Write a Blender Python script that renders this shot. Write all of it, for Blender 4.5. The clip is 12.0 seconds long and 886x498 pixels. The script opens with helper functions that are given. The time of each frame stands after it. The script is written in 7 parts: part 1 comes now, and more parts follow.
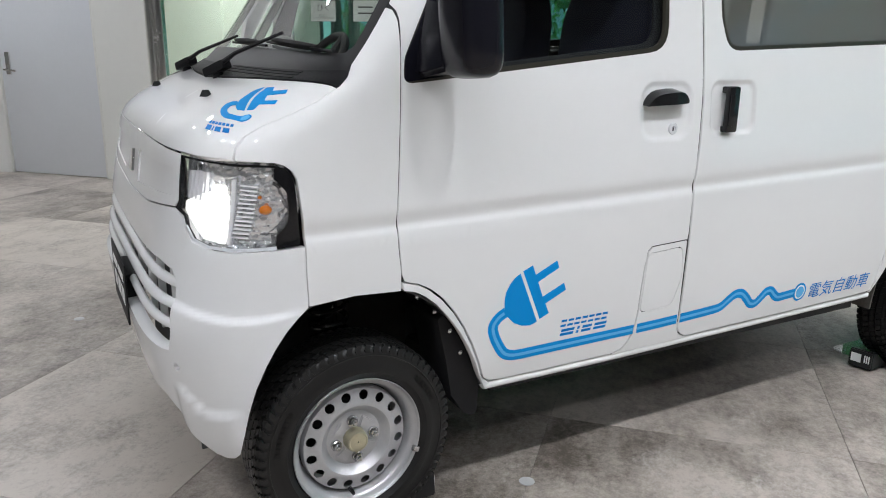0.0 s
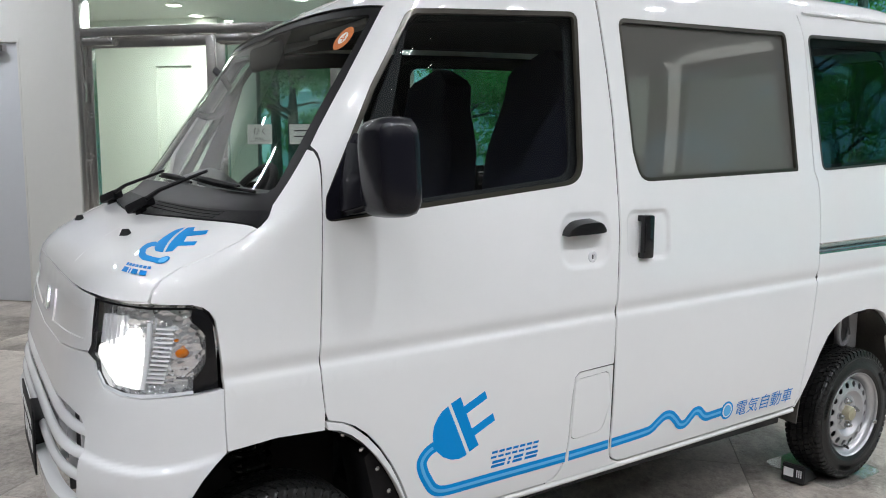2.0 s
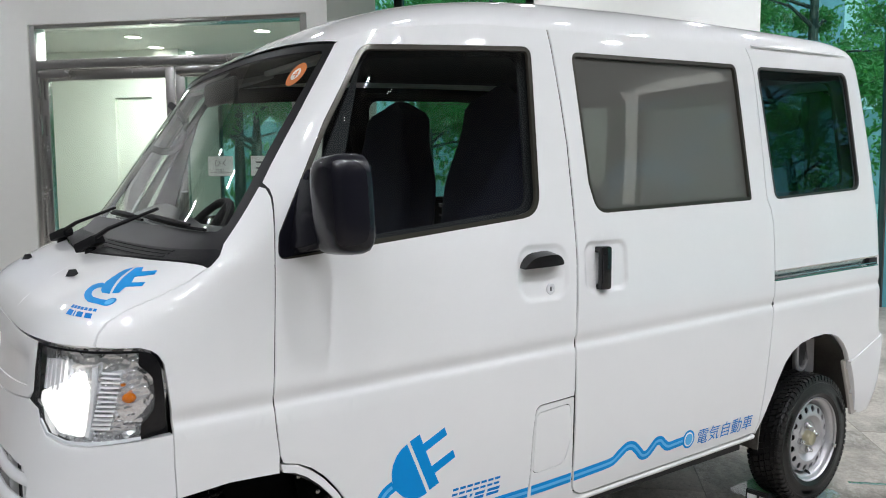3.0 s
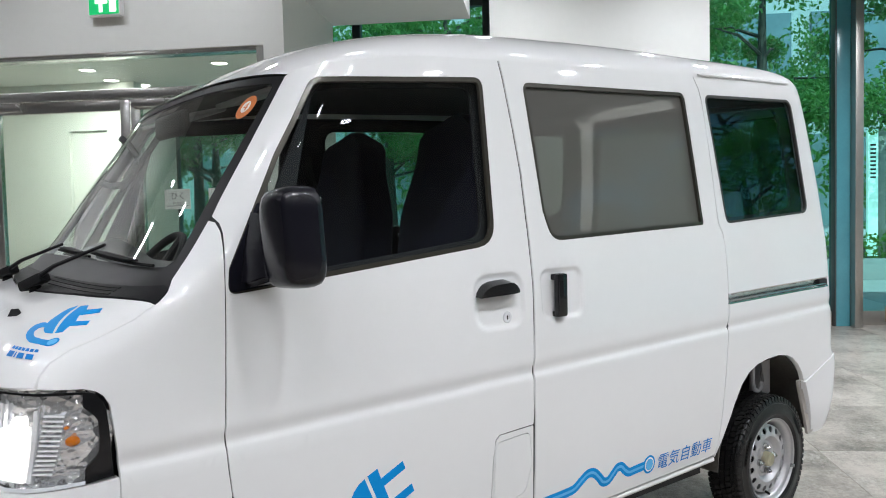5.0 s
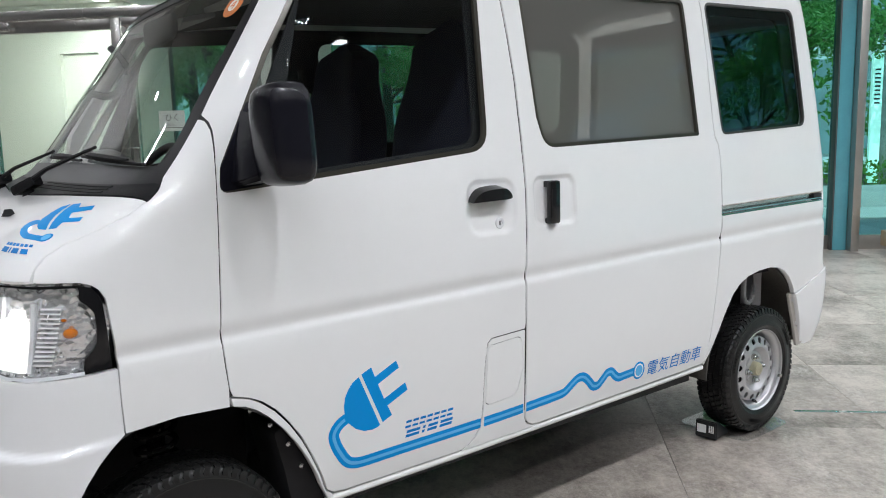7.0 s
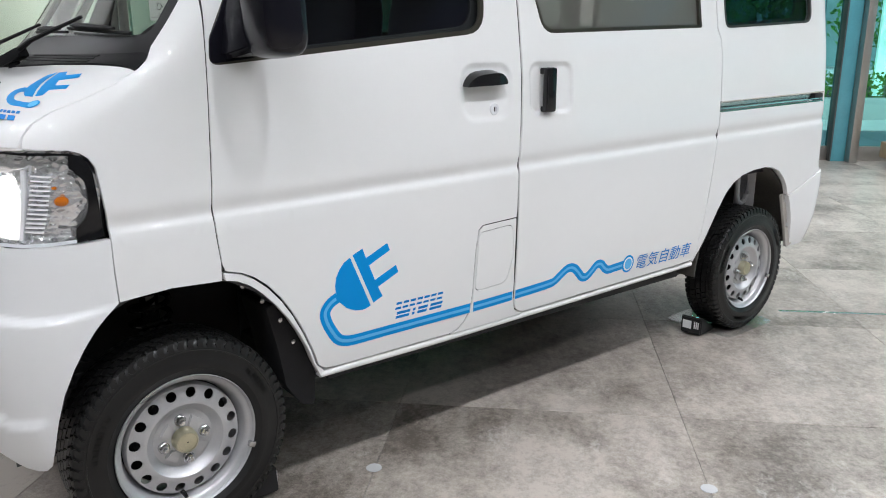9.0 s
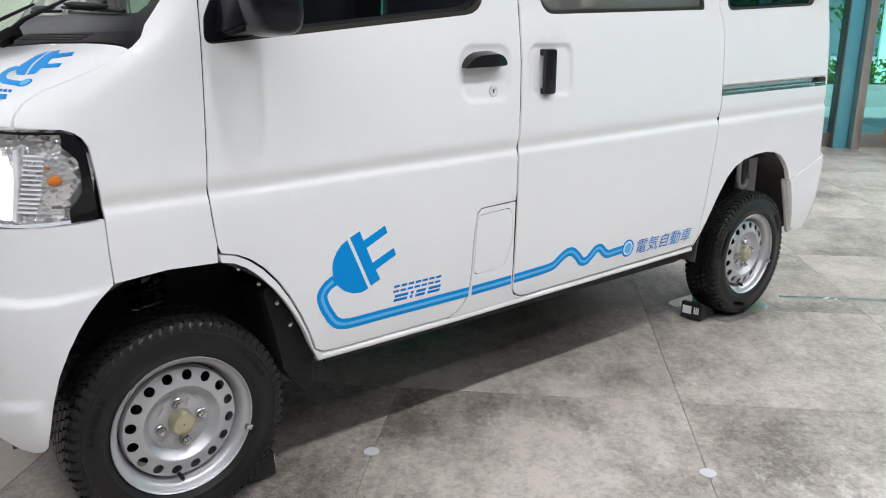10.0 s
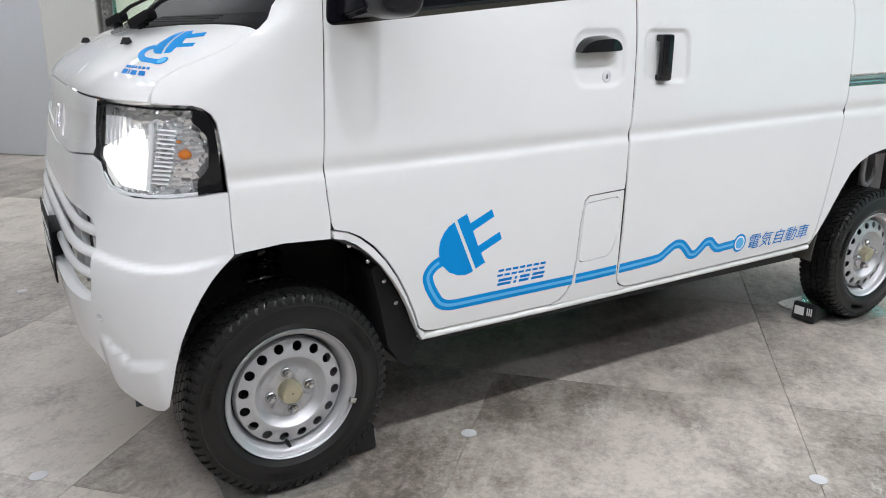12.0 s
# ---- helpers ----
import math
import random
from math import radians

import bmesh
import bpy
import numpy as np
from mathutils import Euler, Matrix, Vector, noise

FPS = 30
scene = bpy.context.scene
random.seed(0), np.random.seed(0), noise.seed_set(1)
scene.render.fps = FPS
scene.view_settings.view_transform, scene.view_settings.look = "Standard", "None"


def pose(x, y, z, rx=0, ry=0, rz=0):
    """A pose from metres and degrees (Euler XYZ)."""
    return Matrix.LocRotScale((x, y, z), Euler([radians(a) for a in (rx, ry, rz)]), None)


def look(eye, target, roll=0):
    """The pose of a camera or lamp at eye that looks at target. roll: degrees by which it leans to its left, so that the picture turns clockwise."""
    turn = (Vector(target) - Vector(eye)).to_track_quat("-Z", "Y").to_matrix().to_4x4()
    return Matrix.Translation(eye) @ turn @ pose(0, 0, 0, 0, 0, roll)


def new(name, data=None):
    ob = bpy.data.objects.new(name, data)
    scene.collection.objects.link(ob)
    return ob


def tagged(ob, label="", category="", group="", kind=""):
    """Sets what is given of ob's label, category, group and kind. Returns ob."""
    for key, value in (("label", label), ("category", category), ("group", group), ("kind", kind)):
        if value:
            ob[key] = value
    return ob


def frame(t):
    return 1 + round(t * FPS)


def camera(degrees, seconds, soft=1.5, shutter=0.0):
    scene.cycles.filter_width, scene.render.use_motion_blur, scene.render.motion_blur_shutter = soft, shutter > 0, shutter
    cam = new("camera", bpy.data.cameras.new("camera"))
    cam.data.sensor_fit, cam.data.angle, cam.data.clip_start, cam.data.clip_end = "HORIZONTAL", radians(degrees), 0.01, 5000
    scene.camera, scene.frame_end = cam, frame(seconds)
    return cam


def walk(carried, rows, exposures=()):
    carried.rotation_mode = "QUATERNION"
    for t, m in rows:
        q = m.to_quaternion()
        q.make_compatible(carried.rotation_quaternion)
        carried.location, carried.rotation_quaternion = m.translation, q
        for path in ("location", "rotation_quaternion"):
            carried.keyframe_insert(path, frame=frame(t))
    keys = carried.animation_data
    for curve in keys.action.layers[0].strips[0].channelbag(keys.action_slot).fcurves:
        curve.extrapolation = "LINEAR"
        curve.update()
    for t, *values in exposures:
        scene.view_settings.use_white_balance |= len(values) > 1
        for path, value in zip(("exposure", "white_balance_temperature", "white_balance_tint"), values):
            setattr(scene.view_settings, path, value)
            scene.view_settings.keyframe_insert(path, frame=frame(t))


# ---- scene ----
cam = camera(60.41, 12.0, soft=1.0)
PATH = [
    (0, -0.0842, -1.5462, 1.2223, 74.843, -0.652, -27.973),
    (0.5, -0.0690, -1.5512, 1.2402, 77.443, -0.516, -29.601),
    (1, -0.0625, -1.5544, 1.2528, 79.099, -0.438, -30.063),
    (1.5, -0.0536, -1.5577, 1.2679, 81.194, -0.295, -31.052),
    (2, -0.0415, -1.5628, 1.2815, 83.080, -0.231, -32.393),
    (2.5, -0.0253, -1.5648, 1.2922, 84.535, 0.188, -33.726),
    (3, -0.0094, -1.5661, 1.2992, 85.133, 0.360, -34.885),
    (3.5, 0.0046, -1.5704, 1.3044, 85.854, 0.542, -36.281),
    (5.5, 0.0162, -1.5774, 1.3020, 87.286, 1.486, -37.781),
    (6, 0.0192, -1.5813, 1.2709, 85.271, 1.443, -37.762),
    (6.5, 0.0222, -1.5924, 1.2511, 83.638, 1.495, -37.776),
    (7, 0.0202, -1.5985, 1.2320, 82.063, 1.396, -37.659),
    (9, 0.0204, -1.6184, 1.1688, 75.214, 0.134, -37.646),
    (9.5, 0.0300, -1.6148, 1.1563, 74.520, 0.267, -37.459),
    (10, 0.0331, -1.6135, 1.1529, 74.275, 0.041, -37.554),
    (10.5, 0.0254, -1.6116, 1.1460, 74.035, -0.153, -35.800),
    (11, 0.0117, -1.6097, 1.1373, 73.953, -0.254, -33.537),
    (11.5, 0.0026, -1.6042, 1.1352, 73.822, -0.263, -31.897),
    (12, -0.0011, -1.6047, 1.1357, 73.612, -0.179, -30.214),
]
walk(cam, [(t, pose(x, y, z, rx, ry, rz)) for t, x, y, z, rx, ry, rz in PATH], exposures=((0.0, -0.28), (1.5, -0.34), (3.5, -0.28), (6.5, -0.28), (9.0, -0.18), (12.0, -0.10)))

# ---- light ----
world = bpy.data.worlds.new("world")
scene.world = world
world.use_nodes = True
wn = world.node_tree.nodes
sky = wn.new("ShaderNodeTexSky")
sky.sky_type, sky.sun_disc = "NISHITA", False
sky.sun_elevation, sky.sun_rotation = radians(46.9), radians(195.4)
world.node_tree.links.new(sky.outputs[0], wn["Background"].inputs[0])
wn["Background"].inputs[1].default_value = 0.15

AX = radians(-44.5)          # the building stands askew to the van
CU, SU = math.cos(AX), math.sin(AX)


def uv(u, v, z=0.0):
    """A place in the building's own axes, u along the glazed wall, v away from it."""
    return Vector((u * CU - v * SU, u * SU + v * CU, z))


def area_lamp(name, u, v, z, size, watts, colour=(0.948, 0.978, 1.045), shape="DISK", spread=180, size_y=None):
    data = bpy.data.lights.new(name, "AREA")
    data.shape, data.size, data.energy, data.color, data.spread = shape, size, watts, colour, radians(spread)
    if size_y:
        data.size_y = size_y
    ob = new(name, data)
    ob.matrix_world = Matrix.Translation(uv(u, v, z)) @ Matrix.Rotation(AX, 4, "Z")
    return ob


sun_data = bpy.data.lights.new("sun", "SUN")
sun_data.energy, sun_data.angle, sun_data.color = 5.0, radians(0.5), (1, 0.95, 0.88)
sun = new("sun", sun_data)
sun.matrix_world = look(tuple(uv(5, -9, 11)), (0, 0, 0))

CEIL = 3.7


def at_uv(x, y):
    """World x, y in the building's axes."""
    return (round(x * CU + y * SU, 3), round(-x * SU + y * CU, 3))


# rows of lamps beside the van, (world y, watts); then unseen lamps added to brighten the rest of the room, (u, v,
# watts)
ROWS = [(-1.75, 22), (-3.5, 8), (-5.2, 7)]
LAMPS = [(*at_uv(x, y), watts * (1.5 if x == 1.0 else 1)) for y, watts in ROWS for x in (-2.3, -1.2, -0.1, 1.0, 2.1, 3.2, 4.3)]
LAMPS += [(-1.2, -1.0, 15), (-2.0, -0.3, 12), (0.6, 2.2, 2), (2.4, 2.2, 2), (4.2, 2.2, 12), (3.3, 4.0, 30), (5.2, 3.6, 60), (6.0, 1.8, 34), (-4.8, -1.2, 40), (-6.6, -0.7, 40), (-3.4, 1.6, 20)]
DOWNLIGHTS = [(u, v) for u, v, watts in LAMPS]
for u, v, watts in LAMPS:
    area_lamp("unseen_downlight_lamp", u, v, CEIL - 0.03, 0.16, watts, spread=150)
# wall washers; the last two are added to brighten the floor by the glazing
WASHERS = [(-5.2, 3.6, 34), (-4.3, 3.6, 24), (-2.4, 3.75, 10), (-1.2, 3.75, 14), (0.9, 5.1, 22), (2.5, 5.1, 25), (4.6, 5.4, 50), (6.6, 4.6, 36)]
for u, v, watts in WASHERS:
    area_lamp("wall_floor_wash_lamp", u, v, CEIL - 0.03, 0.16, watts, spread=150)

# ---- materials ----
def mat(name, colour, rough=0.5, metal=0.0, coat=0.0, vary=0.0, scale=8.0, bump=0.0, bump_scale=60.0, rough_vary=0.0, **more):
    m = bpy.data.materials.new(name)
    m.use_nodes = True
    nt = m.node_tree
    b = nt.nodes["Principled BSDF"]
    b.inputs["Base Color"].default_value = (*colour, 1)
    b.inputs["Roughness"].default_value, b.inputs["Metallic"].default_value = rough, metal
    b.inputs["Coat Weight"].default_value, b.inputs["Coat Roughness"].default_value = coat, 0.03
    for k, val in more.items():
        b.inputs[k.replace("_", " ")].default_value = val
    tc = nt.nodes.new("ShaderNodeTexCoord")
    if vary or rough_vary:
        n1, n2 = nt.nodes.new("ShaderNodeTexNoise"), nt.nodes.new("ShaderNodeTexNoise")
        n1.inputs["Scale"].default_value, n2.inputs["Scale"].default_value = scale, scale * 9
        n1.inputs["Detail"].default_value = n2.inputs["Detail"].default_value = 6
        mix = nt.nodes.new("ShaderNodeMix")
        mix.inputs[0].default_value = 0.4
        for k, n in ((2, n1), (3, n2)):
            nt.links.new(tc.outputs["Object"], n.inputs["Vector"])
            nt.links.new(n.outputs["Fac"], mix.inputs[k])
        if vary:
            ramp = nt.nodes.new("ShaderNodeValToRGB")
            ramp.color_ramp.elements[0].position, ramp.color_ramp.elements[1].position = 0.3, 0.7
            ramp.color_ramp.elements[0].color = (*[c * (1 - vary) for c in colour], 1)
            ramp.color_ramp.elements[1].color = (*[min(1, c * (1 + vary)) for c in colour], 1)
            nt.links.new(mix.outputs[0], ramp.inputs[0])
            nt.links.new(ramp.outputs[0], b.inputs["Base Color"])
        if rough_vary:
            mr = nt.nodes.new("ShaderNodeMapRange")
            mr.inputs[1].default_value, mr.inputs[2].default_value = 0.3, 0.7
            mr.inputs[3].default_value, mr.inputs[4].default_value = rough - rough_vary, rough + rough_vary
            nt.links.new(mix.outputs[0], mr.inputs[0])
            nt.links.new(mr.outputs[0], b.inputs["Roughness"])
    if bump:
        nb, bp = nt.nodes.new("ShaderNodeTexNoise"), nt.nodes.new("ShaderNodeBump")
        nb.inputs["Scale"].default_value, nb.inputs["Detail"].default_value = bump_scale, 4
        bp.inputs["Strength"].default_value, bp.inputs["Distance"].default_value = bump, 0.01
        nt.links.new(tc.outputs["Object"], nb.inputs["Vector"])
        nt.links.new(nb.outputs["Fac"], bp.inputs["Height"])
        nt.links.new(bp.outputs[0], b.inputs["Normal"])
    return m


def pane_material(name, tint, clear, rough=0.0, base=0.045, matt_share=0.0, matt_colour=(0.4, 0.4, 0.38)):
    """A thin pane: gloss that grows towards a glancing view, over a tinted see-through layer; a share of it can be an
    even matt colour.
    """
    m = bpy.data.materials.new(name)
    m.use_nodes = True
    nt = m.node_tree
    nt.nodes.remove(nt.nodes["Principled BSDF"])
    out = nt.nodes["Material Output"]
    lw, gl, tr, mx = (nt.nodes.new("ShaderNode" + k) for k in ("LayerWeight", "BsdfGlossy", "BsdfTransparent", "MixShader"))
    lw.inputs["Blend"].default_value = 0.5
    pw, ma = nt.nodes.new("ShaderNodeMath"), nt.nodes.new("ShaderNodeMath")
    pw.operation, pw.inputs[1].default_value = "POWER", 5.0
    ma.operation, ma.inputs[1].default_value, ma.inputs[2].default_value = "MULTIPLY_ADD", 1 - base, base
    nt.links.new(lw.outputs["Facing"], pw.inputs[0])
    nt.links.new(pw.outputs[0], ma.inputs[0])
    gl.inputs["Roughness"].default_value = rough
    tr.inputs["Color"].default_value = (*[t * clear for t in tint], 1)
    nt.links.new(ma.outputs[0], mx.inputs[0])
    under = tr
    if matt_share:
        df, m2 = nt.nodes.new("ShaderNodeBsdfDiffuse"), nt.nodes.new("ShaderNodeMixShader")
        df.inputs["Color"].default_value = (*matt_colour, 1)
        m2.inputs[0].default_value = matt_share
        nt.links.new(tr.outputs[0], m2.inputs[1])
        nt.links.new(df.outputs[0], m2.inputs[2])
        under = m2
    nt.links.new(under.outputs[0], mx.inputs[1])
    nt.links.new(gl.outputs[0], mx.inputs[2])
    nt.links.new(mx.outputs[0], out.inputs[0])
    return m


def glow(name, colour, strength):
    m = bpy.data.materials.new(name)
    m.use_nodes = True
    b = m.node_tree.nodes["Principled BSDF"]
    b.inputs["Base Color"].default_value = (*colour, 1)
    b.inputs["Emission Color"].default_value, b.inputs["Emission Strength"].default_value = (*colour, 1), strength
    return m


PAINT = mat("white_paint", (0.79, 0.79, 0.785), 0.5, coat=1.0, vary=0.012, scale=3, Coat_IOR=1.55, Specular_IOR_Level=0.2)
BUMPER_PAINT = mat("bumper_paint", (0.78, 0.785, 0.79), 0.55, coat=0.9, vary=0.012, scale=3, Coat_IOR=1.6, Specular_IOR_Level=0.2)
SCREEN_BLACK = mat("screen_black", (0.010, 0.010, 0.011), 0.42, Specular_IOR_Level=0.3)
BLACK_PLASTIC = mat("black_plastic", (0.011, 0.011, 0.012), 0.5, vary=0.25, scale=30, bump=0.08, bump_scale=700, Specular_IOR_Level=0.2)
GLOSS_BLACK = mat("gloss_black", (0.009, 0.009, 0.010), 0.12, Specular_IOR_Level=0.4)
MIRROR_BLACK = mat("mirror_black", (0.008, 0.008, 0.012), 0.2, coat=0.0, bump=0.01, bump_scale=900, Specular_IOR_Level=0.3)
UNDER = mat("underbody_black", (0.012, 0.012, 0.013), 0.7, vary=0.4, scale=14)
RUBBER = mat("seal_rubber", (0.03, 0.029, 0.026), 0.35, vary=0.2, scale=20)
SEAL_METAL = mat("seal_satin", (0.055, 0.050, 0.040), 0.28, metal=0.5, vary=0.15, scale=20)
TYRE = mat("tyre_rubber", (0.0070, 0.0068, 0.0067), 0.42, vary=0.25, scale=40, bump=0.08, bump_scale=300, Specular_IOR_Level=0.42)
SIDEWALL = mat("sidewall_rubber", (0.011, 0.0108, 0.0105), 0.38, vary=0.35, scale=60)
WHEEL = mat("wheel_silver", (0.49, 0.49, 0.50), 0.36, metal=0.5, coat=0.25, vary=0.06, scale=30)
STEEL = mat("nut_steel", (0.6, 0.6, 0.6), 0.25, metal=1.0, vary=0.1, scale=50)
ZINC = mat("yellow_zinc", (0.62, 0.58, 0.42), 0.3, metal=0.9, vary=0.12, scale=40)
CHROME = mat("chrome", (0.8, 0.8, 0.82), 0.06, metal=1.0)
BLUE = mat("decal_blue", (0.0, 0.262, 0.66), 0.45, Specular_IOR_Level=0.15, coat=0.0, vary=0.02, scale=10)
PALE_BLUE = mat("decal_pale_blue", (0.12, 0.46, 0.80), 0.45, Specular_IOR_Level=0.15, coat=0.0, vary=0.02, scale=10)
BLUE_TEXT = mat("decal_text_blue", (0.0, 0.19, 0.56), 0.45, Specular_IOR_Level=0.15, coat=0.0, vary=0.02, scale=10)
ORANGE = mat("indicator_orange", (0.70, 0.19, 0.01), 0.1, coat=1.0, Transmission_Weight=0.3)
TRIM_GREY = mat("trim_grey", (0.075, 0.078, 0.082), 0.6, vary=0.1, scale=20, bump=0.05, bump_scale=400)
TRIM_LINING = mat("trim_lining", (0.026, 0.027, 0.030), 0.8, Specular_IOR_Level=0.1, vary=0.1, scale=20, bump=0.05, bump_scale=400)
TRIM_DARK = mat("trim_dark", (0.018, 0.018, 0.020), 0.6, vary=0.15, scale=20, bump=0.05, bump_scale=400)
SEAT = mat("seat_fabric", (0.018, 0.020, 0.042), 0.85, vary=0.2, scale=60, bump=0.15, bump_scale=900)
SCREEN_GLASS = pane_material("windscreen_glass", (0.95, 0.99, 0.96), 0.95)
DOOR_GLASS = pane_material("door_glass", (0.92, 0.98, 0.94), 0.90)
DARK_GLASS = pane_material("privacy_glass", (0.70, 0.92, 0.95), 0.34, base=0.085)
MATT_GREY_GLASS = pane_material("matt_grey_glass", (0.80, 0.80, 0.75), 0.42, base=0.06, matt_share=0.42, matt_colour=(0.24, 0.235, 0.215))
LENS = pane_material("lamp_lens", (1, 1, 1), 0.97, base=0.04)
FAR_GLASS = pane_material("far_side_glass", (0.80, 0.98, 0.92), 0.66, base=0.05)
ROOM_GLASS = pane_material("room_glass", (0.93, 0.99, 0.96), 0.95, base=0.05)
TEAL_GLASS = pane_material("curtain_glass", (0.62, 0.96, 0.97), 0.97, base=0.06)
ACRYLIC = pane_material("acrylic", (0.95, 0.98, 0.99), 0.96, base=0.05)
WALL = mat("wall_paint", (0.74, 0.74, 0.71), 0.75, vary=0.02, scale=2, bump=0.03, bump_scale=200)
CREAM = mat("corridor_paint", (0.78, 0.79, 0.745), 0.7, vary=0.02, scale=2)
REAR_WALL = mat("grey_wall_paint", (0.36, 0.36, 0.355), 0.7, vary=0.03, scale=2, bump=0.03, bump_scale=200)
CEILING_GREY = mat("grey_ceiling", (0.30, 0.30, 0.29), 0.8, vary=0.03, scale=2)
CEILING = mat("ceiling_paint", (0.78, 0.78, 0.76), 0.8, vary=0.02, scale=2)
DOOR_PAINT = mat("door_paint", (0.66, 0.68, 0.71), 0.45, vary=0.02, scale=3)
BRUSHED = mat("brushed_steel", (0.74, 0.73, 0.72), 0.26, metal=1.0, vary=0.02, scale=6, rough_vary=0.02)
MULLION = mat("mullion_steel", (0.45, 0.43, 0.40), 0.38, metal=0.9, vary=0.06, scale=10)
MULLION_DARK = mat("mullion_dark", (0.10, 0.11, 0.11), 0.4, metal=0.6, vary=0.1, scale=10)
PAPER = mat("sign_paper", (0.85, 0.86, 0.85), 0.6)
INK = mat("ink", (0.02, 0.02, 0.02), 0.7)
PLATE_BLACK = mat("plate_black", (0.012, 0.012, 0.013), 0.6, Specular_IOR_Level=0.2)

# ---- mesh helpers ----
def thing(name, label="", category="", group="", kind="", at=(0, 0, 0)):
    ob = new(name)
    ob.empty_display_size = 0.1
    ob.location = at
    return tagged(ob, label, category, group, kind)


def link_part(name, me, material, parent, label=""):
    ob = new(name, me)
    if material:
        me.materials.append(material)
    if parent:
        ob.parent = parent
        base = parent
        shift = Vector((0, 0, 0))
        while base:
            shift += base.location
            base = base.parent
        me.transform(Matrix.Translation(-shift))
    if label:
        ob["label"] = label
    return ob


def part(name, bm, material, parent=None, label="", smooth=True, sharp=None):
    me = bpy.data.meshes.new(name)
    bm.to_mesh(me)
    bm.free()
    for p in me.polygons:
        p.use_smooth = smooth
    if smooth:
        me.set_sharp_from_angle(angle=radians(sharp or 35))
    return link_part(name, me, material, parent, label)


def box(bm, x0, x1, y0, y1, z0, z1, bevel=0.0, segments=2, m=None):
    r = bmesh.ops.create_cube(bm, size=1)
    vs = r["verts"]
    bmesh.ops.scale(bm, vec=(x1 - x0, y1 - y0, z1 - z0), verts=vs)
    bmesh.ops.translate(bm, vec=((x0 + x1) / 2, (y0 + y1) / 2, (z0 + z1) / 2), verts=vs)
    if bevel:
        es = list({e for v in vs for e in v.link_edges})
        r = bmesh.ops.bevel(bm, geom=es, offset=bevel, segments=segments, affect="EDGES", profile=0.6)
        vs = list({v for f in r["faces"] for v in f.verts} | {v for v in vs if v.is_valid})
    if m is not None:
        bmesh.ops.transform(bm, matrix=m, verts=vs)
    return vs


def boxed(name, dims, material, parent=None, label="", bevel=0.003, m=None):
    bm = bmesh.new()
    box(bm, *dims, bevel=bevel, m=m)
    return part(name, bm, material, parent, label)


UVM = Matrix.Rotation(AX, 4, "Z")


def ubox(name, u0, u1, v0, v1, z0, z1, material, parent=None, label="", bevel=0.003):
    return boxed(name, (u0, u1, v0, v1, z0, z1), material, parent, label, bevel, UVM)


def tube(bm, pts, r, n=8, closed=False, caps=True):
    """A round bar along the points; r is a number or one a point."""
    pts = [Vector(p) for p in pts]
    k = len(pts)
    rings = []
    up = Vector((0, 0, 1))
    for i, p in enumerate(pts):
        a = pts[(i - 1) % k] if closed or i else p
        b = pts[(i + 1) % k] if closed or i < k - 1 else p
        d = (b - a).normalized()
        s = d.cross(up)
        if s.length < 1e-3:
            s = d.cross(Vector((1, 0, 0)))
        s.normalize()
        w = s.cross(d)
        rr = r[i] if isinstance(r, (list, tuple)) else r
        rings.append([bm.verts.new(p + rr * (math.cos(2 * math.pi * j / n) * s + math.sin(2 * math.pi * j / n) * w)) for j in range(n)])
    for i in range(k if closed else k - 1):
        A, B = rings[i], rings[(i + 1) % k]
        for j in range(n):
            bm.faces.new((A[j], A[(j + 1) % n], B[(j + 1) % n], B[j]))
    if caps and not closed:
        bm.faces.new(rings[0][::-1]), bm.faces.new(rings[-1])
    return bm


def lathe(bm, profile, n=48, centre=(0, 0, 0), axis="y", closed=False):
    """Turns (radius, along) pairs round an axis through the centre."""
    c = Vector(centre)
    rings = []
    for r, a in profile:
        ring = []
        for j in range(n):
            q = 2 * math.pi * j / n
            p = {"y": (r * math.cos(q), a, r * math.sin(q)), "z": (r * math.cos(q), r * math.sin(q), a), "x": (a, r * math.cos(q), r * math.sin(q))}[axis]
            ring.append(bm.verts.new(c + Vector(p)))
        rings.append(ring)
    for i in range(len(rings) - (0 if closed else 1)):
        A, B = rings[i], rings[(i + 1) % len(rings)]
        for j in range(n):
            bm.faces.new((A[j], A[(j + 1) % n], B[(j + 1) % n], B[j]))
    return rings


def rounded(points, radius=0.02, steps=5):
    """A closed outline with its corners rounded; a point may carry its own radius."""
    out = []
    k = len(points)
    for i, p in enumerate(points):
        r = p[2] if len(p) > 2 else radius
        a, b, c = Vector(points[i - 1][:2]), Vector(p[:2]), Vector(points[(i + 1) % k][:2])
        d0, d1 = (a - b), (c - b)
        ang = d0.angle(d1)
        if ang > radians(172) or r == 0:
            out.append(tuple(b))
            continue
        cut = min(r / math.tan(ang / 2), 0.48 * d0.length, 0.48 * d1.length)
        p0, p1 = b + d0.normalized() * cut, b + d1.normalized() * cut
        for j in range(steps + 1):
            t = j / steps
            out.append(tuple((1 - t) ** 2 * p0 + 2 * t * (1 - t) * b + t * t * p1))
    return out


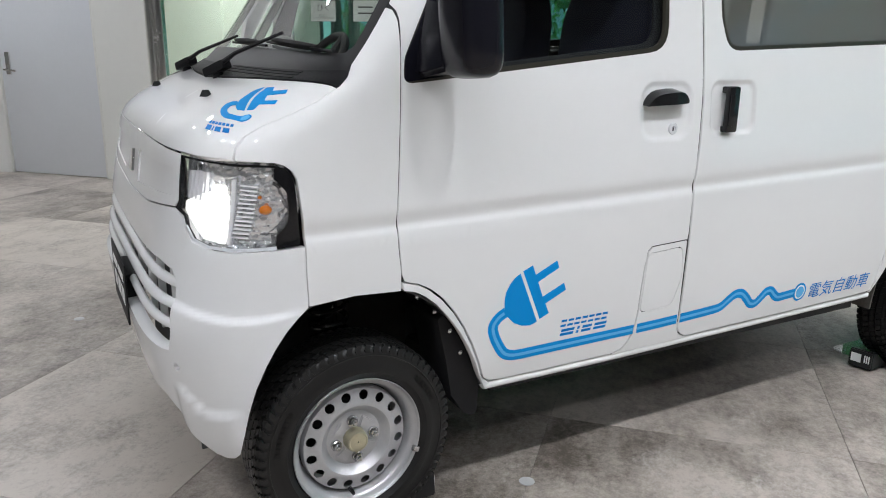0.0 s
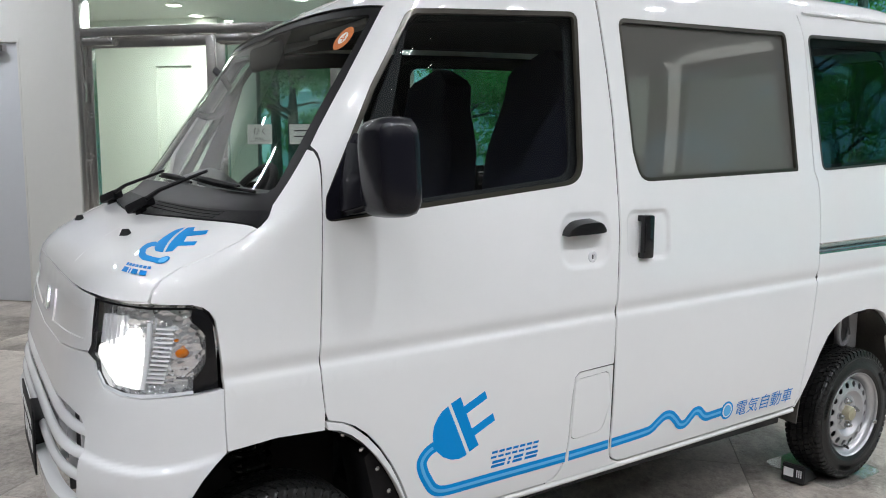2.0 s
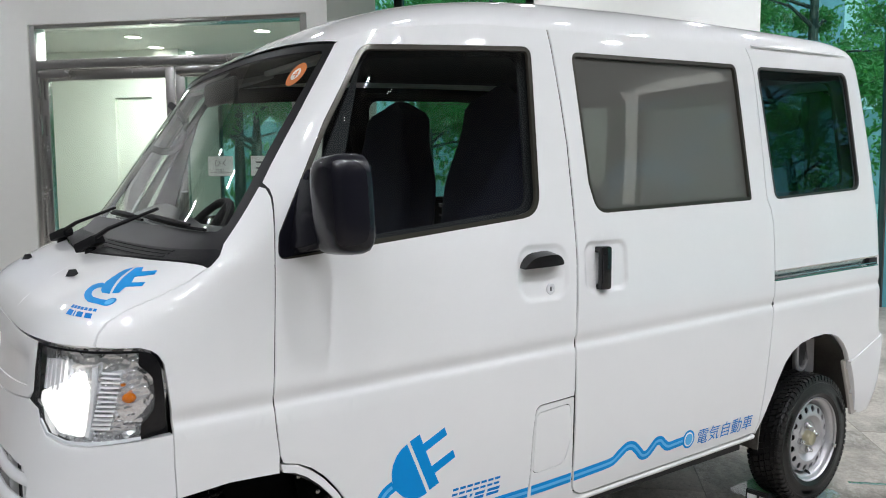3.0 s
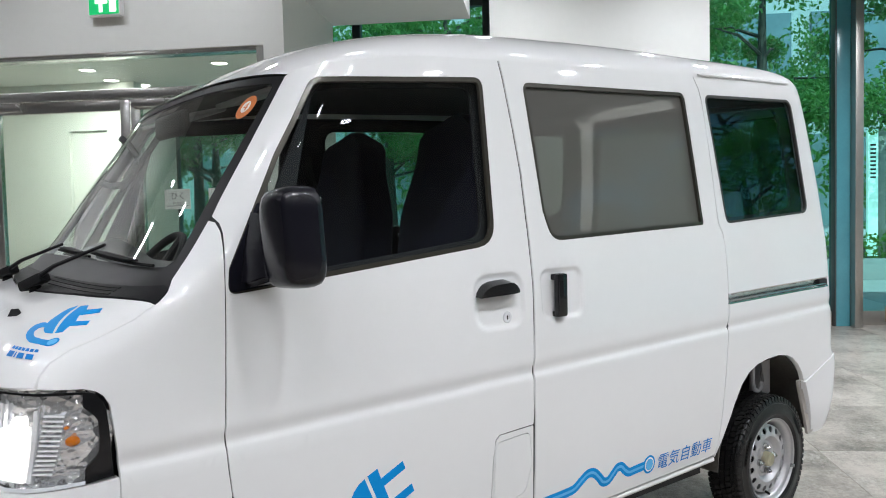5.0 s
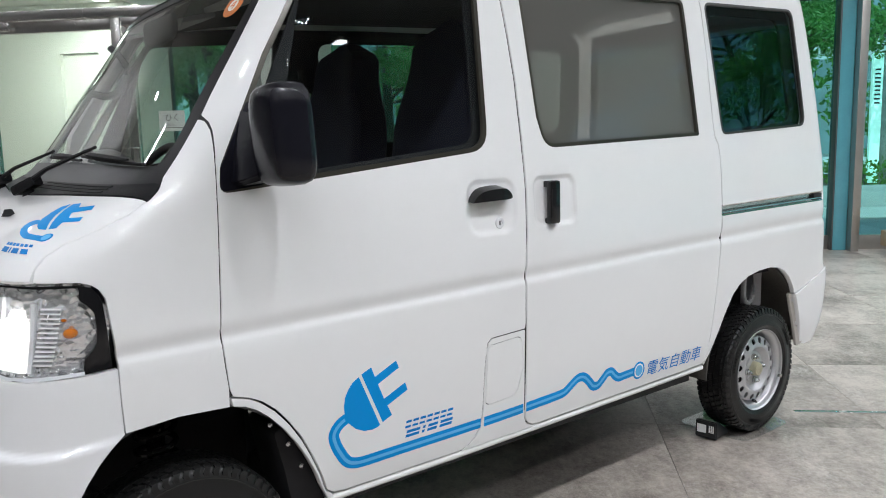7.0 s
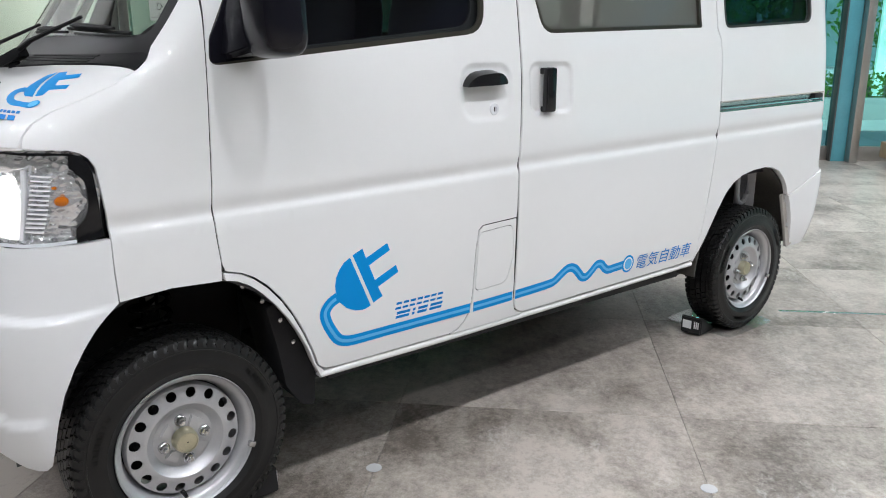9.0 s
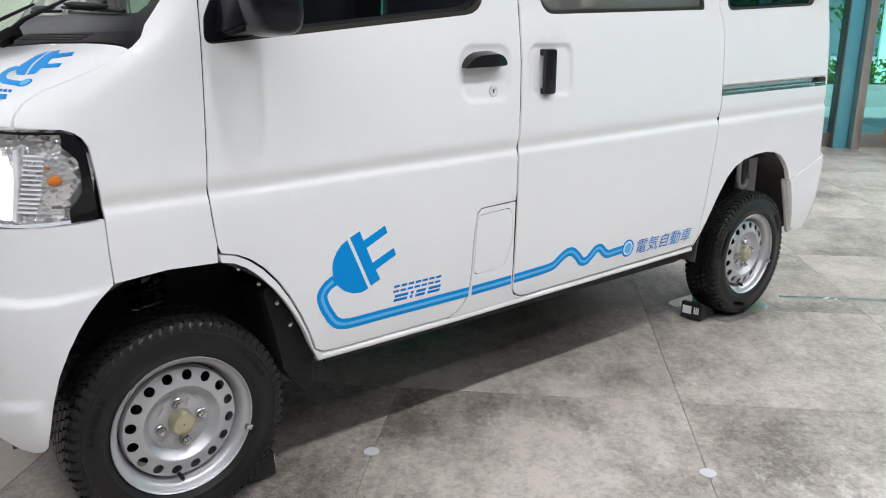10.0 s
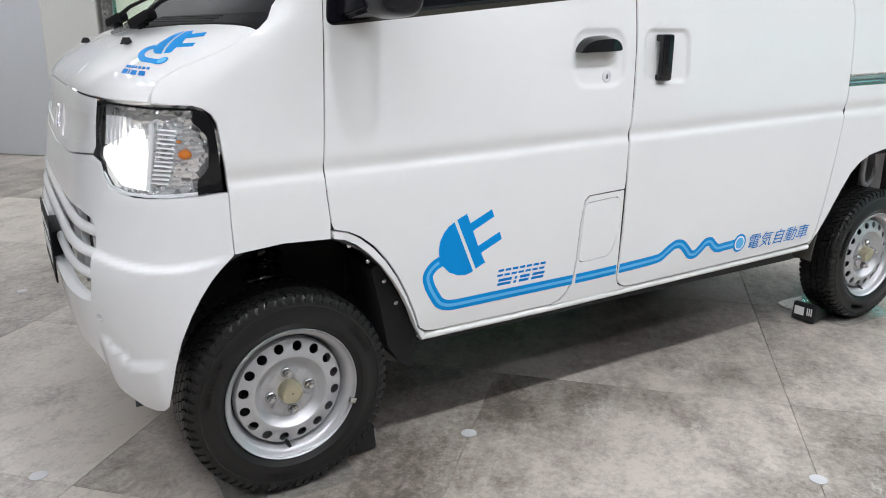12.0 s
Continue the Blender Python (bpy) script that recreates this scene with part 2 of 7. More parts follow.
def inset(outline, d):
    """The outline moved inwards by d."""
    k = len(outline)
    pts = [Vector(p) for p in outline]
    area = sum(pts[i - 1].x * pts[i].y - pts[i].x * pts[i - 1].y for i in range(k))
    sgn = 1 if area > 0 else -1
    out = []
    for i in range(k):
        e0, e1 = (pts[i] - pts[i - 1]), (pts[(i + 1) % k] - pts[i])
        n0 = Vector((-e0.y, e0.x)).normalized() * sgn
        n1 = Vector((-e1.y, e1.x)).normalized() * sgn
        m = (n0 + n1)
        m = m / max(0.4, m.length_squared / 2)
        out.append(tuple(pts[i] + m * d))
    return out


def surface_panel(name, outline, surf, material, parent, holes=(), step=0.045, thick=0.02, label="", lift=0.0, flip=False, fine=()):
    """A sheet cut to the outline in the plane of (a, b), laid on surf(a, b), with its edges turned in by thick.
    lift: how far it stands proud of the surface. fine: (axis, from, to, step) of extra cuts."""
    bm = bmesh.new()
    for loop in (outline, *holes):
        vs = [bm.verts.new((a, b, 0)) for a, b in loop]
        for i in range(len(vs)):
            bm.edges.new((vs[i - 1], vs[i]))
    bmesh.ops.triangle_fill(bm, use_beauty=True, use_dissolve=False, edges=bm.edges[:])
    aa, bb = [v.co.x for v in bm.verts], [v.co.y for v in bm.verts]
    for axis, lo, hi in ((0, min(aa), max(aa)), (1, min(bb), max(bb))):
        for j in range(1, int((hi - lo) / step) + 1):
            q = lo + (hi - lo) * j / (int((hi - lo) / step) + 1)
            co, no = [0, 0, 0], [0, 0, 0]
            co[axis], no[axis] = q, 1
            bmesh.ops.bisect_plane(bm, geom=bm.verts[:] + bm.edges[:] + bm.faces[:], dist=1e-6, plane_co=co, plane_no=no)
    for axis, lo, hi, fs in fine:
        for j in range(int((hi - lo) / fs) + 1):
            co, no = [0, 0, 0], [0, 0, 0]
            co[axis], no[axis] = lo + fs * j + 1e-4, 1
            bmesh.ops.bisect_plane(bm, geom=bm.verts[:] + bm.edges[:] + bm.faces[:], dist=1e-6, plane_co=co, plane_no=no)
    bmesh.ops.remove_doubles(bm, verts=bm.verts[:], dist=1e-5)
    bmesh.ops.recalc_face_normals(bm, faces=bm.faces[:])
    bm.verts.index_update()
    flat = [(v.co.x, v.co.y) for v in bm.verts]
    faces = [[v.index for v in f.verts] for f in bm.faces]
    for k, f in enumerate(faces):
        if sum(flat[f[i - 1]][0] * flat[f[i]][1] - flat[f[i]][0] * flat[f[i - 1]][1] for i in range(len(f))) < 0:
            faces[k] = f[::-1]
    rim = [(e.verts[0].index, e.verts[1].index) for e in bm.edges if len(e.link_faces) == 1]
    bm.free()
    h = 2e-3
    pos, nor = [], []
    for a, b in flat:
        p = Vector(surf(a, b))
        n = (Vector(surf(a + h, b)) - Vector(surf(a - h, b))).cross(Vector(surf(a, b + h)) - Vector(surf(a, b - h))).normalized()
        if flip:
            n = -n
        pos.append(p + n * lift), nor.append(n)
    f0 = faces[0]
    fn = (pos[f0[1]] - pos[f0[0]]).cross(pos[f0[2]] - pos[f0[0]])
    if fn.dot(nor[f0[0]]) < 0:
        faces = [f[::-1] for f in faces]
    verts, norms = list(pos), list(nor)
    edge_face = {}
    for f in faces:
        for i in range(len(f)):
            edge_face[(f[i - 1], f[i])] = True
    for i, j in rim:
        if (i, j) not in edge_face:
            i, j = j, i
        out = (pos[j] - pos[i]).cross(nor[i]).normalized()
        k = len(verts)
        for q in (i, j):
            verts.append(Vector(pos[q])), norms.append((out * 0.8 + nor[q] * 0.6).normalized())
        for q in (i, j):
            verts.append(pos[q] - nor[q] * thick), norms.append(out)
        faces.append([k + 1, k, k + 2, k + 3])
    me = bpy.data.meshes.new(name)
    me.from_pydata([tuple(v) for v in verts], [], faces)
    me.validate()
    for p in me.polygons:
        p.use_smooth = True
    me.update()
    me.normals_split_custom_set_from_vertices([tuple(n) for n in norms])
    return link_part(name, me, material, parent, label)


def sheet(name, nu, nv, fn, material, parent, thick=0.0, label="", wrap=False):
    """A grid of nu by nv cells over fn(i / nu, j / nv)."""
    bm = bmesh.new()
    g = [[bm.verts.new(fn(i / nu, j / nv)) for j in range(nv + 1)] for i in range(nu + 1)]
    for i in range(nu):
        for j in range(nv):
            bm.faces.new((g[i][j], g[i + 1][j], g[i + 1][j + 1], g[i][j + 1]))
    bmesh.ops.remove_doubles(bm, verts=bm.verts[:], dist=1e-5)
    if thick:
        bmesh.ops.solidify(bm, geom=bm.faces[:], thickness=thick)
    return part(name, bm, material, parent, label)

# ---- the showroom ----
FLOOR_BASE = mat("grout", (0.17, 0.155, 0.14), 0.8, vary=0.1, scale=20)


def tile_material():
    m = bpy.data.materials.new("stone_tile")
    m.use_nodes = True
    nt = m.node_tree
    b = nt.nodes["Principled BSDF"]
    tc, oi = nt.nodes.new("ShaderNodeTexCoord"), nt.nodes.new("ShaderNodeObjectInfo")
    add = nt.nodes.new("ShaderNodeVectorMath")
    mul = nt.nodes.new("ShaderNodeMath")
    mul.operation, mul.inputs[1].default_value = "MULTIPLY", 37.0
    nt.links.new(oi.outputs["Random"], mul.inputs[0])
    nt.links.new(tc.outputs["Object"], add.inputs[0])
    nt.links.new(mul.outputs[0], add.inputs[1])

    def noise_node(scale, detail, rough, stretch=(1, 1, 1)):
        mp, n = nt.nodes.new("ShaderNodeMapping"), nt.nodes.new("ShaderNodeTexNoise")
        mp.inputs["Scale"].default_value = stretch
        n.inputs["Scale"].default_value, n.inputs["Detail"].default_value, n.inputs["Roughness"].default_value = scale, detail, rough
        nt.links.new(add.outputs[0], mp.inputs[0])
        nt.links.new(mp.outputs[0], n.inputs["Vector"])
        return n.outputs["Fac"]

    def ramp(src, lo, hi, a, c):
        r = nt.nodes.new("ShaderNodeValToRGB")
        r.color_ramp.elements[0].position, r.color_ramp.elements[1].position = lo, hi
        r.color_ramp.elements[0].color, r.color_ramp.elements[1].color = (*a, 1), (*c, 1)
        nt.links.new(src, r.inputs[0])
        return r.outputs[0]

    def mix(kind, fac, a, c):
        x = nt.nodes.new("ShaderNodeMix")
        x.data_type, x.blend_type = "RGBA", kind
        if isinstance(fac, float):
            x.inputs[0].default_value = fac
        else:
            nt.links.new(fac, x.inputs[0])
        nt.links.new(a, x.inputs[6]), nt.links.new(c, x.inputs[7])
        return x.outputs[2]

    def total(*terms):
        """A weighted sum of sources."""
        last = None
        for src, weight in terms:
            n = nt.nodes.new("ShaderNodeMath")
            n.operation, n.inputs[1].default_value = "MULTIPLY_ADD", weight
            n.inputs[2].default_value = 0.0
            nt.links.new(src, n.inputs[0])
            if last:
                nt.links.new(last, n.inputs[2])
            last = n.outputs[0]
        return last

    wear = total((noise_node(1.5, 5, 0.6, (1.0, 0.8, 1)), 0.32), (noise_node(6, 12, 0.82, (1.25, 0.8, 1)), 0.34), (noise_node(42, 10, 0.9), 0.38), (oi.outputs["Random"], 0.06))
    col = ramp(wear, 0.455, 0.605, (0.100, 0.082, 0.067), (0.47, 0.420, 0.372))
    scuff = ramp(total((noise_node(3.0, 8, 0.7, (1.5, 0.7, 1)), 0.5), (noise_node(34, 8, 0.85, (1.3, 0.8, 1)), 0.5)), 0.54, 0.62, (0, 0, 0), (0.6, 0.6, 0.6))
    pale = nt.nodes.new("ShaderNodeRGB")
    pale.outputs[0].default_value = (0.57, 0.535, 0.50, 1)
    col = mix("MIX", scuff, col, pale.outputs[0])
    nt.links.new(col, b.inputs["Base Color"])
    rr = nt.nodes.new("ShaderNodeMapRange")
    rr.inputs[1].default_value, rr.inputs[2].default_value, rr.inputs[3].default_value, rr.inputs[4].default_value = 0.3, 0.7, 0.30, 0.38
    nt.links.new(noise_node(9, 6, 0.6), rr.inputs[0])
    nt.links.new(rr.outputs[0], b.inputs["Roughness"])
    bp = nt.nodes.new("ShaderNodeBump")
    bp.inputs["Strength"].default_value, bp.inputs["Distance"].default_value = 0.03, 0.002
    nt.links.new(noise_node(60, 4, 0.6), bp.inputs["Height"])
    nt.links.new(bp.outputs[0], b.inputs["Normal"])
    return m


STONE = tile_material()
floor = thing("floor", "grey stone-look porcelain floor tiles", "floor", kind="structure")
ubox("bed", -9, 9, -7, 8.3, -0.10, -0.004, FLOOR_BASE, floor, bevel=0)

# back wall with the staff door and the steel-framed glass entrance
WV = 4.5
wall_north = thing("wall_north", "white painted wall round the staff door and glass entrance", "wall", kind="structure")
ubox("wall_panel", -9, -4.86, WV, WV + 0.16, 0, CEIL, WALL, wall_north, bevel=0)
ubox("wall_panel", -4.86, -3.80, WV, WV + 0.16, 2.225, CEIL, WALL, wall_north, bevel=0)
ubox("wall_panel", -3.80, -3.26, WV, WV + 0.16, 0, CEIL, WALL, wall_north, bevel=0)
ubox("wall_panel", -3.26, -0.90, WV, WV + 0.16, 2.60, CEIL, WALL, wall_north, bevel=0)
ubox("wall_return", -0.90, -0.74, WV, 5.95, 0, CEIL, WALL, wall_north, bevel=0)
wall_west = thing("wall_west", "grey painted side wall of the showroom", "wall", kind="structure")
ubox("wall_panel", -9.16, -9, -7, 7.6, 0, CEIL, REAR_WALL, wall_west, bevel=0)
wall_south = thing("wall_south", "grey painted rear wall of the showroom", "wall", kind="structure")
ubox("wall_panel", -9, 9, -7.16, -7, 0, CEIL, REAR_WALL, wall_south, bevel=0)
wall_east = thing("wall_east", "grey painted end wall beside the glazing", "wall", kind="structure")
ubox("wall_panel", 9, 9.16, -7, 1.25, 0, CEIL, REAR_WALL, wall_east, bevel=0)
ceiling = ubox("ceiling", -9.2, 9.2, -7.2, 7.6, CEIL, CEIL + 0.2, CEILING_GREY, None, bevel=0)
tagged(ceiling, "plain grey showroom ceiling", "ceiling", kind="structure")
soffit = ubox("soffit", -0.74, 0.55, 4.5, 5.98, 3.08, CEIL, CEILING, None, bevel=0)
tagged(soffit, "lowered white plaster soffit", "soffit", kind="structure")
column = ubox("column", 0.73, 2.69, 6.0, 7.3, 0, CEIL, WALL, None, bevel=0.004)
tagged(column, "broad white plastered column before the glazing", "column", kind="structure")

# staff door
door_1 = thing("door_1", "pale grey flush staff door, closed", "door", kind="structure")
leaf = ubox("door_leaf", -4.85, -3.81, WV + 0.02, WV + 0.07, 0.008, 2.215, DOOR_PAINT, door_1)
ubox("door_frame", -4.90, -4.855, WV - 0.004, WV + 0.1, 0, 2.265, WALL, door_1)
ubox("door_frame", -3.805, -3.785, WV - 0.003, WV + 0.1, 0, 2.24, WALL, door_1)
bm = bmesh.new()
box(bm, -4.79, -4.74, WV + 0.005, WV + 0.022, 0.98, 1.10, 0.008)
tube(bm, [(-4.765, WV + 0.01, 0.945), (-4.765, WV - 0.04, 0.945), (-4.72, WV - 0.045, 0.943), (-4.63, WV - 0.045, 0.935)], 0.009, 8)
box(bm, -4.79, -4.74, WV + 0.005, WV + 0.022, 0.90, 0.985, 0.008)
bmesh.ops.transform(bm, matrix=UVM, verts=bm.verts[:])
part("door_handle", bm, BRUSHED, door_1, "brushed steel lever handle")
ubox("door_closer", -4.19, -3.92, WV - 0.035, WV + 0.02, 2.145, 2.20, BRUSHED, door_1, "grey overhead door closer", bevel=0.006)

# glass entrance: steel frame, transom, two leaves
glass_doors = thing("glass_doors", "polished steel framed glass double door with transom", "door", kind="structure")
for u0, u1, z0, z1, nm in ((-3.26, -3.207, 0, 2.60, "frame_post"), (-0.96, -0.90, 0, 2.60, "frame_post"), (-3.207, -0.96, 2.565, 2.60, "frame_head"), (-3.207, -0.96, 2.249, 2.318, "transom_bar")):
    ubox(nm, u0, u1, WV + 0.01, WV + 0.14, z0, z1, BRUSHED, glass_doors, bevel=0.004)
ubox("transom_glass", -3.20, -0.98, WV + 0.06, WV + 0.07, 2.318, 2.562, ROOM_GLASS, glass_doors, "clear transom pane", bevel=0).visible_shadow = False
for u0, u1 in ((-3.203, -2.015), (-2.005, -0.97)):
    lf = ubox("door_stile", u0, u0 + 0.078, WV + 0.04, WV + 0.09, 0.01, 2.245, BRUSHED, glass_doors, "polished steel glass door leaf", bevel=0.004)
    ubox("door_stile", u1 - 0.078, u1, WV + 0.04, WV + 0.09, 0.01, 2.245, BRUSHED, glass_doors, bevel=0.004)
    ubox("top_rail", u0 + 0.078, u1 - 0.078, WV + 0.04, WV + 0.09, 2.155, 2.245, BRUSHED, glass_doors, bevel=0.004)
    ubox("bottom_rail", u0 + 0.078, u1 - 0.078, WV + 0.04, WV + 0.09, 0.01, 0.12, BRUSHED, glass_doors, bevel=0.004)
    ubox("door_glass", u0 + 0.078, u1 - 0.078, WV + 0.06, WV + 0.07, 0.12, 2.155, ROOM_GLASS, glass_doors, "clear door pane", bevel=0).visible_shadow = False
    ubox("closer_body", u0 + 0.02, u0 + 0.30, WV + 0.0, WV + 0.045, 2.17, 2.235, BRUSHED, glass_doors, "steel door closer", bevel=0.01)
for z in (2.02, 1.72):
    ubox("hinge", -3.185, -3.165, WV - 0.006, WV + 0.02, z, z + 0.16, BRUSHED, glass_doors, bevel=0.003)
bm = bmesh.new()
for u in (-2.06, -1.95):
    tube(bm, [(u, WV + 0.04, 0.75), (u, WV - 0.04, 0.75), (u, WV - 0.04, 1.25), (u, WV + 0.04, 1.25)], 0.014, 10)
bmesh.ops.transform(bm, matrix=UVM, verts=bm.verts[:])
part("pull_bar", bm, BRUSHED, glass_doors, "steel pull handles")


def wall_text(body, u0, u1, z0, z1, v, material, parent=None, label="", name="lettering"):
    cu = bpy.data.curves.new(name, "FONT")
    cu.body = body
    ob = new(name, cu)
    me = bpy.data.meshes.new_from_object(ob.evaluated_get(bpy.context.evaluated_depsgraph_get()))
    bpy.data.objects.remove(ob)
    xs, zs = [q.co.x for q in me.vertices], [q.co.y for q in me.vertices]
    for q in me.vertices:
        q.co = uv(u0 + (q.co.x - min(xs)) / (max(xs) - min(xs)) * (u1 - u0), v, z0 + (q.co.y - min(zs)) / (max(zs) - min(zs)) * (z1 - z0))
    me.update()
    return link_part(name, me, material, parent, label)


GREY_INK = mat("grey_ink", (0.09, 0.09, 0.09), 0.6)
wall_text("Staff Only", -4.435, -4.185, 1.645, 1.715, WV + 0.0185, GREY_INK, door_1, "small dark lettering on the door")
pull_sign = ubox("pull_sign", -1.76, -1.55, WV + 0.0545, WV + 0.0565, 1.375, 1.53, PAPER, None, bevel=0)
tagged(pull_sign, "small white sign on the glass door", "sign")
wall_text("ひく", -1.705, -1.605, 1.45, 1.505, WV + 0.0535, INK, pull_sign, "black lettering")
wall_text("PULL", -1.69, -1.62, 1.41, 1.43, WV + 0.0535, GREY_INK, pull_sign, "grey lettering")
ubox("sign_border", -1.745, -1.565, WV + 0.054, WV + 0.0544, 1.398, 1.402, GREY_INK, pull_sign, bevel=0)
push_sign = ubox("notice_sign", -1.40, -1.19, WV + 0.0545, WV + 0.0565, 1.375, 1.53, PAPER, None, bevel=0)
tagged(push_sign, "white notice on the glass with dark marks", "sign")
for z in (1.43, 1.475):
    ubox("sign_mark", -1.36, -1.24, WV + 0.0535, WV + 0.0543, z, z + 0.011, GREY_INK, push_sign, bevel=0)

# emergency exit sign
EXIT_GREEN, EXIT_WHITE = glow("exit_green", (0.0, 0.42, 0.12), 0.8), glow("exit_white", (0.85, 0.95, 0.88), 0.9)
exit_sign = thing("exit_sign", "lit green and white emergency exit sign", "exit sign")
ubox("sign_box", -2.26, -2.00, WV - 0.06, WV, 2.865, 3.075, PAPER, exit_sign, "white sign casing", bevel=0.006)
ubox("sign_face", -2.25, -2.01, WV - 0.0625, WV - 0.060, 2.875, 3.065, EXIT_GREEN, exit_sign, "green lit face", bevel=0)
ubox("sign_doorway", -2.085, -2.03, WV - 0.0645, WV - 0.0625, 2.89, 3.05, EXIT_WHITE, exit_sign, bevel=0)
ubox("sign_stroke", -2.20, -2.10, WV - 0.0645, WV - 0.0625, 2.955, 2.985, EXIT_WHITE, exit_sign, bevel=0)
ubox("sign_stroke", -2.17, -2.14, WV - 0.0645, WV - 0.0625, 2.89, 2.955, EXIT_WHITE, exit_sign, bevel=0)

# corridor beyond the glass
corridor = thing("wall_corridor", "cream painted corridor walls behind the glass entrance", "wall", kind="structure")
ubox("wall_panel", -6.5, -3.79, 6.5, 6.6, 0, 2.75, CREAM, corridor, bevel=0)
ubox("wall_panel", -3.79, -3.36, 6.5, 6.6, 2.25, 2.75, CREAM, corridor, bevel=0)
ubox("wall_panel", -3.36, -3.04, 6.5, 6.6, 0, 2.75, CREAM, corridor, bevel=0)
ubox("side_panel", -3.14, -3.04, 6.6, 7.4, 0, 2.75, CREAM, corridor, bevel=0)
ubox("end_panel", -6.6, -6.5, 4.66, 6.6, 0, 2.75, CREAM, corridor, bevel=0)
corridor_door = ubox("door_2", -3.785, -3.365, 6.54, 6.58, 0.005, 2.245, CREAM, None)
tagged(corridor_door, "cream flush door at the end of the corridor", "door", kind="structure")
corridor_ceiling = ubox("ceiling_corridor", -6.6, -0.9, 4.66, 7.36, 2.75, 2.85, CEILING, None, bevel=0)
tagged(corridor_ceiling, "white corridor ceiling with downlights", "ceiling", kind="structure")
LAMP_GLOW = glow("lamp_glow", (1.0, 0.97, 0.9), 14.0)


def downlight(u, v, z, r, material, label):
    bm = bmesh.new()
    lathe(bm, [(r + 0.012, 0.0), (r + 0.014, -0.006), (r, -0.006), (r - 0.006, 0.004)], 24, uv(u, v, z), "z")
    ob = part("downlight", bm, WALL, None)
    tagged(ob, label, "ceiling light", group="ceiling downlights")
    bm = bmesh.new()
    bmesh.ops.create_circle(bm, cap_ends=True, segments=24, radius=r - 0.004, matrix=Matrix.Translation(uv(u, v, z - 0.002)) @ Matrix.Rotation(math.pi, 4, "X"))
    part("lamp_disc", bm, material, ob, "glowing lamp disc")
    return ob


for u, v in ((-3.14, 5.83), (-3.22, 6.39), (-3.06, 6.73), (-1.8, 5.8), (-4.4, 5.8), (-1.8, 6.7)):
    downlight(u, v, 2.748, 0.075, LAMP_GLOW, "small round recessed downlight, lit")
area_lamp("corridor_lamp", -2.9, 5.6, 2.70, 0.9, 80, (0.97, 1.0, 0.95))
SPOT_GLOW = glow("spot_glow", (0.97, 0.98, 1.0), 190.0)
for v in (-5.4, -4.6, -3.8, -2.4, -0.65, 1.25):
    for u in (-3.0, -2.1, -1.2, -0.3, 0.6, 1.5, 2.4, 3.3, 4.2, 5.1):
        if u < -0.6 and v > 0:
            continue
        downlight(u, v, CEIL - 0.002, 0.019, SPOT_GLOW, "small bright ceiling spotlight, lit")
# rims for all the unseen ceiling lamps, the added brighteners included
for u, v in DOWNLIGHTS + [q[:2] for q in WASHERS]:
    bm = bmesh.new()
    lathe(bm, [(0.115, 0.0), (0.117, -0.008), (0.085, -0.008), (0.082, 0.0)], 28, uv(u, v, CEIL), "z")
    tagged(part("downlight", bm, WALL, None), "white-rimmed recessed showroom downlight, unseen overhead", "ceiling light", group="ceiling downlights")

# curtain wall
GV = 7.44
curtain = thing("window_1", "floor-to-ceiling teal tinted glazing with steel mullions", "window", kind="structure")
edges = [-9.0, -6.2, -3.09, -0.85, 0.62, 2.8, 4.30, 6.6, 9.0]
for a, b in zip(edges[:-1], edges[1:]):
    ubox("glass_pane", a + 0.03, b - 0.03, GV, GV + 0.012, 0.15, CEIL, TEAL_GLASS, curtain, bevel=0).visible_shadow = False
for u in edges[1:-1]:
    if u == 4.30:
        ubox("mullion_fin", 4.405, 4.485, GV - 0.22, GV - 0.012, 0, CEIL, MULLION, curtain, "satin steel mullion fin", bevel=0.004)
        ubox("mullion", 4.262, 4.404, GV - 0.10, GV + 0.10, 0, CEIL, mat("mullion_teal", (0.10, 0.34, 0.40), 0.18, metal=0.0, vary=0.08, scale=6), curtain, bevel=0.004)
        ubox("mullion", 4.245, 4.262, GV - 0.11, GV + 0.05, 0, CEIL, MULLION_DARK, curtain, bevel=0.002)
    else:
        ubox("mullion", u - 0.045, u + 0.045, GV - 0.06, GV + 0.08, 0, CEIL, MULLION_DARK, curtain, bevel=0.004)
ubox("sill_rail", -9, 4.40, GV - 0.03, GV + 0.06, 0.0, 0.15, MULLION, curtain, bevel=0.004)
ubox("sill_rail", 4.49, 9, GV - 0.03, GV + 0.06, 0.0, 0.15, MULLION, curtain, bevel=0.004)
ubox("head_rail", -9, 9, GV - 0.03, GV + 0.06, CEIL - 0.12, CEIL - 0.001, MULLION_DARK, curtain, bevel=0.004)
end_glazing = thing("window_2", "teal tinted end glazing with dark mullions", "window", kind="structure")
ENDS = [1.3, 3.3, 5.35, 7.38]
for a, b in zip(ENDS[:-1], ENDS[1:]):
    ubox("glass_pane", 9.05, 9.062, a + 0.03, b - 0.03, 0.15, CEIL - 0.1, TEAL_GLASS, end_glazing, bevel=0).visible_shadow = False
for v in ENDS:
    ubox("mullion", 8.98, 9.12, v - 0.04, v + 0.04, 0, CEIL, MULLION_DARK, end_glazing, bevel=0.004)
for z0, z1 in ((0.0, 0.148), (CEIL - 0.098, CEIL - 0.002)):
    ubox("rail", 9.0, 9.1, 1.35, 7.33, z0, z1, MULLION, end_glazing, bevel=0.004)
bench = thing("bench", "low pale wooden bench by the glazing", "bench")
OAK = mat("oak", (0.42, 0.30, 0.19), 0.45, vary=0.2, scale=14)
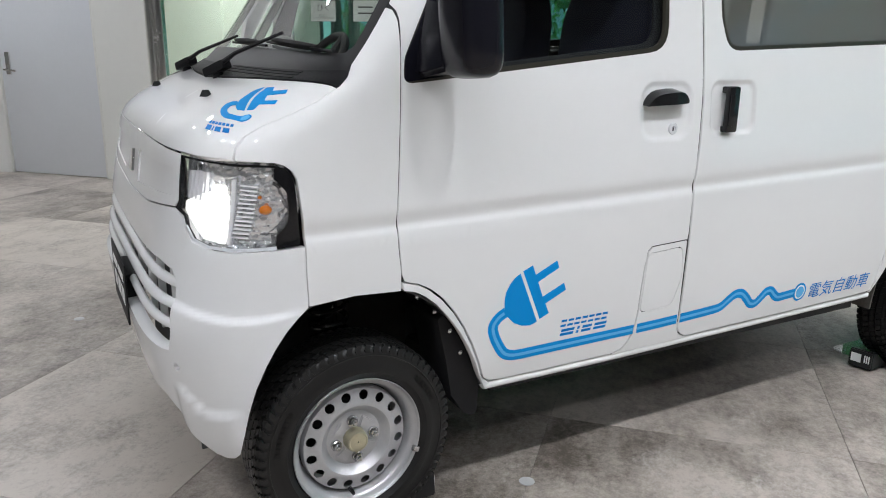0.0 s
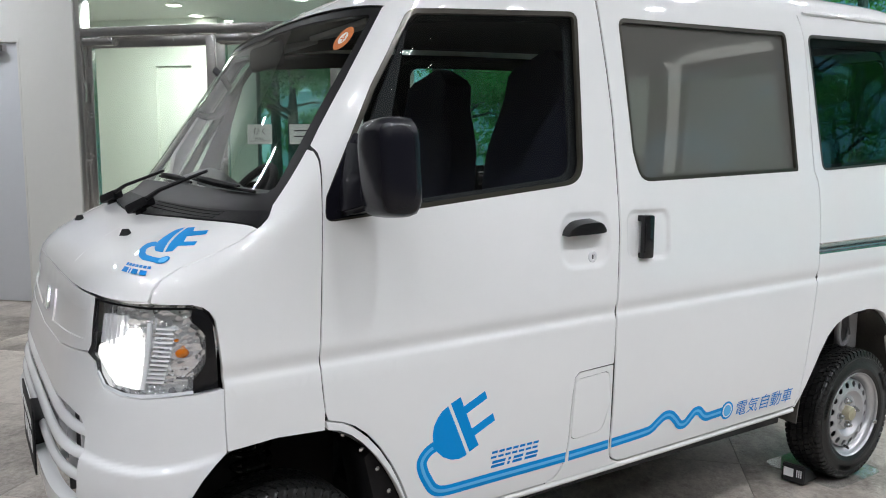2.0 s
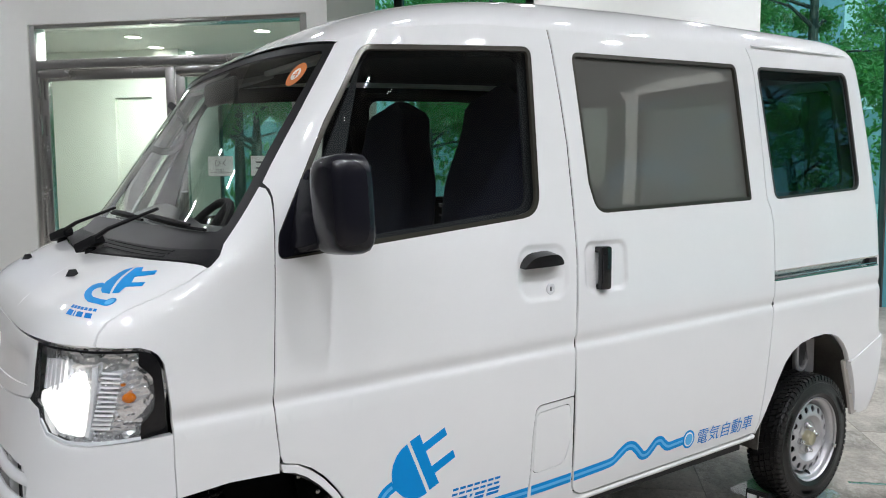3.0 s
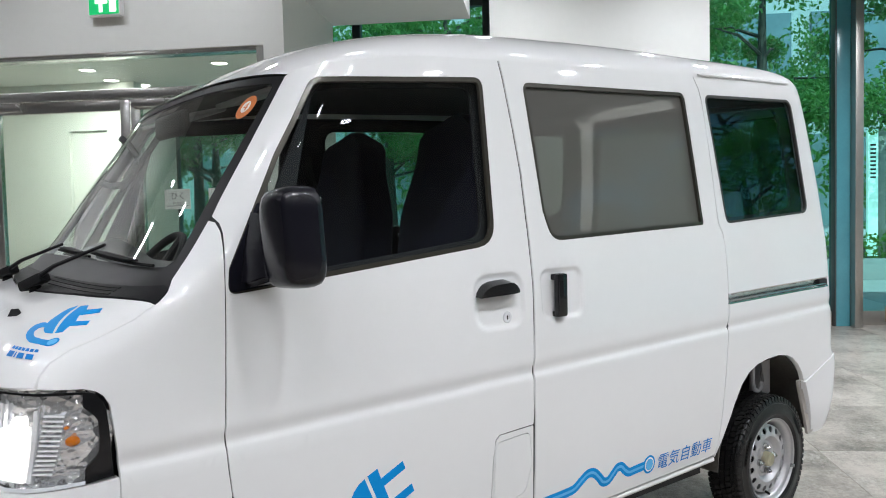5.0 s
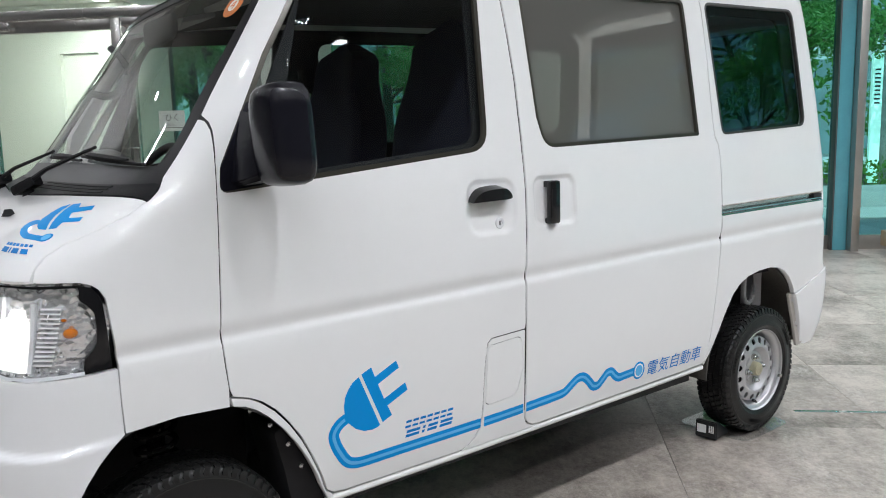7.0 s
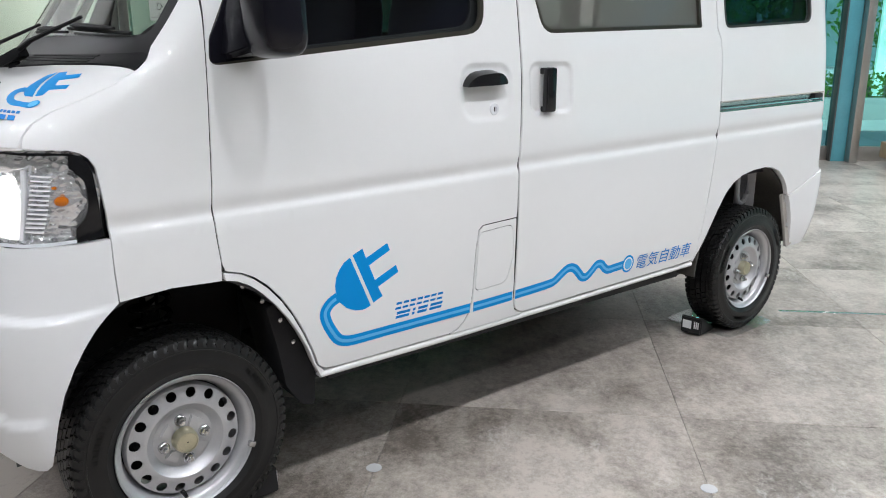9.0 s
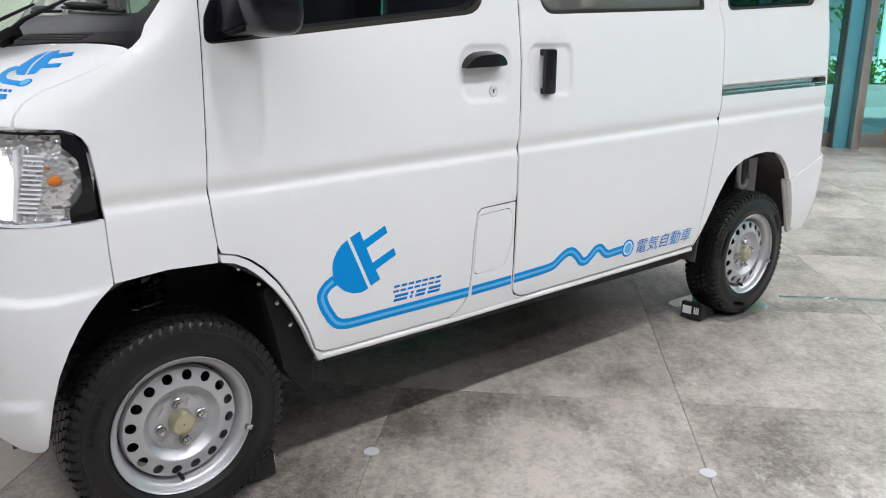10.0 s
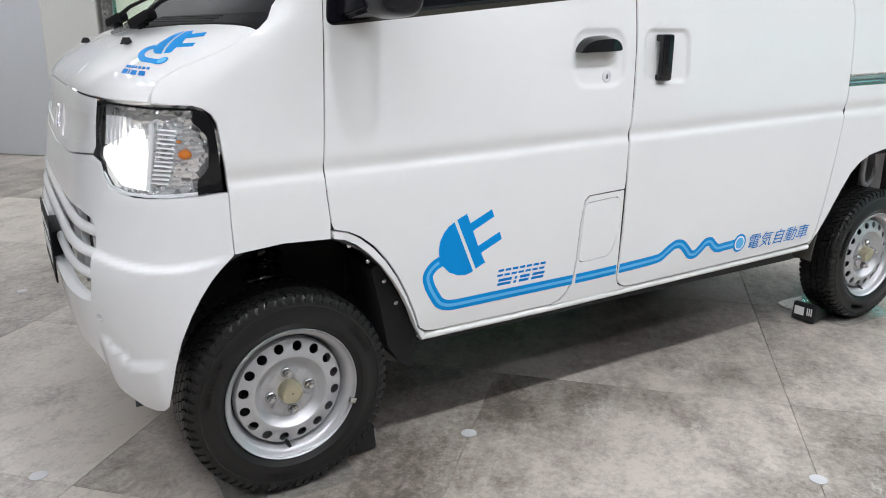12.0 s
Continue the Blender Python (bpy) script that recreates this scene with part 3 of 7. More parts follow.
ubox("bench_top", 4.62, 5.9, 6.55, 7.05, 0.09, 0.25, OAK, bench, bevel=0.012)
for u in (4.75, 5.75):
    ubox("bench_leg", u - 0.04, u + 0.04, 6.62, 6.98, 0.0, 0.09, OAK, bench, bevel=0.004)

# ---- the van: its skin ----
YC, WIDE = 0.7375, 1.475
SIDE = [(0.28, 0.045), (0.34, 0.028), (0.45, 0.012), (0.62, 0.005), (0.72, 0.003), (0.85, 0.002), (1.0, 0.008), (1.12, 0.017), (1.25, 0.034), (1.45, 0.058), (1.70, 0.090), (1.78, 0.104), (1.84, 0.125)]
NOSE = [(0.27, 0.150), (0.33, 0.128), (0.42, 0.108), (0.52, 0.094), (0.60, 0.089), (0.64, 0.093), (0.668, 0.100), (0.72, 0.112), (0.80, 0.127), (0.90, 0.150), (0.97, 0.162), (1.0, 0.173), (1.03, 0.197), (1.06, 0.237), (1.10, 0.305), (1.13, 0.38), (1.155, 0.44), (1.18, 0.47), (1.42, 0.638), (1.65, 0.80), (1.73, 0.86), (1.80, 0.93)]
TAIL = [(0.28, 3.37), (0.34, 3.395), (0.45, 3.425), (0.58, 3.436), (0.64, 3.430), (0.668, 3.405), (0.80, 3.398), (0.96, 3.385), (1.15, 3.384), (1.33, 3.376), (1.55, 3.350), (1.70, 3.328), (1.80, 3.312), (1.86, 3.29)]
CROWN = [(0.76, 1.655), (0.86, 1.705), (0.95, 1.750), (1.10, 1.803), (1.26, 1.843), (1.46, 1.876), (1.66, 1.897), (2.0, 1.915), (2.3, 1.919), (2.8, 1.917), (3.1, 1.914), (3.22, 1.902), (3.28, 1.878), (3.32, 1.84)]
EAVE = [(0.76, 1.595), (0.846, 1.645), (0.90, 1.6645), (0.95, 1.679), (1.10, 1.707), (1.25, 1.729), (1.52, 1.751), (1.88, 1.767), (2.53, 1.790), (3.0, 1.806), (3.2, 1.812), (3.3, 1.80), (3.4, 1.78)]


def smooth_lookup(table):
    """A smooth curve through the pairs of a table."""
    xs = np.array([p[0] for p in table], float)
    vs = np.array([p[1] for p in table], float)
    d = np.diff(vs) / np.diff(xs)
    m = np.r_[d[0], np.where(d[1:] * d[:-1] > 0, 2 * d[1:] * d[:-1] / (d[1:] + d[:-1] + 1e-12 * np.sign(d[1:] + d[:-1])), 0), d[-1]]

    def at(x):
        x = min(max(x, xs[0]), xs[-1])
        i = min(max(int(np.searchsorted(xs, x)) - 1, 0), len(d) - 1)
        h = xs[i + 1] - xs[i]
        t = (x - xs[i]) / h
        return float((2 * t**3 - 3 * t * t + 1) * vs[i] + (t**3 - 2 * t * t + t) * h * m[i] + (3 * t * t - 2 * t**3) * vs[i + 1] + (t**3 - t * t) * h * m[i + 1])

    return at


side_at, nose_at, tail_at, crown_at, eave_at = (smooth_lookup(t) for t in (SIDE, NOSE, TAIL, CROWN, EAVE))


def power(z):
    """How square the nose's corners are."""
    return 6 - 2 * min(max((z - 0.98) / 0.12, 0), 1)



def shoulder_x(z):
    """Where the rounded nose runs into the straight side."""
    return 0.66 if z < 1.12 else 0.66 + (z - 1.12) * 0.72


def crease(x, z):
    """The pressed line along the flank."""
    d = z - (0.817 + 0.0195 * (x - 0.6))
    return 0.0064 * (math.exp(-(d / 0.022) ** 2) if d > 0 else math.exp(-(d / 0.014) ** 2))


def pan(x, z, x0, x1, z0, z1, r, deep):
    """A soft-edged dish with rounded corners behind a handle."""
    dx, dz = abs(x - (x0 + x1) / 2) - (x1 - x0) / 2 + r, abs(z - (z0 + z1) / 2) - (z1 - z0) / 2 + r
    d = math.hypot(max(dx, 0), max(dz, 0)) + min(max(dx, dz), 0) - r
    t = min(max(-d / 0.020 + 0.5, 0), 1)
    return deep * t * t * (3 - 2 * t)


def flank_y(x, z):
    y = side_at(z) + crease(x, z)
    if 0.9 < z < 1.2 and 1.3 < x < 1.8:
        y += pan(x, z, 1.345, 1.522, 0.978, 1.124, 0.045, 0.0055) + pan(x, z, 1.600, 1.772, 0.982, 1.124, 0.03, 0.0075)
    f, n = 0.0, 4
    if x < shoulder_x(z):
        n = power(z)
        f = (shoulder_x(z) - x) / (shoulder_x(z) - nose_at(z))
    elif x > tail_at(z) - 0.09:
        n = 2.6
        f = (x - tail_at(z) + 0.09) / 0.09
        f = min(max(f, 0), 0.9995)
        return y + 0.09 * (1 - (1 - f**n) ** (1 / n))
    f = min(max(f, 0), 0.9995)
    return YC - (YC - y) * (1 - f**n) ** (1 / n)


def flank(x, z):
    return (x, flank_y(x, z), z)


def far_flank(x, z):
    return (x, WIDE - flank_y(x, z), z)


def nose(w, z):
    """w: 0 on the middle line, 1 on the corner, 2 at the shoulder, then metres along the flank."""
    s, q = (1 if w >= 0 else -1), abs(w)
    if q > 2:
        x = shoulder_x(z) + q - 2
        y = flank_y(x, z)
        return (x, y if s > 0 else WIDE - y, z)
    n = power(z)
    c = 0.5 ** (1 / n)
    if q <= 1:
        lat = c * q
        f = (1 - lat**n) ** (1 / n)
    else:
        f = c * (2 - q)
        lat = (1 - f**n) ** (1 / n)
    x = shoulder_x(z) - (shoulder_x(z) - nose_at(z)) * f
    y0 = side_at(z) + crease(x, z)
    return (x, YC - s * (YC - y0) * lat, z)


def w_of_x(x, z):
    s = shoulder_x(z)
    if x >= s:
        return 2 + x - s
    f = (s - x) / (s - nose_at(z))
    n = power(z)
    c = 0.5 ** (1 / n)
    if f <= c:
        return 2 - f / c
    return (1 - min(f, 1) ** n) ** (1 / n) / c


def w_of_y(y, z):
    return (YC - y) / (YC - side_at(z)) / 0.5 ** (1 / power(z))


def on_nose(points):
    """Outline points (x, z) of the flank in the nose's own (w, z), with steps put in between."""
    out = []
    for (x0, z0), (x1, z1) in zip(points[:-1], points[1:]):
        k = max(1, int(math.hypot(x1 - x0, z1 - z0) / 0.012))
        out += [(x0 + (x1 - x0) * j / k, z0 + (z1 - z0) * j / k) for j in range(k)]
    return [(w_of_x(x, z), z) for x, z in out + points[-1:]]


def tailgate(w, z):
    s, q = (1 if w >= 0 else -1), abs(w)
    if q <= 1:
        lat = 0.84 * q
        f = (1 - lat**4) ** 0.25
    else:
        f = 0.8414 * (2 - q)
        lat = (1 - f**4) ** 0.25
    return (tail_at(z) - 0.02 + 0.02 * f, YC - s * (YC - side_at(z) - 0.07) * lat, z)


van = thing("minivan", "white high-roof electric kei van with blue plug decals", "van", at=(1.7, YC, 0))

# outlines on the flank, (x, z)
B_SEAM = [(1.515, 1.742), (1.524, 1.695), (1.545, 1.53), (1.557, 1.41), (1.562, 1.25), (1.562, 1.08), (1.556, 0.95), (1.549, 0.85), (1.5495, 0.70)]
FRONT_EDGE = [(0.879, 0.378), (0.861, 0.43), (0.838, 0.485), (0.812, 0.536), (0.781, 0.583), (0.748, 0.622), (0.713, 0.651), (0.68, 0.668), (0.645, 0.6775), (0.6385, 0.695), (0.632, 0.76), (0.627, 0.832), (0.634, 0.95), (0.640, 1.05), (0.646, 1.15), (0.652, 1.24), (0.653, 1.272), (0.650, 1.292), (0.641, 1.306)]
PILLAR = [(nose(w, z)[0], z) for w, z in ((1.198, 1.345), (1.189, 1.40), (1.177, 1.46), (1.163, 1.51), (1.151, 1.555), (1.138, 1.60), (1.124, 1.642))]
LID_NOTCH = [(1.5465, 0.682), (1.415, 0.676), (1.400, 0.664), (1.396, 0.64), (1.390, 0.60), (1.386, 0.54), (1.384, 0.49), (1.379, 0.445), (1.371, 0.415), (1.355, 0.388), (1.335, 0.371), (1.31, 0.363)]
front_door_outline = FRONT_EDGE + PILLAR + [(0.872, 1.6555), (0.90, 1.6655), (0.95, 1.680), (1.10, 1.706), (1.25, 1.727)] + B_SEAM[:1] + B_SEAM[1:] + LID_NOTCH + [(1.1, 0.3625), (0.93, 0.3625), (0.898, 0.366)]
front_window = rounded([(0.648, 1.133, 0.02), (0.655, 1.19, 0.05), (0.788, 1.447, 0), (0.837, 1.525, 0), (0.906, 1.640, 0.05), (1.449, 1.686, 0.03), (1.444, 1.459, 0), (1.438, 1.210, 0.075), (0.887, 1.155, 0), (0.70, 1.137, 0)])
slide_outline = [(x + 0.008, z) for x, z in B_SEAM] + [(1.557, 0.42), (1.560, 0.40), (1.572, 0.381), (1.592, 0.371), (1.62, 0.3685), (2.0, 0.3745), (2.38, 0.381), (2.482, 0.386), (2.497, 0.42), (2.517, 0.532), (2.538, 0.70), (2.551, 0.83), (2.559, 0.96), (2.561, 1.16), (2.556, 1.20), (2.538, 1.235), (2.534, 1.30), (2.530, 1.50), (2.519, 1.69), (2.508, 1.74), (2.488, 1.783), (2.2, 1.774), (1.88, 1.762)]
slide_window = rounded([(1.604, 1.685, 0.03), (2.417, 1.717, 0.03), (2.449, 1.236, 0.012), (1.662, 1.209, 0.06), (1.635, 1.30, 0)])
quarter_window = rounded([(2.545, 1.716, 0.03), (3.170, 1.741, 0.04), (3.205, 1.270, 0.045), (2.594, 1.239, 0.03)])
REAR_ARCH = [(2.489, 0.376), (2.52, 0.425), (2.564, 0.497), (2.605, 0.565), (2.648, 0.626), (2.695, 0.663), (2.751, 0.686), (2.83, 0.699), (2.909, 0.702), (2.97, 0.695), (3.02, 0.678), (3.065, 0.645), (3.098, 0.605), (3.118, 0.566)]
quarter_outline = [(x + 0.006, z) for x, z in [(2.488, 1.783), (2.508, 1.74), (2.519, 1.69), (2.530, 1.50), (2.534, 1.30), (2.538, 1.237), (2.556, 1.203), (2.561, 1.16), (2.560, 0.9775)]] + [(3.352, 0.990), (3.352, 0.946), (2.5655, 0.937), (2.557, 0.83), (2.544, 0.70), (2.523, 0.532), (2.503, 0.42), (2.489, 0.376)] + REAR_ARCH[1:] + [(3.16, 0.576), (3.30, 0.625), (3.385, 0.653), (3.392, 0.68), (3.385, 0.80), (3.372, 0.93), (3.370, 1.0), (3.37, 1.15), (3.362, 1.33), (3.336, 1.55), (3.314, 1.70), (3.296, 1.80), (3.2, 1.806), (3.0, 1.801), (2.75, 1.793)]

CUTS = [(1, 0.80, 0.925, 0.005), (1, 0.965, 1.14, 0.007)]
front_door = surface_panel("front_door", front_door_outline, flank, PAINT, van, holes=[front_window], label="white front door with plug decal", fine=CUTS + [(0, 1.33, 1.535, 0.007), (0, 0.64, 0.90, 0.02)])
sliding_door = surface_panel("sliding_door", slide_outline, flank, PAINT, van, holes=[slide_window], label="white sliding side door", fine=CUTS + [(0, 1.588, 1.785, 0.007)])
quarter = surface_panel("rear_quarter", quarter_outline, flank, PAINT, van, holes=[quarter_window], label="white rear quarter panel", fine=[(1, 0.84, 0.93, 0.005)] + [(0, 3.27, 3.395, 0.012)])

# black strips added behind the door gaps, standing in for the shade inside them
def gap_strip(line, wide=0.007, parent=van, surf=flank, deep=0.005):
    left, right = [], []
    for i in range(len(line)):
        a, b = Vector(line[max(i - 1, 0)]), Vector(line[min(i + 1, len(line) - 1)])
        n = Vector((-(b - a).y, (b - a).x)).normalized() * wide
        left.append(tuple(Vector(line[i]) + n)), right.append(tuple(Vector(line[i]) - n))
    surface_panel("gap_shade_strip", left + right[::-1], surf, UNDER, parent, lift=-deep, thick=0.002, step=0.3)


gap_strip([(x - 0.003, z) for x, z in FRONT_EDGE[8:]], 0.008)
gap_strip([(x + 0.004, z) for x, z in B_SEAM] + [(1.553, 0.55), (1.553, 0.42)], 0.007)
gap_strip([(2.485, 0.384), (2.500, 0.42), (2.520, 0.532), (2.541, 0.70), (2.554, 0.83), (2.562, 0.96), (2.564, 1.16), (2.559, 1.20), (2.541, 1.236), (2.537, 1.30), (2.533, 1.50), (2.522, 1.69), (2.511, 1.74), (2.491, 1.783)], 0.006)
gap_strip([(x + 0.002, z - 0.002) for x, z in LID_NOTCH], 0.006)

# charge-port panel with its lid, sill, arch flange
lid_outline = rounded([(1.404, 0.652, 0.018), (1.531, 0.660, 0.018), (1.541, 0.57, 0.06), (1.513, 0.485, 0.035), (1.394, 0.478, 0.02)])
port_outline = [(x, z - 0.005) for x, z in LID_NOTCH[:1]] + [(x + 0.005, z - 0.004) for x, z in LID_NOTCH[1:]] + [(1.40, 0.3595), (1.60, 0.3625), (1.588, 0.367), (1.565, 0.378), (1.553, 0.398), (1.549, 0.42), (1.5465, 0.55)]
charge_panel = surface_panel("charge_port_panel", port_outline, flank, PAINT, van, holes=[inset(lid_outline, -0.003)])
surface_panel("charge_lid", lid_outline, flank, PAINT, charge_panel, label="white charging port lid")
gap_strip(lid_outline + lid_outline[:1], 0.005, charge_panel)


def sill_profile(t):
    """Section of the sill: y in from the flank and z, bottom to top."""
    return [(0.060, 0.338), (0.034, 0.336), (0.027, 0.340), (0.0245, 0.347), (0.0255, 0.354), (0.032, 0.358), (0.05, 0.360)][t]


bm = bmesh.new()
rows = []
for i in range(34):
    x = 0.888 + (2.492 - 0.888) * i / 33
    rise = 0.0125 * max(0, (x - 1.3)) * 1.15
    rows.append([bm.verts.new((x, sill_profile(k)[0], sill_profile(k)[1] + rise)) for k in range(7)])
for i in range(33):
    for k in range(6):
        bm.faces.new((rows[i][k], rows[i + 1][k], rows[i + 1][k + 1], rows[i][k + 1]))
bm.faces.new(rows[0][::-1]), bm.faces.new(rows[-1])
bmesh.ops.recalc_face_normals(bm, faces=bm.faces[:])
part("sill", bm, PAINT, van, sharp=60)

ARCH = [(0.882, 0.345), (0.862, 0.385), (0.845, 0.43), (0.822, 0.478), (0.796, 0.522), (0.764, 0.566), (0.728, 0.606), (0.697, 0.632), (0.668, 0.648), (0.640, 0.655)]
flange = [(x + 0.004, z) for x, z in ARCH] + [(0.640, 0.6735), (0.682, 0.6625), (0.711, 0.6455), (0.745, 0.6165), (0.777, 0.5785), (0.807, 0.532), (0.832, 0.482), (0.855, 0.428), (0.873, 0.376), (0.892, 0.3625), (0.90, 0.345)]
surface_panel("arch_flange", flange, flank, PAINT, van, thick=0.03)

# fender, bonnet, grille panel and bumper, in the nose's coordinates
fender_xz = [(0.634, 0.6565), (0.52, 0.6615), (0.411, 0.652), (0.4085, 0.72), (0.408, 0.80), (0.405, 0.84), (0.399, 0.90), (0.395, 0.938), (0.385, 0.957), (0.37, 0.969), (0.35, 0.976)]
SEAM = [(1.112, 0.984), (1.103, 1.005), (1.108, 1.028), (1.142, 1.049), (1.238, 1.075), (1.318, 1.100)]
fender_outline = on_nose(fender_xz) + [(1.2, 0.979)] + [(w + 0.008, z) for w, z in SEAM] + [(1.335, 1.130), (1.29, 1.146), (1.247, 1.158), (1.210, 1.1735), (1.208, 1.229), (1.203, 1.296)] + on_nose([(0.643, 1.292), (0.6485, 1.272), (0.648, 1.24), (0.642, 1.15), (0.636, 1.05), (0.630, 0.95), (0.623, 0.832), (0.628, 0.76), (0.635, 0.70)])
surface_panel("fender", fender_outline, nose, PAINT, van, step=0.04, fine=[(1, 0.795, 0.89, 0.005)])


bonnet_outline = [(0, 0.986), (0.4, 0.988), (0.7, 0.989), (0.875, 0.990), (1.0, 0.987), (1.105, 0.985)] + SEAM[1:] + [(1.328, 1.1255), (1.27, 1.1295), (1.2, 1.1325), (1.1, 1.135), (1.0, 1.136), (0.72, 1.134), (0.3, 1.126), (0, 1.122)]
bonnet_outline = bonnet_outline + [(-w, z) for w, z in bonnet_outline[-2:0:-1]]
bonnet = surface_panel("bonnet", bonnet_outline, nose, PAINT, van, step=0.037, label="white bonnet with plug decal")

grille_half = [(0, 0.982), (0.4, 0.984), (0.7, 0.985), (0.872, 0.985), (0.896, 0.888), (0.874, 0.872), (0.5, 0.845), (0, 0.832)]
grille_outline = grille_half + [(-w, z) for w, z in grille_half[-2:0:-1]]
recess = rounded([(0.14, 0.937), (0.835, 0.952), (0.85, 0.893), (0.20, 0.858)], 0.014)
far_recess = [(-w, z) for w, z in recess[::-1]]
grille = surface_panel("grille_panel", grille_outline, nose, PAINT, van, holes=[recess, far_recess], step=0.06, thick=0.008, label="white closed grille panel")
for hole in (recess, far_recess):
    surface_panel("grille_recess", inset(hole, -0.001), nose, PAINT, grille, lift=-0.0045, thick=0.001, step=0.08)
badge = rounded([(-0.052, 0.868), (0.052, 0.868), (0.012, 0.928), (-0.012, 0.928)], 0.004)
surface_panel("badge", badge, nose, CHROME, grille, lift=0.006, thick=0.006, label="chrome badge")


def step_up(t):
    t = min(max(t, 0), 1)
    return t * t * (3 - 2 * t)


RIDGE = smooth_lookup([(0.0, 0.668), (0.95, 0.668), (1.07, 0.651), (1.17, 0.640), (1.27, 0.637), (1.38, 0.641), (1.55, 0.648)])
FOLD = smooth_lookup([(0.0, 0.45), (0.90, 0.47), (0.97, 0.476), (1.05, 0.425), (1.12, 0.421), (1.3, 0.44)])


def bumper_at(w, z):
    p = Vector(nose(w, z))
    q = abs(w)
    h = 1e-3
    n = (Vector(nose(w + h, z)) - Vector(nose(w - h, z))).cross(Vector(nose(w, z + h)) - Vector(nose(w, z - h)))
    n = n.normalized()
    out = Vector((p.x - 0.66, p.y - YC, 0))
    if n.dot(out) < 0:
        n = -n
    ridge = 0.010 * step_up((RIDGE(q) + 0.010 - z) / 0.022) * step_up((1.54 - q) / 0.4 + 0.25)
    fold = 0.009 * step_up((FOLD(q) + 0.012 - z) / 0.03) * step_up((1.20 - q) / 0.08) * step_up((q - 0.93) / 0.05)
    return tuple(p + n * (ridge + fold))


bumper_half = [(0, 0.828), (0.5, 0.841), (0.872, 0.868), (0.903, 0.863), (0.937, 0.8545), (0.957, 0.833), (0.994, 0.8055), (1.055, 0.7925), (1.135, 0.7875), (1.335, 0.7865), (1.455, 0.789), (1.466, 0.79), (1.479, 0.72), (1.499, 0.650), (1.45, 0.628), (1.40, 0.600), (1.35, 0.565), (1.303, 0.526), (1.247, 0.470), (1.205, 0.415), (1.168, 0.357), (1.135, 0.312), (1.108, 0.300), (1.080, 0.300), (1.045, 0.312), (0.99, 0.347), (0.955, 0.375), (0.945, 0.400), (0.86, 0.428), (0.5, 0.432), (0, 0.432)]
bumper_outline = bumper_half + [(-w, z) for w, z in bumper_half[-2:0:-1]]
mouth_half = [(0, 0.736), (0.5, 0.742), (0.80, 0.746), (0.91, 0.738), (0.945, 0.715), (0.957, 0.66), (0.960, 0.60), (0.945, 0.560), (0.90, 0.556), (0.5, 0.556), (0, 0.556)]
mouth = mouth_half + [(-w, z) for w, z in mouth_half[-2:0:-1]]
tow = [(0.967 + 0.013 * math.cos(a), 0.523 + 0.010 * math.sin(a)) for a in (2 * math.pi * k / 12 for k in range(12))]
bumper = surface_panel("front_bumper", bumper_outline, bumper_at, BUMPER_PAINT, van, holes=[mouth, tow], step=0.05, thick=0.03, label="white front bumper", fine=[(1, 0.62, 0.69, 0.006), (1, 0.40, 0.50, 0.012), (0, 0.9, 1.5, 0.025)])
for zc in (0.703, 0.655, 0.608):
    def bar_at(i, j, zc=zc):
        a = -0.6 + (2 * math.pi - 0.9) * j
        w = -0.955 + 1.91 * i
        p = nose(w, zc + 0.004 * (abs(w) / 0.95) ** 2 + 0.0115 * math.sin(a))
        return (p[0] + 0.013 - 0.010 * math.cos(a), p[1], p[2])
    sheet("grille_bar", 40, 10, bar_at, BUMPER_PAINT, bumper)
for w in (-0.86, -0.7, -0.5, -0.2, 0.2, 0.5, 0.7, 0.86):
    p = nose(w, 0.65)
    boxed("grille_strut", (p[0] + 0.030, p[0] + 0.048, p[1] - 0.006, p[1] + 0.006, 0.556, 0.745), BUMPER_PAINT, bumper, bevel=0.003)
# dark sheet close behind the bars puts shade into the slots
surface_panel("grille_void", inset(mouth, -0.004), nose, UNDER, bumper, lift=-0.050, thick=0.002, step=0.1)
p = nose(0.967, 0.523)
# dark box behind the hole stands in for the recess's shade
boxed("tow_hole_dark", (p[0] + 0.012, p[0] + 0.02, p[1] - 0.02, p[1] + 0.02, 0.505, 0.54), UNDER, bumper)
PY = YC - 0.09
boxed("plate_bracket", (0.0795, 0.125, PY - 0.10, PY + 0.10, 0.54, 0.62), UNDER, bumper, bevel=0.003)
plate = boxed("number_plate", (0.0745, 0.0792, PY - 0.165, PY + 0.165, 0.500, 0.662), PLATE_BLACK, bumper, "black display plate with unreadable white marks", bevel=0.002)
for a, b, z0, z1 in ((-0.13, -0.02, 0.603, 0.628), (0.0, 0.12, 0.603, 0.628), (-0.12, -0.06, 0.54, 0.585), (-0.04, 0.03, 0.54, 0.585), (0.05, 0.12, 0.54, 0.585)):
    boxed("plate_mark", (0.0740, 0.0747, PY - b, PY - a, z0, z1), PAPER, plate, bevel=0)

# ---- wheels ----
SHOULDER = [(-0.026, 0.0005), (-0.019, 0.0035), (-0.011, 0.0085), (-0.0075, 0.0145), (-0.0065, 0.022)]      # (from the tread radius, in from the sidewall)


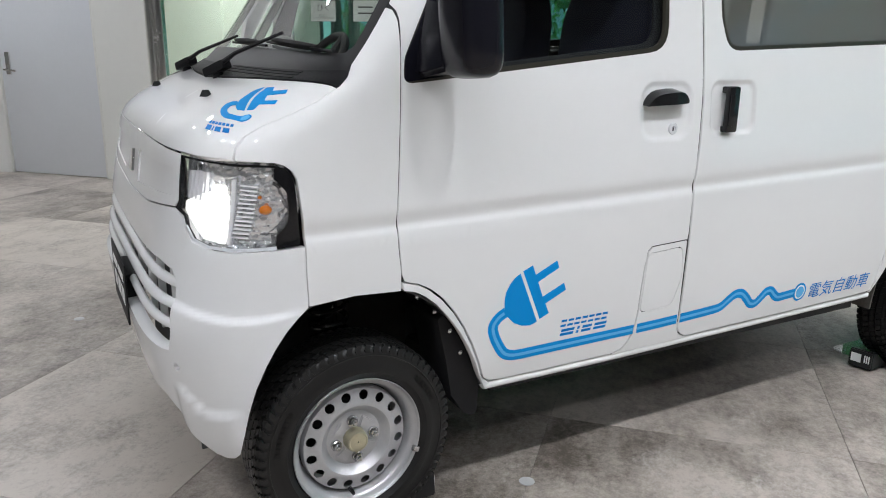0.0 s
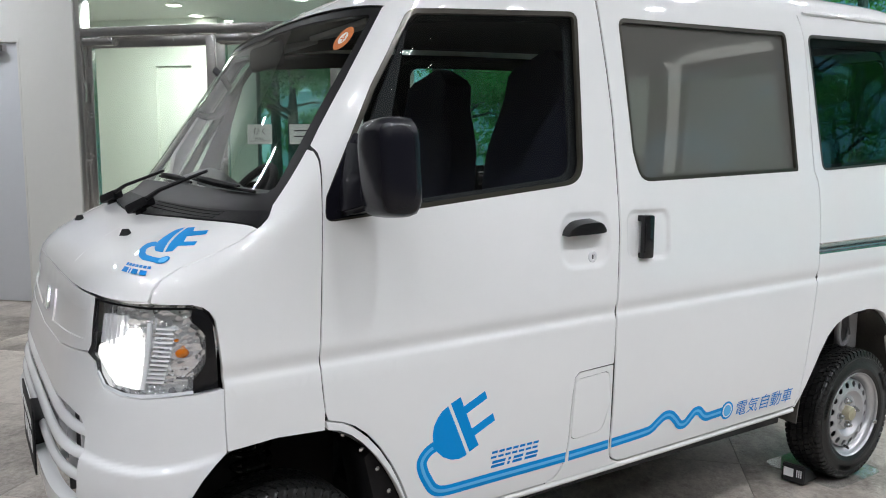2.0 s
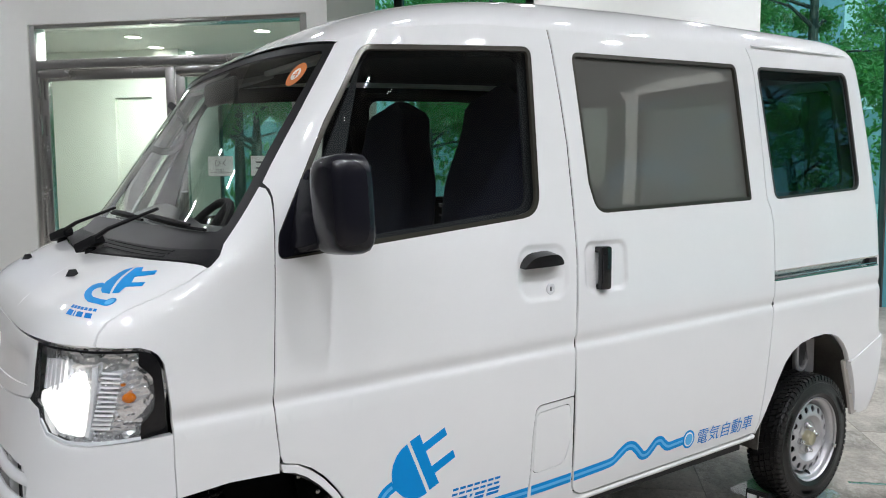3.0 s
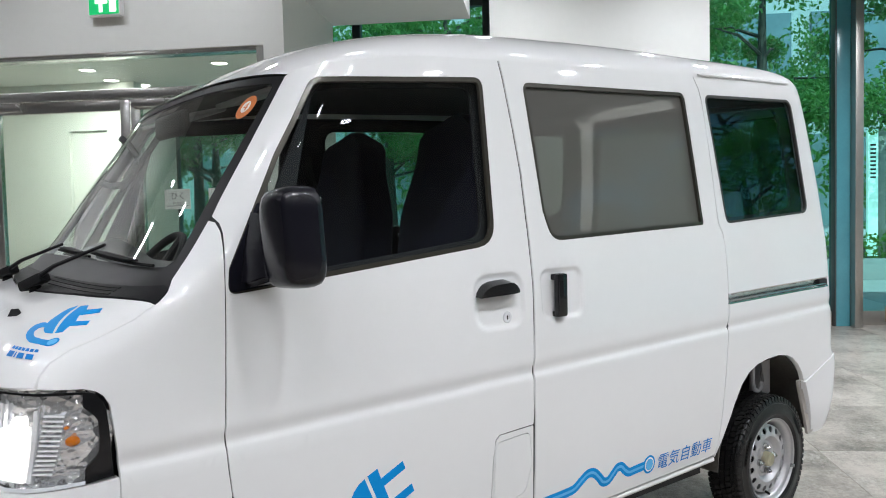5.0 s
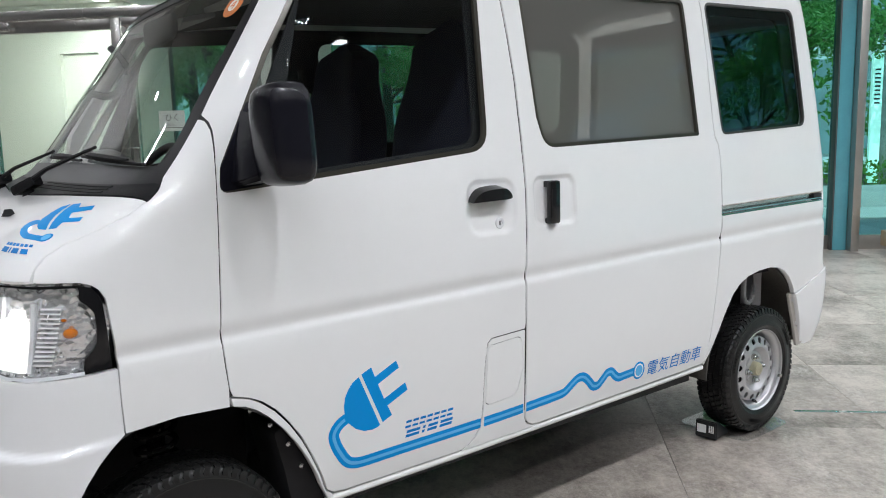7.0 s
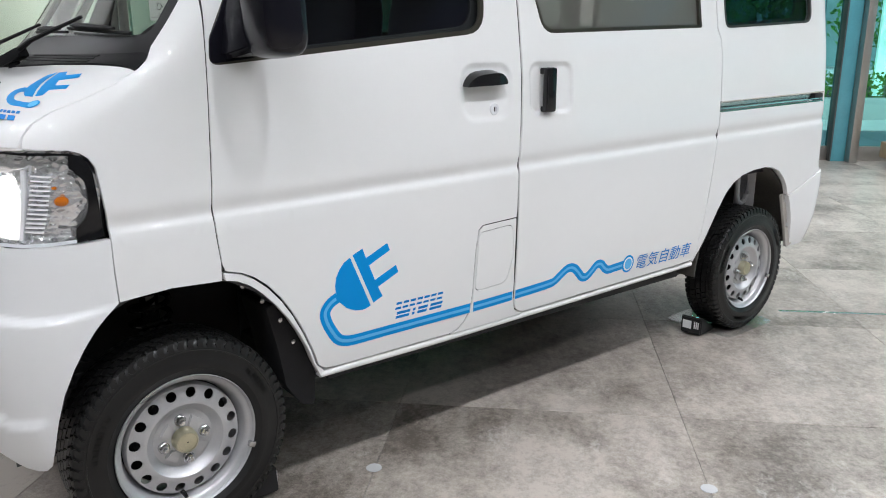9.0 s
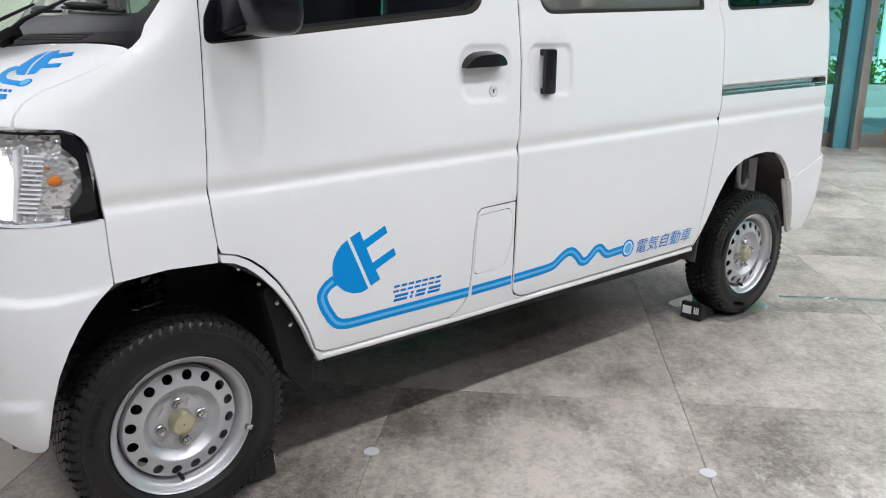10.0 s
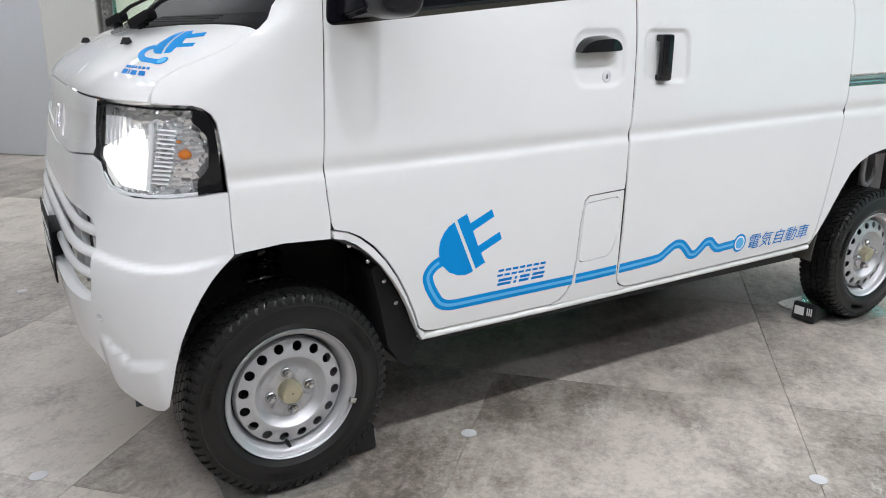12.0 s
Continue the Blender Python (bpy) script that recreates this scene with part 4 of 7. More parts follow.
def tyre_mesh(R, half):
    """A radial tyre with a rounded shoulder."""
    bm = bmesh.new()
    prof = [(0.168, -half + 0.010), (0.176, -half + 0.002), (0.186, -half - 0.0015), (0.187, -half - 0.0025), (0.202, -half - 0.0035), (0.203, -half - 0.003), (0.222, -half - 0.0015), (0.2335, -half)]
    prof += [(R + d, -half + a) for d, a in SHOULDER]
    lathe(bm, prof, 96)
    lathe(bm, [(r, -a) for r, a in prof], 48)
    lathe(bm, [(R - 0.0065, -half + 0.022), (R - 0.0060, 0), (R - 0.0065, half - 0.022)], 96)
    bmesh.ops.remove_doubles(bm, verts=bm.verts[:], dist=1e-6)
    bmesh.ops.recalc_face_normals(bm, faces=bm.faces[:])
    return bm


def tread_mesh(R, half):
    """Zigzag blocks in five rows, with lugs down the shoulder."""
    bm = bmesh.new()
    n = 66
    step = 2 * math.pi / n
    rows = [(-half + 0.020, -half + 0.032, 0.74), (-half + 0.034, -0.014, 0.84), (-0.010, 0.010, 0.88), (0.014, half - 0.034, 0.84), (half - 0.032, half - 0.020, 0.74)]
    for r, (a0, a1, fill) in enumerate(rows):
        for i in range(n):
            q0 = step * (i + (0.5 if r % 2 else 0))
            q1 = q0 + step * fill
            skew = step * 0.28
            low, outer = R - 0.016, R
            edge = 0.0015 if r in (0, 4) else 0.0
            vs = []
            for rad in (low, outer):
                for a, q in ((a0, q0), (a1, q0 + skew), (a1, q1 + skew), (a0, q1)):
                    rr = rad - (edge if rad == outer and ((r == 0 and a == a0) or (r == 4 and a == a1)) else 0)
                    vs.append(bm.verts.new((rr * math.cos(q), a, rr * math.sin(q))))
            for f in ((4, 5, 6, 7), (0, 1, 5, 4), (1, 2, 6, 5), (2, 3, 7, 6), (3, 0, 4, 7)):
                bm.faces.new([vs[j] for j in f])
            if r in (0, 4):  # a wavy lug down the rounded shoulder
                side = -1 if r == 0 else 1
                path = []
                for k, (d, a) in enumerate(SHOULDER):
                    q = q0 + step * (0.10 + 0.16 * (k % 2) - 0.06 * k)
                    out = 0.0062 if k > 1 else (0.0045 if k else 0.0004)
                    path.append((R + d + out * 0.75, side * (half - a + out * 0.65), R + d - 0.002, side * (half - a - 0.002), q, q + step * (0.60 - 0.05 * (k == 0))))
                rings = [[bm.verts.new((rr * math.cos(q), yy, rr * math.sin(q))) for rr, yy, q in ((p[2], p[3], p[4]), (p[0], p[1], p[4]), (p[0], p[1], p[5]), (p[2], p[3], p[5]))] for p in path]
                for A, B in zip(rings[:-1], rings[1:]):
                    for j in range(3):
                        bm.faces.new((A[j], A[j + 1], B[j + 1], B[j]))
                bm.faces.new(rings[0])
    bmesh.ops.recalc_face_normals(bm, faces=bm.faces[:])
    return bm


def wheel_disc():
    """The pressed steel disc with sixteen round vents, as a lathe with holes cut in polar steps."""
    bm = bmesh.new()
    vents, ring_r, hole = 16, 0.1195, 0.0126
    prof = [(0.026, 0.004), (0.040, 0.004), (0.064, 0.005), (0.072, 0.008), (0.079, 0.0035), (0.087, -0.007), (0.093, -0.0125), (0.099, -0.0130), (0.1035, -0.0118)]
    seg = vents * 6
    rings = lathe(bm, prof, seg)
    outer = lathe(bm, [(0.1352, -0.003), (0.1372, 0.002), (0.1385, 0.022)], seg)
    a_in, a_out = rings[-1], outer[0]
    lift = lambda r: -0.0118 + (r - 0.1035) / 0.0317 * 0.0088
    for k in range(vents):
        qc = 2 * math.pi * (k * 6 + 3) / seg
        loop_out = [a_in[(k * 6 + j) % seg] for j in range(7)] + [a_out[(k * 6 + j) % seg] for j in range(6, -1, -1)]
        circ, deep = [], []
        m = len(loop_out)
        for v in loop_out:
            a = qc + math.pi - (len(circ) - 3) * 2 * math.pi / m
            x, z = ring_r * math.cos(qc) + math.cos(a) * hole, ring_r * math.sin(qc) + math.sin(a) * hole
            r = math.hypot(x, z)
            circ.append(bm.verts.new((x, lift(r), z)))
            deep.append(bm.verts.new((x, lift(r) + 0.004, z)))
        for j in range(m):
            i = (j + 1) % m
            if j == 6 or j == m - 1:
                e0, e1 = loop_out[j], loop_out[i]
                bm.faces.new((e0, e1, circ[i], circ[j]))
            else:
                bm.faces.new((loop_out[j], loop_out[i], circ[i], circ[j]))
            bm.faces.new((circ[j], circ[i], deep[i], deep[j]))
    bmesh.ops.remove_doubles(bm, verts=bm.verts[:], dist=1e-6)
    bmesh.ops.recalc_face_normals(bm, faces=bm.faces[:])
    return bm


def wheel(x, y, z, turn=0.0, flip=False):
    at = Vector((x, y, z))
    hub = part("wheel", tyre_mesh(0.262, 0.070), TYRE, None, "black studless tyre on a silver steel wheel")
    hub.parent = van
    m = Matrix.Translation(at - van.location) @ Matrix.Rotation(radians(turn), 4, "Z") @ (Matrix.Rotation(math.pi, 4, "Z") if flip else Matrix())
    hub.matrix_basis = m

    def sub(name, bm, material, label="", sharp=35):
        ob = part(name, bm, material, None, label, sharp=sharp)
        ob.parent = hub
        return ob

    tagged(sub("tread", tread_mesh(0.262, 0.070), TYRE), "black studless tread blocks", kind="stuff")
    bm = bmesh.new()      # raised sidewall lettering, too worn to read, and a rib
    for start, count, r0, r1 in ((0.35, 7, 0.206, 0.220), (2.5, 9, 0.207, 0.219), (4.3, 6, 0.206, 0.220)):
        for k in range(count):
            q = start + 0.062 * k
            ring_in = [(r, q + dq) for r, dq in ((r0, 0.0), (r0, 0.040), (r1, 0.040), (r1, 0.0))]
            bm.faces.new([bm.verts.new((r * math.cos(a), -0.0742, r * math.sin(a))) for r, a in ring_in])
    bmesh.ops.solidify(bm, geom=bm.faces[:], thickness=0.0012)
    lathe(bm, [(0.2285, -0.0706), (0.2290, -0.0722), (0.2310, -0.0722), (0.2318, -0.0702)], 96)
    bmesh.ops.recalc_face_normals(bm, faces=bm.faces[:])
    sub("sidewall_relief", bm, SIDEWALL, "raised worn marks on the sidewall")
    bm = bmesh.new()
    lathe(bm, [(0.142, 0.045), (0.142, 0.016), (0.1415, -0.020), (0.147, -0.030), (0.150, -0.046), (0.154, -0.052), (0.1585, -0.055), (0.166, -0.058), (0.1695, -0.063), (0.1705, -0.0665), (0.169, -0.069), (0.166, -0.067), (0.1645, -0.062)], 96)
    bmesh.ops.recalc_face_normals(bm, faces=bm.faces[:])
    sub("rim", bm, WHEEL, "silver painted steel rim", sharp=50)
    bm = wheel_disc()
    bmesh.ops.translate(bm, vec=(0, -0.038, 0), verts=bm.verts[:])
    sub("disc", bm, WHEEL, "silver pressed steel disc with round vents")
    bm = bmesh.new()
    lathe(bm, [(0.002, -0.060), (0.021, -0.060), (0.0262, -0.058), (0.0285, -0.054), (0.0295, -0.048), (0.0305, -0.024)], 32)
    bmesh.ops.recalc_face_normals(bm, faces=bm.faces[:])
    sub("hub_cap", bm, ZINC, "yellow zinc-plated hub cap")
    bm = bmesh.new()
    lathe(bm, [(0.0215, -0.0605), (0.0238, -0.0614), (0.0262, -0.0600), (0.0270, -0.0575)], 32)
    sub("hub_ring", bm, ZINC)
    for k in range(4):
        q = math.pi / 2 * k + 0.12
        c = (0.0505 * math.cos(q), 0, 0.0505 * math.sin(q))
        bm = bmesh.new()
        lathe(bm, [(0.0135, -0.034), (0.0135, -0.042), (0.0115, -0.044)], 24, c)
        lathe(bm, [(0.0105, -0.040), (0.0105, -0.050), (0.0085, -0.0535), (0.0062, -0.0535), (0.0062, -0.057), (0.005, -0.059), (0.0005, -0.059)], 6, c)
        bmesh.ops.recalc_face_normals(bm, faces=bm.faces[:])
        sub("wheel_nut", bm, STEEL, sharp=25)
        bm = bmesh.new()   # raised pressing between the nuts
        qa = q + math.pi / 4
        for r0, r1, half in ((0.034, 0.063, 0.30),):
            top = [bm.verts.new((r * math.cos(a), -0.0395, r * math.sin(a))) for r, a in ((r0, qa - half), (r0, qa + half), (r1, qa + half), (r1, qa - half))]
            low = [bm.verts.new((v.co.x * 1.0, -0.0345, v.co.z * 1.0)) for v in top]
            bm.faces.new(top)
            for j in range(4):
                bm.faces.new((top[j], low[j], low[(j + 1) % 4], top[(j + 1) % 4]))
        bmesh.ops.bevel(bm, geom=bm.edges[:], offset=0.0025, segments=2, affect="EDGES")
        bmesh.ops.recalc_face_normals(bm, faces=bm.faces[:])
        sub("disc_pressing", bm, WHEEL)
    bm = bmesh.new()
    box(bm, -0.008, 0.008, -0.073, -0.060, 0.158, 0.176, 0.004, m=Matrix.Rotation(radians(110), 4, "Y"))
    sub("balance_weight", bm, STEEL)
    bm = bmesh.new()
    tube(bm, [(-0.02, -0.045, -0.130), (-0.018, -0.058, -0.134), (-0.017, -0.066, -0.138)], [0.006, 0.0055, 0.004], 8)
    sub("valve", bm, GLOSS_BLACK)
    bm = bmesh.new()
    lathe(bm, [(0.03, 0.03), (0.135, 0.03)], 32)
    lathe(bm, [(0.03, 0.0), (0.10, 0.0), (0.10, 0.03)], 32)
    sub("brake_drum", bm, UNDER)
    return hub


HUBZ, HUBY = 0.266, 0.090
wheel(0.532, HUBY + 0.012, HUBZ, turn=2.5)
wheel(2.92, HUBY + 0.012, HUBZ)
wheel(0.532, WIDE - HUBY - 0.012, HUBZ, turn=2.5, flip=True)
wheel(2.92, WIDE - HUBY - 0.012, HUBZ, flip=True)

# windscreen, roof, rear, far side
SCREEN = [(0, 1.155), (0.6, 1.158), (1.0, 1.160), (1.19, 1.162), (1.238, 1.158), (1.204, 1.172), (1.203, 1.229), (1.197, 1.305), (1.190, 1.36), (1.180, 1.443), (1.152, 1.55), (1.124, 1.644), (0.95, 1.651), (0.75, 1.657), (0.4, 1.668), (0, 1.672)]
screen_outline = SCREEN + [(-w, z) for w, z in SCREEN[-2:0:-1]]
CLEAR = [(0, 1.203), (0.6, 1.203), (1.0, 1.198), (1.09, 1.20), (1.125, 1.215), (1.112, 1.30), (1.098, 1.443), (1.085, 1.55), (1.07, 1.618), (1.05, 1.628), (0.75, 1.638), (0.4, 1.649), (0, 1.653)]
clear_outline = CLEAR + [(-w, z) for w, z in CLEAR[-2:0:-1]]
surface_panel("screen_border", screen_outline, nose, SCREEN_BLACK, van, holes=[clear_outline], step=0.05, thick=0.010, lift=-0.0025, label="black windscreen border")
windscreen = surface_panel("windscreen", clear_outline, nose, SCREEN_GLASS, van, step=0.05, lift=-0.0045, thick=0.001, label="clear laminated windscreen")
windscreen.visible_shadow = False
COWL = [(0, 1.124), (0.3, 1.128), (0.72, 1.136), (1.0, 1.138), (1.1, 1.137), (1.2, 1.1345), (1.27, 1.1315), (1.322, 1.1275), (1.331, 1.129), (1.285, 1.144), (1.242, 1.157), (1.20, 1.161), (1.0, 1.158), (0.6, 1.156), (0, 1.153)]
cowl_outline = COWL + [(-w, z) for w, z in COWL[-2:0:-1]]
cowl = surface_panel("cowl", cowl_outline, nose, BLACK_PLASTIC, van, step=0.03, label="black plastic cowl with vent slots", fine=[(1, 1.12, 1.17, 0.006)], lift=0.002)
for k in range(3):
    z = 1.139 + 0.0055 * k
    slot = [(0.10, z), (0.95, z + 0.001), (0.95, z + 0.0036), (0.10, z + 0.0026)]
    surface_panel("vent_slot", slot, nose, UNDER, cowl, lift=0.0045, thick=0.002, step=0.1)


def roof_edge(s):
    """The roof's front edge, above the screen and the pillars."""
    return Vector(nose(1.125 * s, 1.676 - 0.028 * abs(s) ** 2.2))


def roof_skin(x, s):
    """The roof over the plan: s runs from -1 on the far eave to 1 on the near one."""
    z0 = eave_at(x) - 0.010
    y0 = flank_y(min(x, 3.295), z0) + 0.003
    full = min(max((x - 1.9) / 1.3, 0), 1)      # the section grows squarer towards the tail
    return Vector((x, YC - (YC - y0) * s, z0 + (crown_at(x) - z0) * (1 - abs(s) ** (3.4 + 2.2 * full)) ** (0.62 - 0.14 * full)))


def roof_at(i, j):
    lat = 2 * j - 1
    s = math.copysign(1 - (1 - abs(lat)) ** 1.5, lat)
    f = roof_edge(s)
    x = f.x + (3.312 - f.x) * i * (0.45 + 0.55 * i)
    fade = (1 - min((x - f.x) / 0.20, 1)) ** 2
    return tuple(roof_skin(x, s) + (f - roof_skin(f.x, s)) * fade)


roof = sheet("roof", 100, 72, lambda i, j: roof_at(i, 1 - j), PAINT, van, label="white high roof")
# drip moulding over the rear quarter
bm = bmesh.new()
tube(bm, [(x, flank_y(x, eave_at(x)) - 0.004 + 0.02 * max(0, x - 3.2), eave_at(x) + 0.004) for x in [2.52 + 0.0475 * k for k in range(15)]], [0.003] + [0.0055] * 13 + [0.003], 8)
part("roof_moulding", bm, PAINT, van)
far_outline = [(0.70, 0.36), (0.62, 0.7), (0.64, 1.3), (0.85, 1.64), (1.25, 1.73), (1.9, 1.765), (2.5, 1.788), (3.2, 1.806), (3.27, 1.75), (3.31, 1.5), (3.33, 1.2), (3.345, 1.0), (3.355, 0.66), (3.1, 0.6), (2.9, 0.7), (2.7, 0.66), (2.49, 0.36)]
surface_panel("far_side_panel", far_outline, far_flank, PAINT, van, holes=[front_window, slide_window, quarter_window], flip=True, step=0.1, label="white driver's side body panel")
bm_tail = [(-1.62, 0.66), (1.62, 0.66), (1.62, 1.0), (1.62, 1.5), (1.60, 1.78), (0, 1.80), (-1.60, 1.78), (-1.62, 1.3), (-1.62, 1.0)]
tail_window = rounded([(-1.12, 1.14), (1.12, 1.14), (1.05, 1.69), (-1.05, 1.69)], 0.06)
surface_panel("tailgate", bm_tail, tailgate, PAINT, van, step=0.1, flip=True, holes=[tail_window], label="white tailgate")
pane = surface_panel("rear_screen", inset(tail_window, -0.01), tailgate, DARK_GLASS, van, step=0.15, flip=True, lift=-0.008, thick=0.001)
pane.visible_shadow = False


rear_bumper = [(3.124, 0.560), (3.165, 0.571), (3.30, 0.620), (3.385, 0.648), (3.418, 0.640), (3.424, 0.58), (3.412, 0.46), (3.378, 0.36), (3.32, 0.322), (3.26, 0.318), (3.215, 0.33), (3.19, 0.40), (3.165, 0.47), (3.140, 0.53)]
surface_panel("rear_bumper_corner", rear_bumper, flank, BUMPER_PAINT, van, thick=0.03, lift=0.003, label="white rear bumper", fine=[(0, 3.30, 3.42, 0.012)])
surface_panel("rear_bumper", [(-1.7, 0.33), (1.7, 0.33), (1.7, 0.64), (-1.7, 0.64)], tailgate, BUMPER_PAINT, van, step=0.1, flip=True, thick=0.03, lift=0.004)

# side windows: seal, pane
def window(name, outline, surf, glass, seal, wide, parent, flip=False, lift=-0.006, label=""):
    inner = inset(outline, wide)
    surface_panel("window_seal", inset(outline, -0.003), surf, seal, parent, holes=[inner], step=0.12, lift=lift + 0.004, thick=0.012, flip=flip, label="black rubber window seal")
    p = surface_panel(name, inset(inner, -0.004), surf, glass, parent, step=0.12, lift=lift - 0.006, thick=0.002, flip=flip, label=label)
    p.visible_shadow = False
    return p


window("door_window", front_window, flank, DOOR_GLASS, SEAL_METAL, 0.0125, front_door, label="clear front door glass")
window("sliding_window", slide_window, flank, MATT_GREY_GLASS, SEAL_METAL, 0.0115, sliding_door, label="grey privacy glass")
window("quarter_pane", quarter_window, flank, DARK_GLASS, RUBBER, 0.006, quarter, lift=-0.003, label="dark privacy glass")
for nm, o in (("far_door_window", front_window), ("far_sliding_window", slide_window), ("far_quarter_pane", quarter_window)):
    p = surface_panel(nm, inset(o, -0.004), far_flank, FAR_GLASS if o is not front_window else DOOR_GLASS, van, step=0.2, lift=-0.01, thick=0.002, flip=True)
    p.visible_shadow = False

for o in (front_window, slide_window):
    surface_panel("far_window_seal", inset(o, -0.012), far_flank, UNDER, van, holes=[inset(o, 0.028)], step=0.2, lift=-0.052, thick=0.01, flip=True, label="black window surround")
# black inner seal ring of the front door glass and the sail behind the mirror
sail = rounded([(0.651, 1.137, 0.012), (0.657, 1.19, 0.04), (0.735, 1.336, 0.01), (0.752, 1.330, 0.01), (0.765, 1.150, 0.02)], 0.01)
surface_panel("mirror_sail", sail, flank, MIRROR_BLACK, front_door, lift=0.004, thick=0.012, label="black mirror base")

# ---- the van: lamps, mirror, handles, wipers, decals ----
def offset_surf(surf, d):
    return lambda a, b: tuple(Vector(surf(a, b)) + Vector((0.75 * d, 0.62 * d, 0)))


def mirrored(surf):
    return lambda a, b: (lambda p: (p[0], WIDE - p[1], p[2]))(surf(a, b))


CHROME_SOFT = mat("reflector_chrome", (0.93, 0.94, 0.96), 0.14, metal=0.3, vary=0.02, scale=60, bump=0.06, bump_scale=60)
FACETS = mat("faceted_chrome", (0.95, 0.96, 0.98), 0.09, metal=0.75, coat=1.0, vary=0.02, scale=60)


def facet_bump(m, scale):
    """Cut-glass cells on a mirror finish."""
    nt = m.node_tree
    tc, vo, bp = (nt.nodes.new("ShaderNode" + k) for k in ("TexCoord", "TexVoronoi", "Bump"))
    vo.inputs["Scale"].default_value = scale
    bp.inputs["Strength"].default_value, bp.inputs["Distance"].default_value = 0.40, 0.010
    nt.links.new(tc.outputs["Object"], vo.inputs["Vector"])
    nt.links.new(vo.outputs["Distance"], bp.inputs["Height"])
    nt.links.new(bp.outputs[0], nt.nodes["Principled BSDF"].inputs["Normal"])


facet_bump(FACETS, 75)
LAMP_RIM = mat("lamp_rim_clear", (0.62, 0.64, 0.66), 0.10, coat=1.0)
# glow put into bulb and reflector stands in for the headlamp's bright white
BULB = glow("glowing_bulb", (1.0, 0.98, 0.95), 14.0)
REFLECTOR_GLOW = glow("glowing_reflector", (1.0, 0.99, 0.97), 0.9)
lamp_outline = [(0.884, 0.983), (0.96, 0.982), (1.046, 0.978), (1.12, 0.975), (1.20, 0.9735), (1.295, 0.970), (1.345, 0.964), (1.38, 0.948), (1.395, 0.930), (1.41, 0.89), (1.428, 0.84), (1.442, 0.797), (1.335, 0.791), (1.22, 0.790), (1.135, 0.791), (1.06, 0.796), (1.0, 0.809), (0.965, 0.835), (0.945, 0.858), (0.908, 0.866), (0.888, 0.870), (0.902, 0.887)]
clear_lamp = [(0.893, 0.980), (1.046, 0.9745), (1.12, 0.970), (1.20, 0.968), (1.298, 0.966), (1.301, 0.940), (1.330, 0.930), (1.362, 0.912), (1.376, 0.875), (1.376, 0.850), (1.360, 0.834), (1.335, 0.821), (1.333, 0.797), (1.22, 0.796), (1.135, 0.797), (1.06, 0.802), (1.003, 0.8125), (0.968, 0.837), (0.948, 0.861), (0.912, 0.869), (0.913, 0.888)]


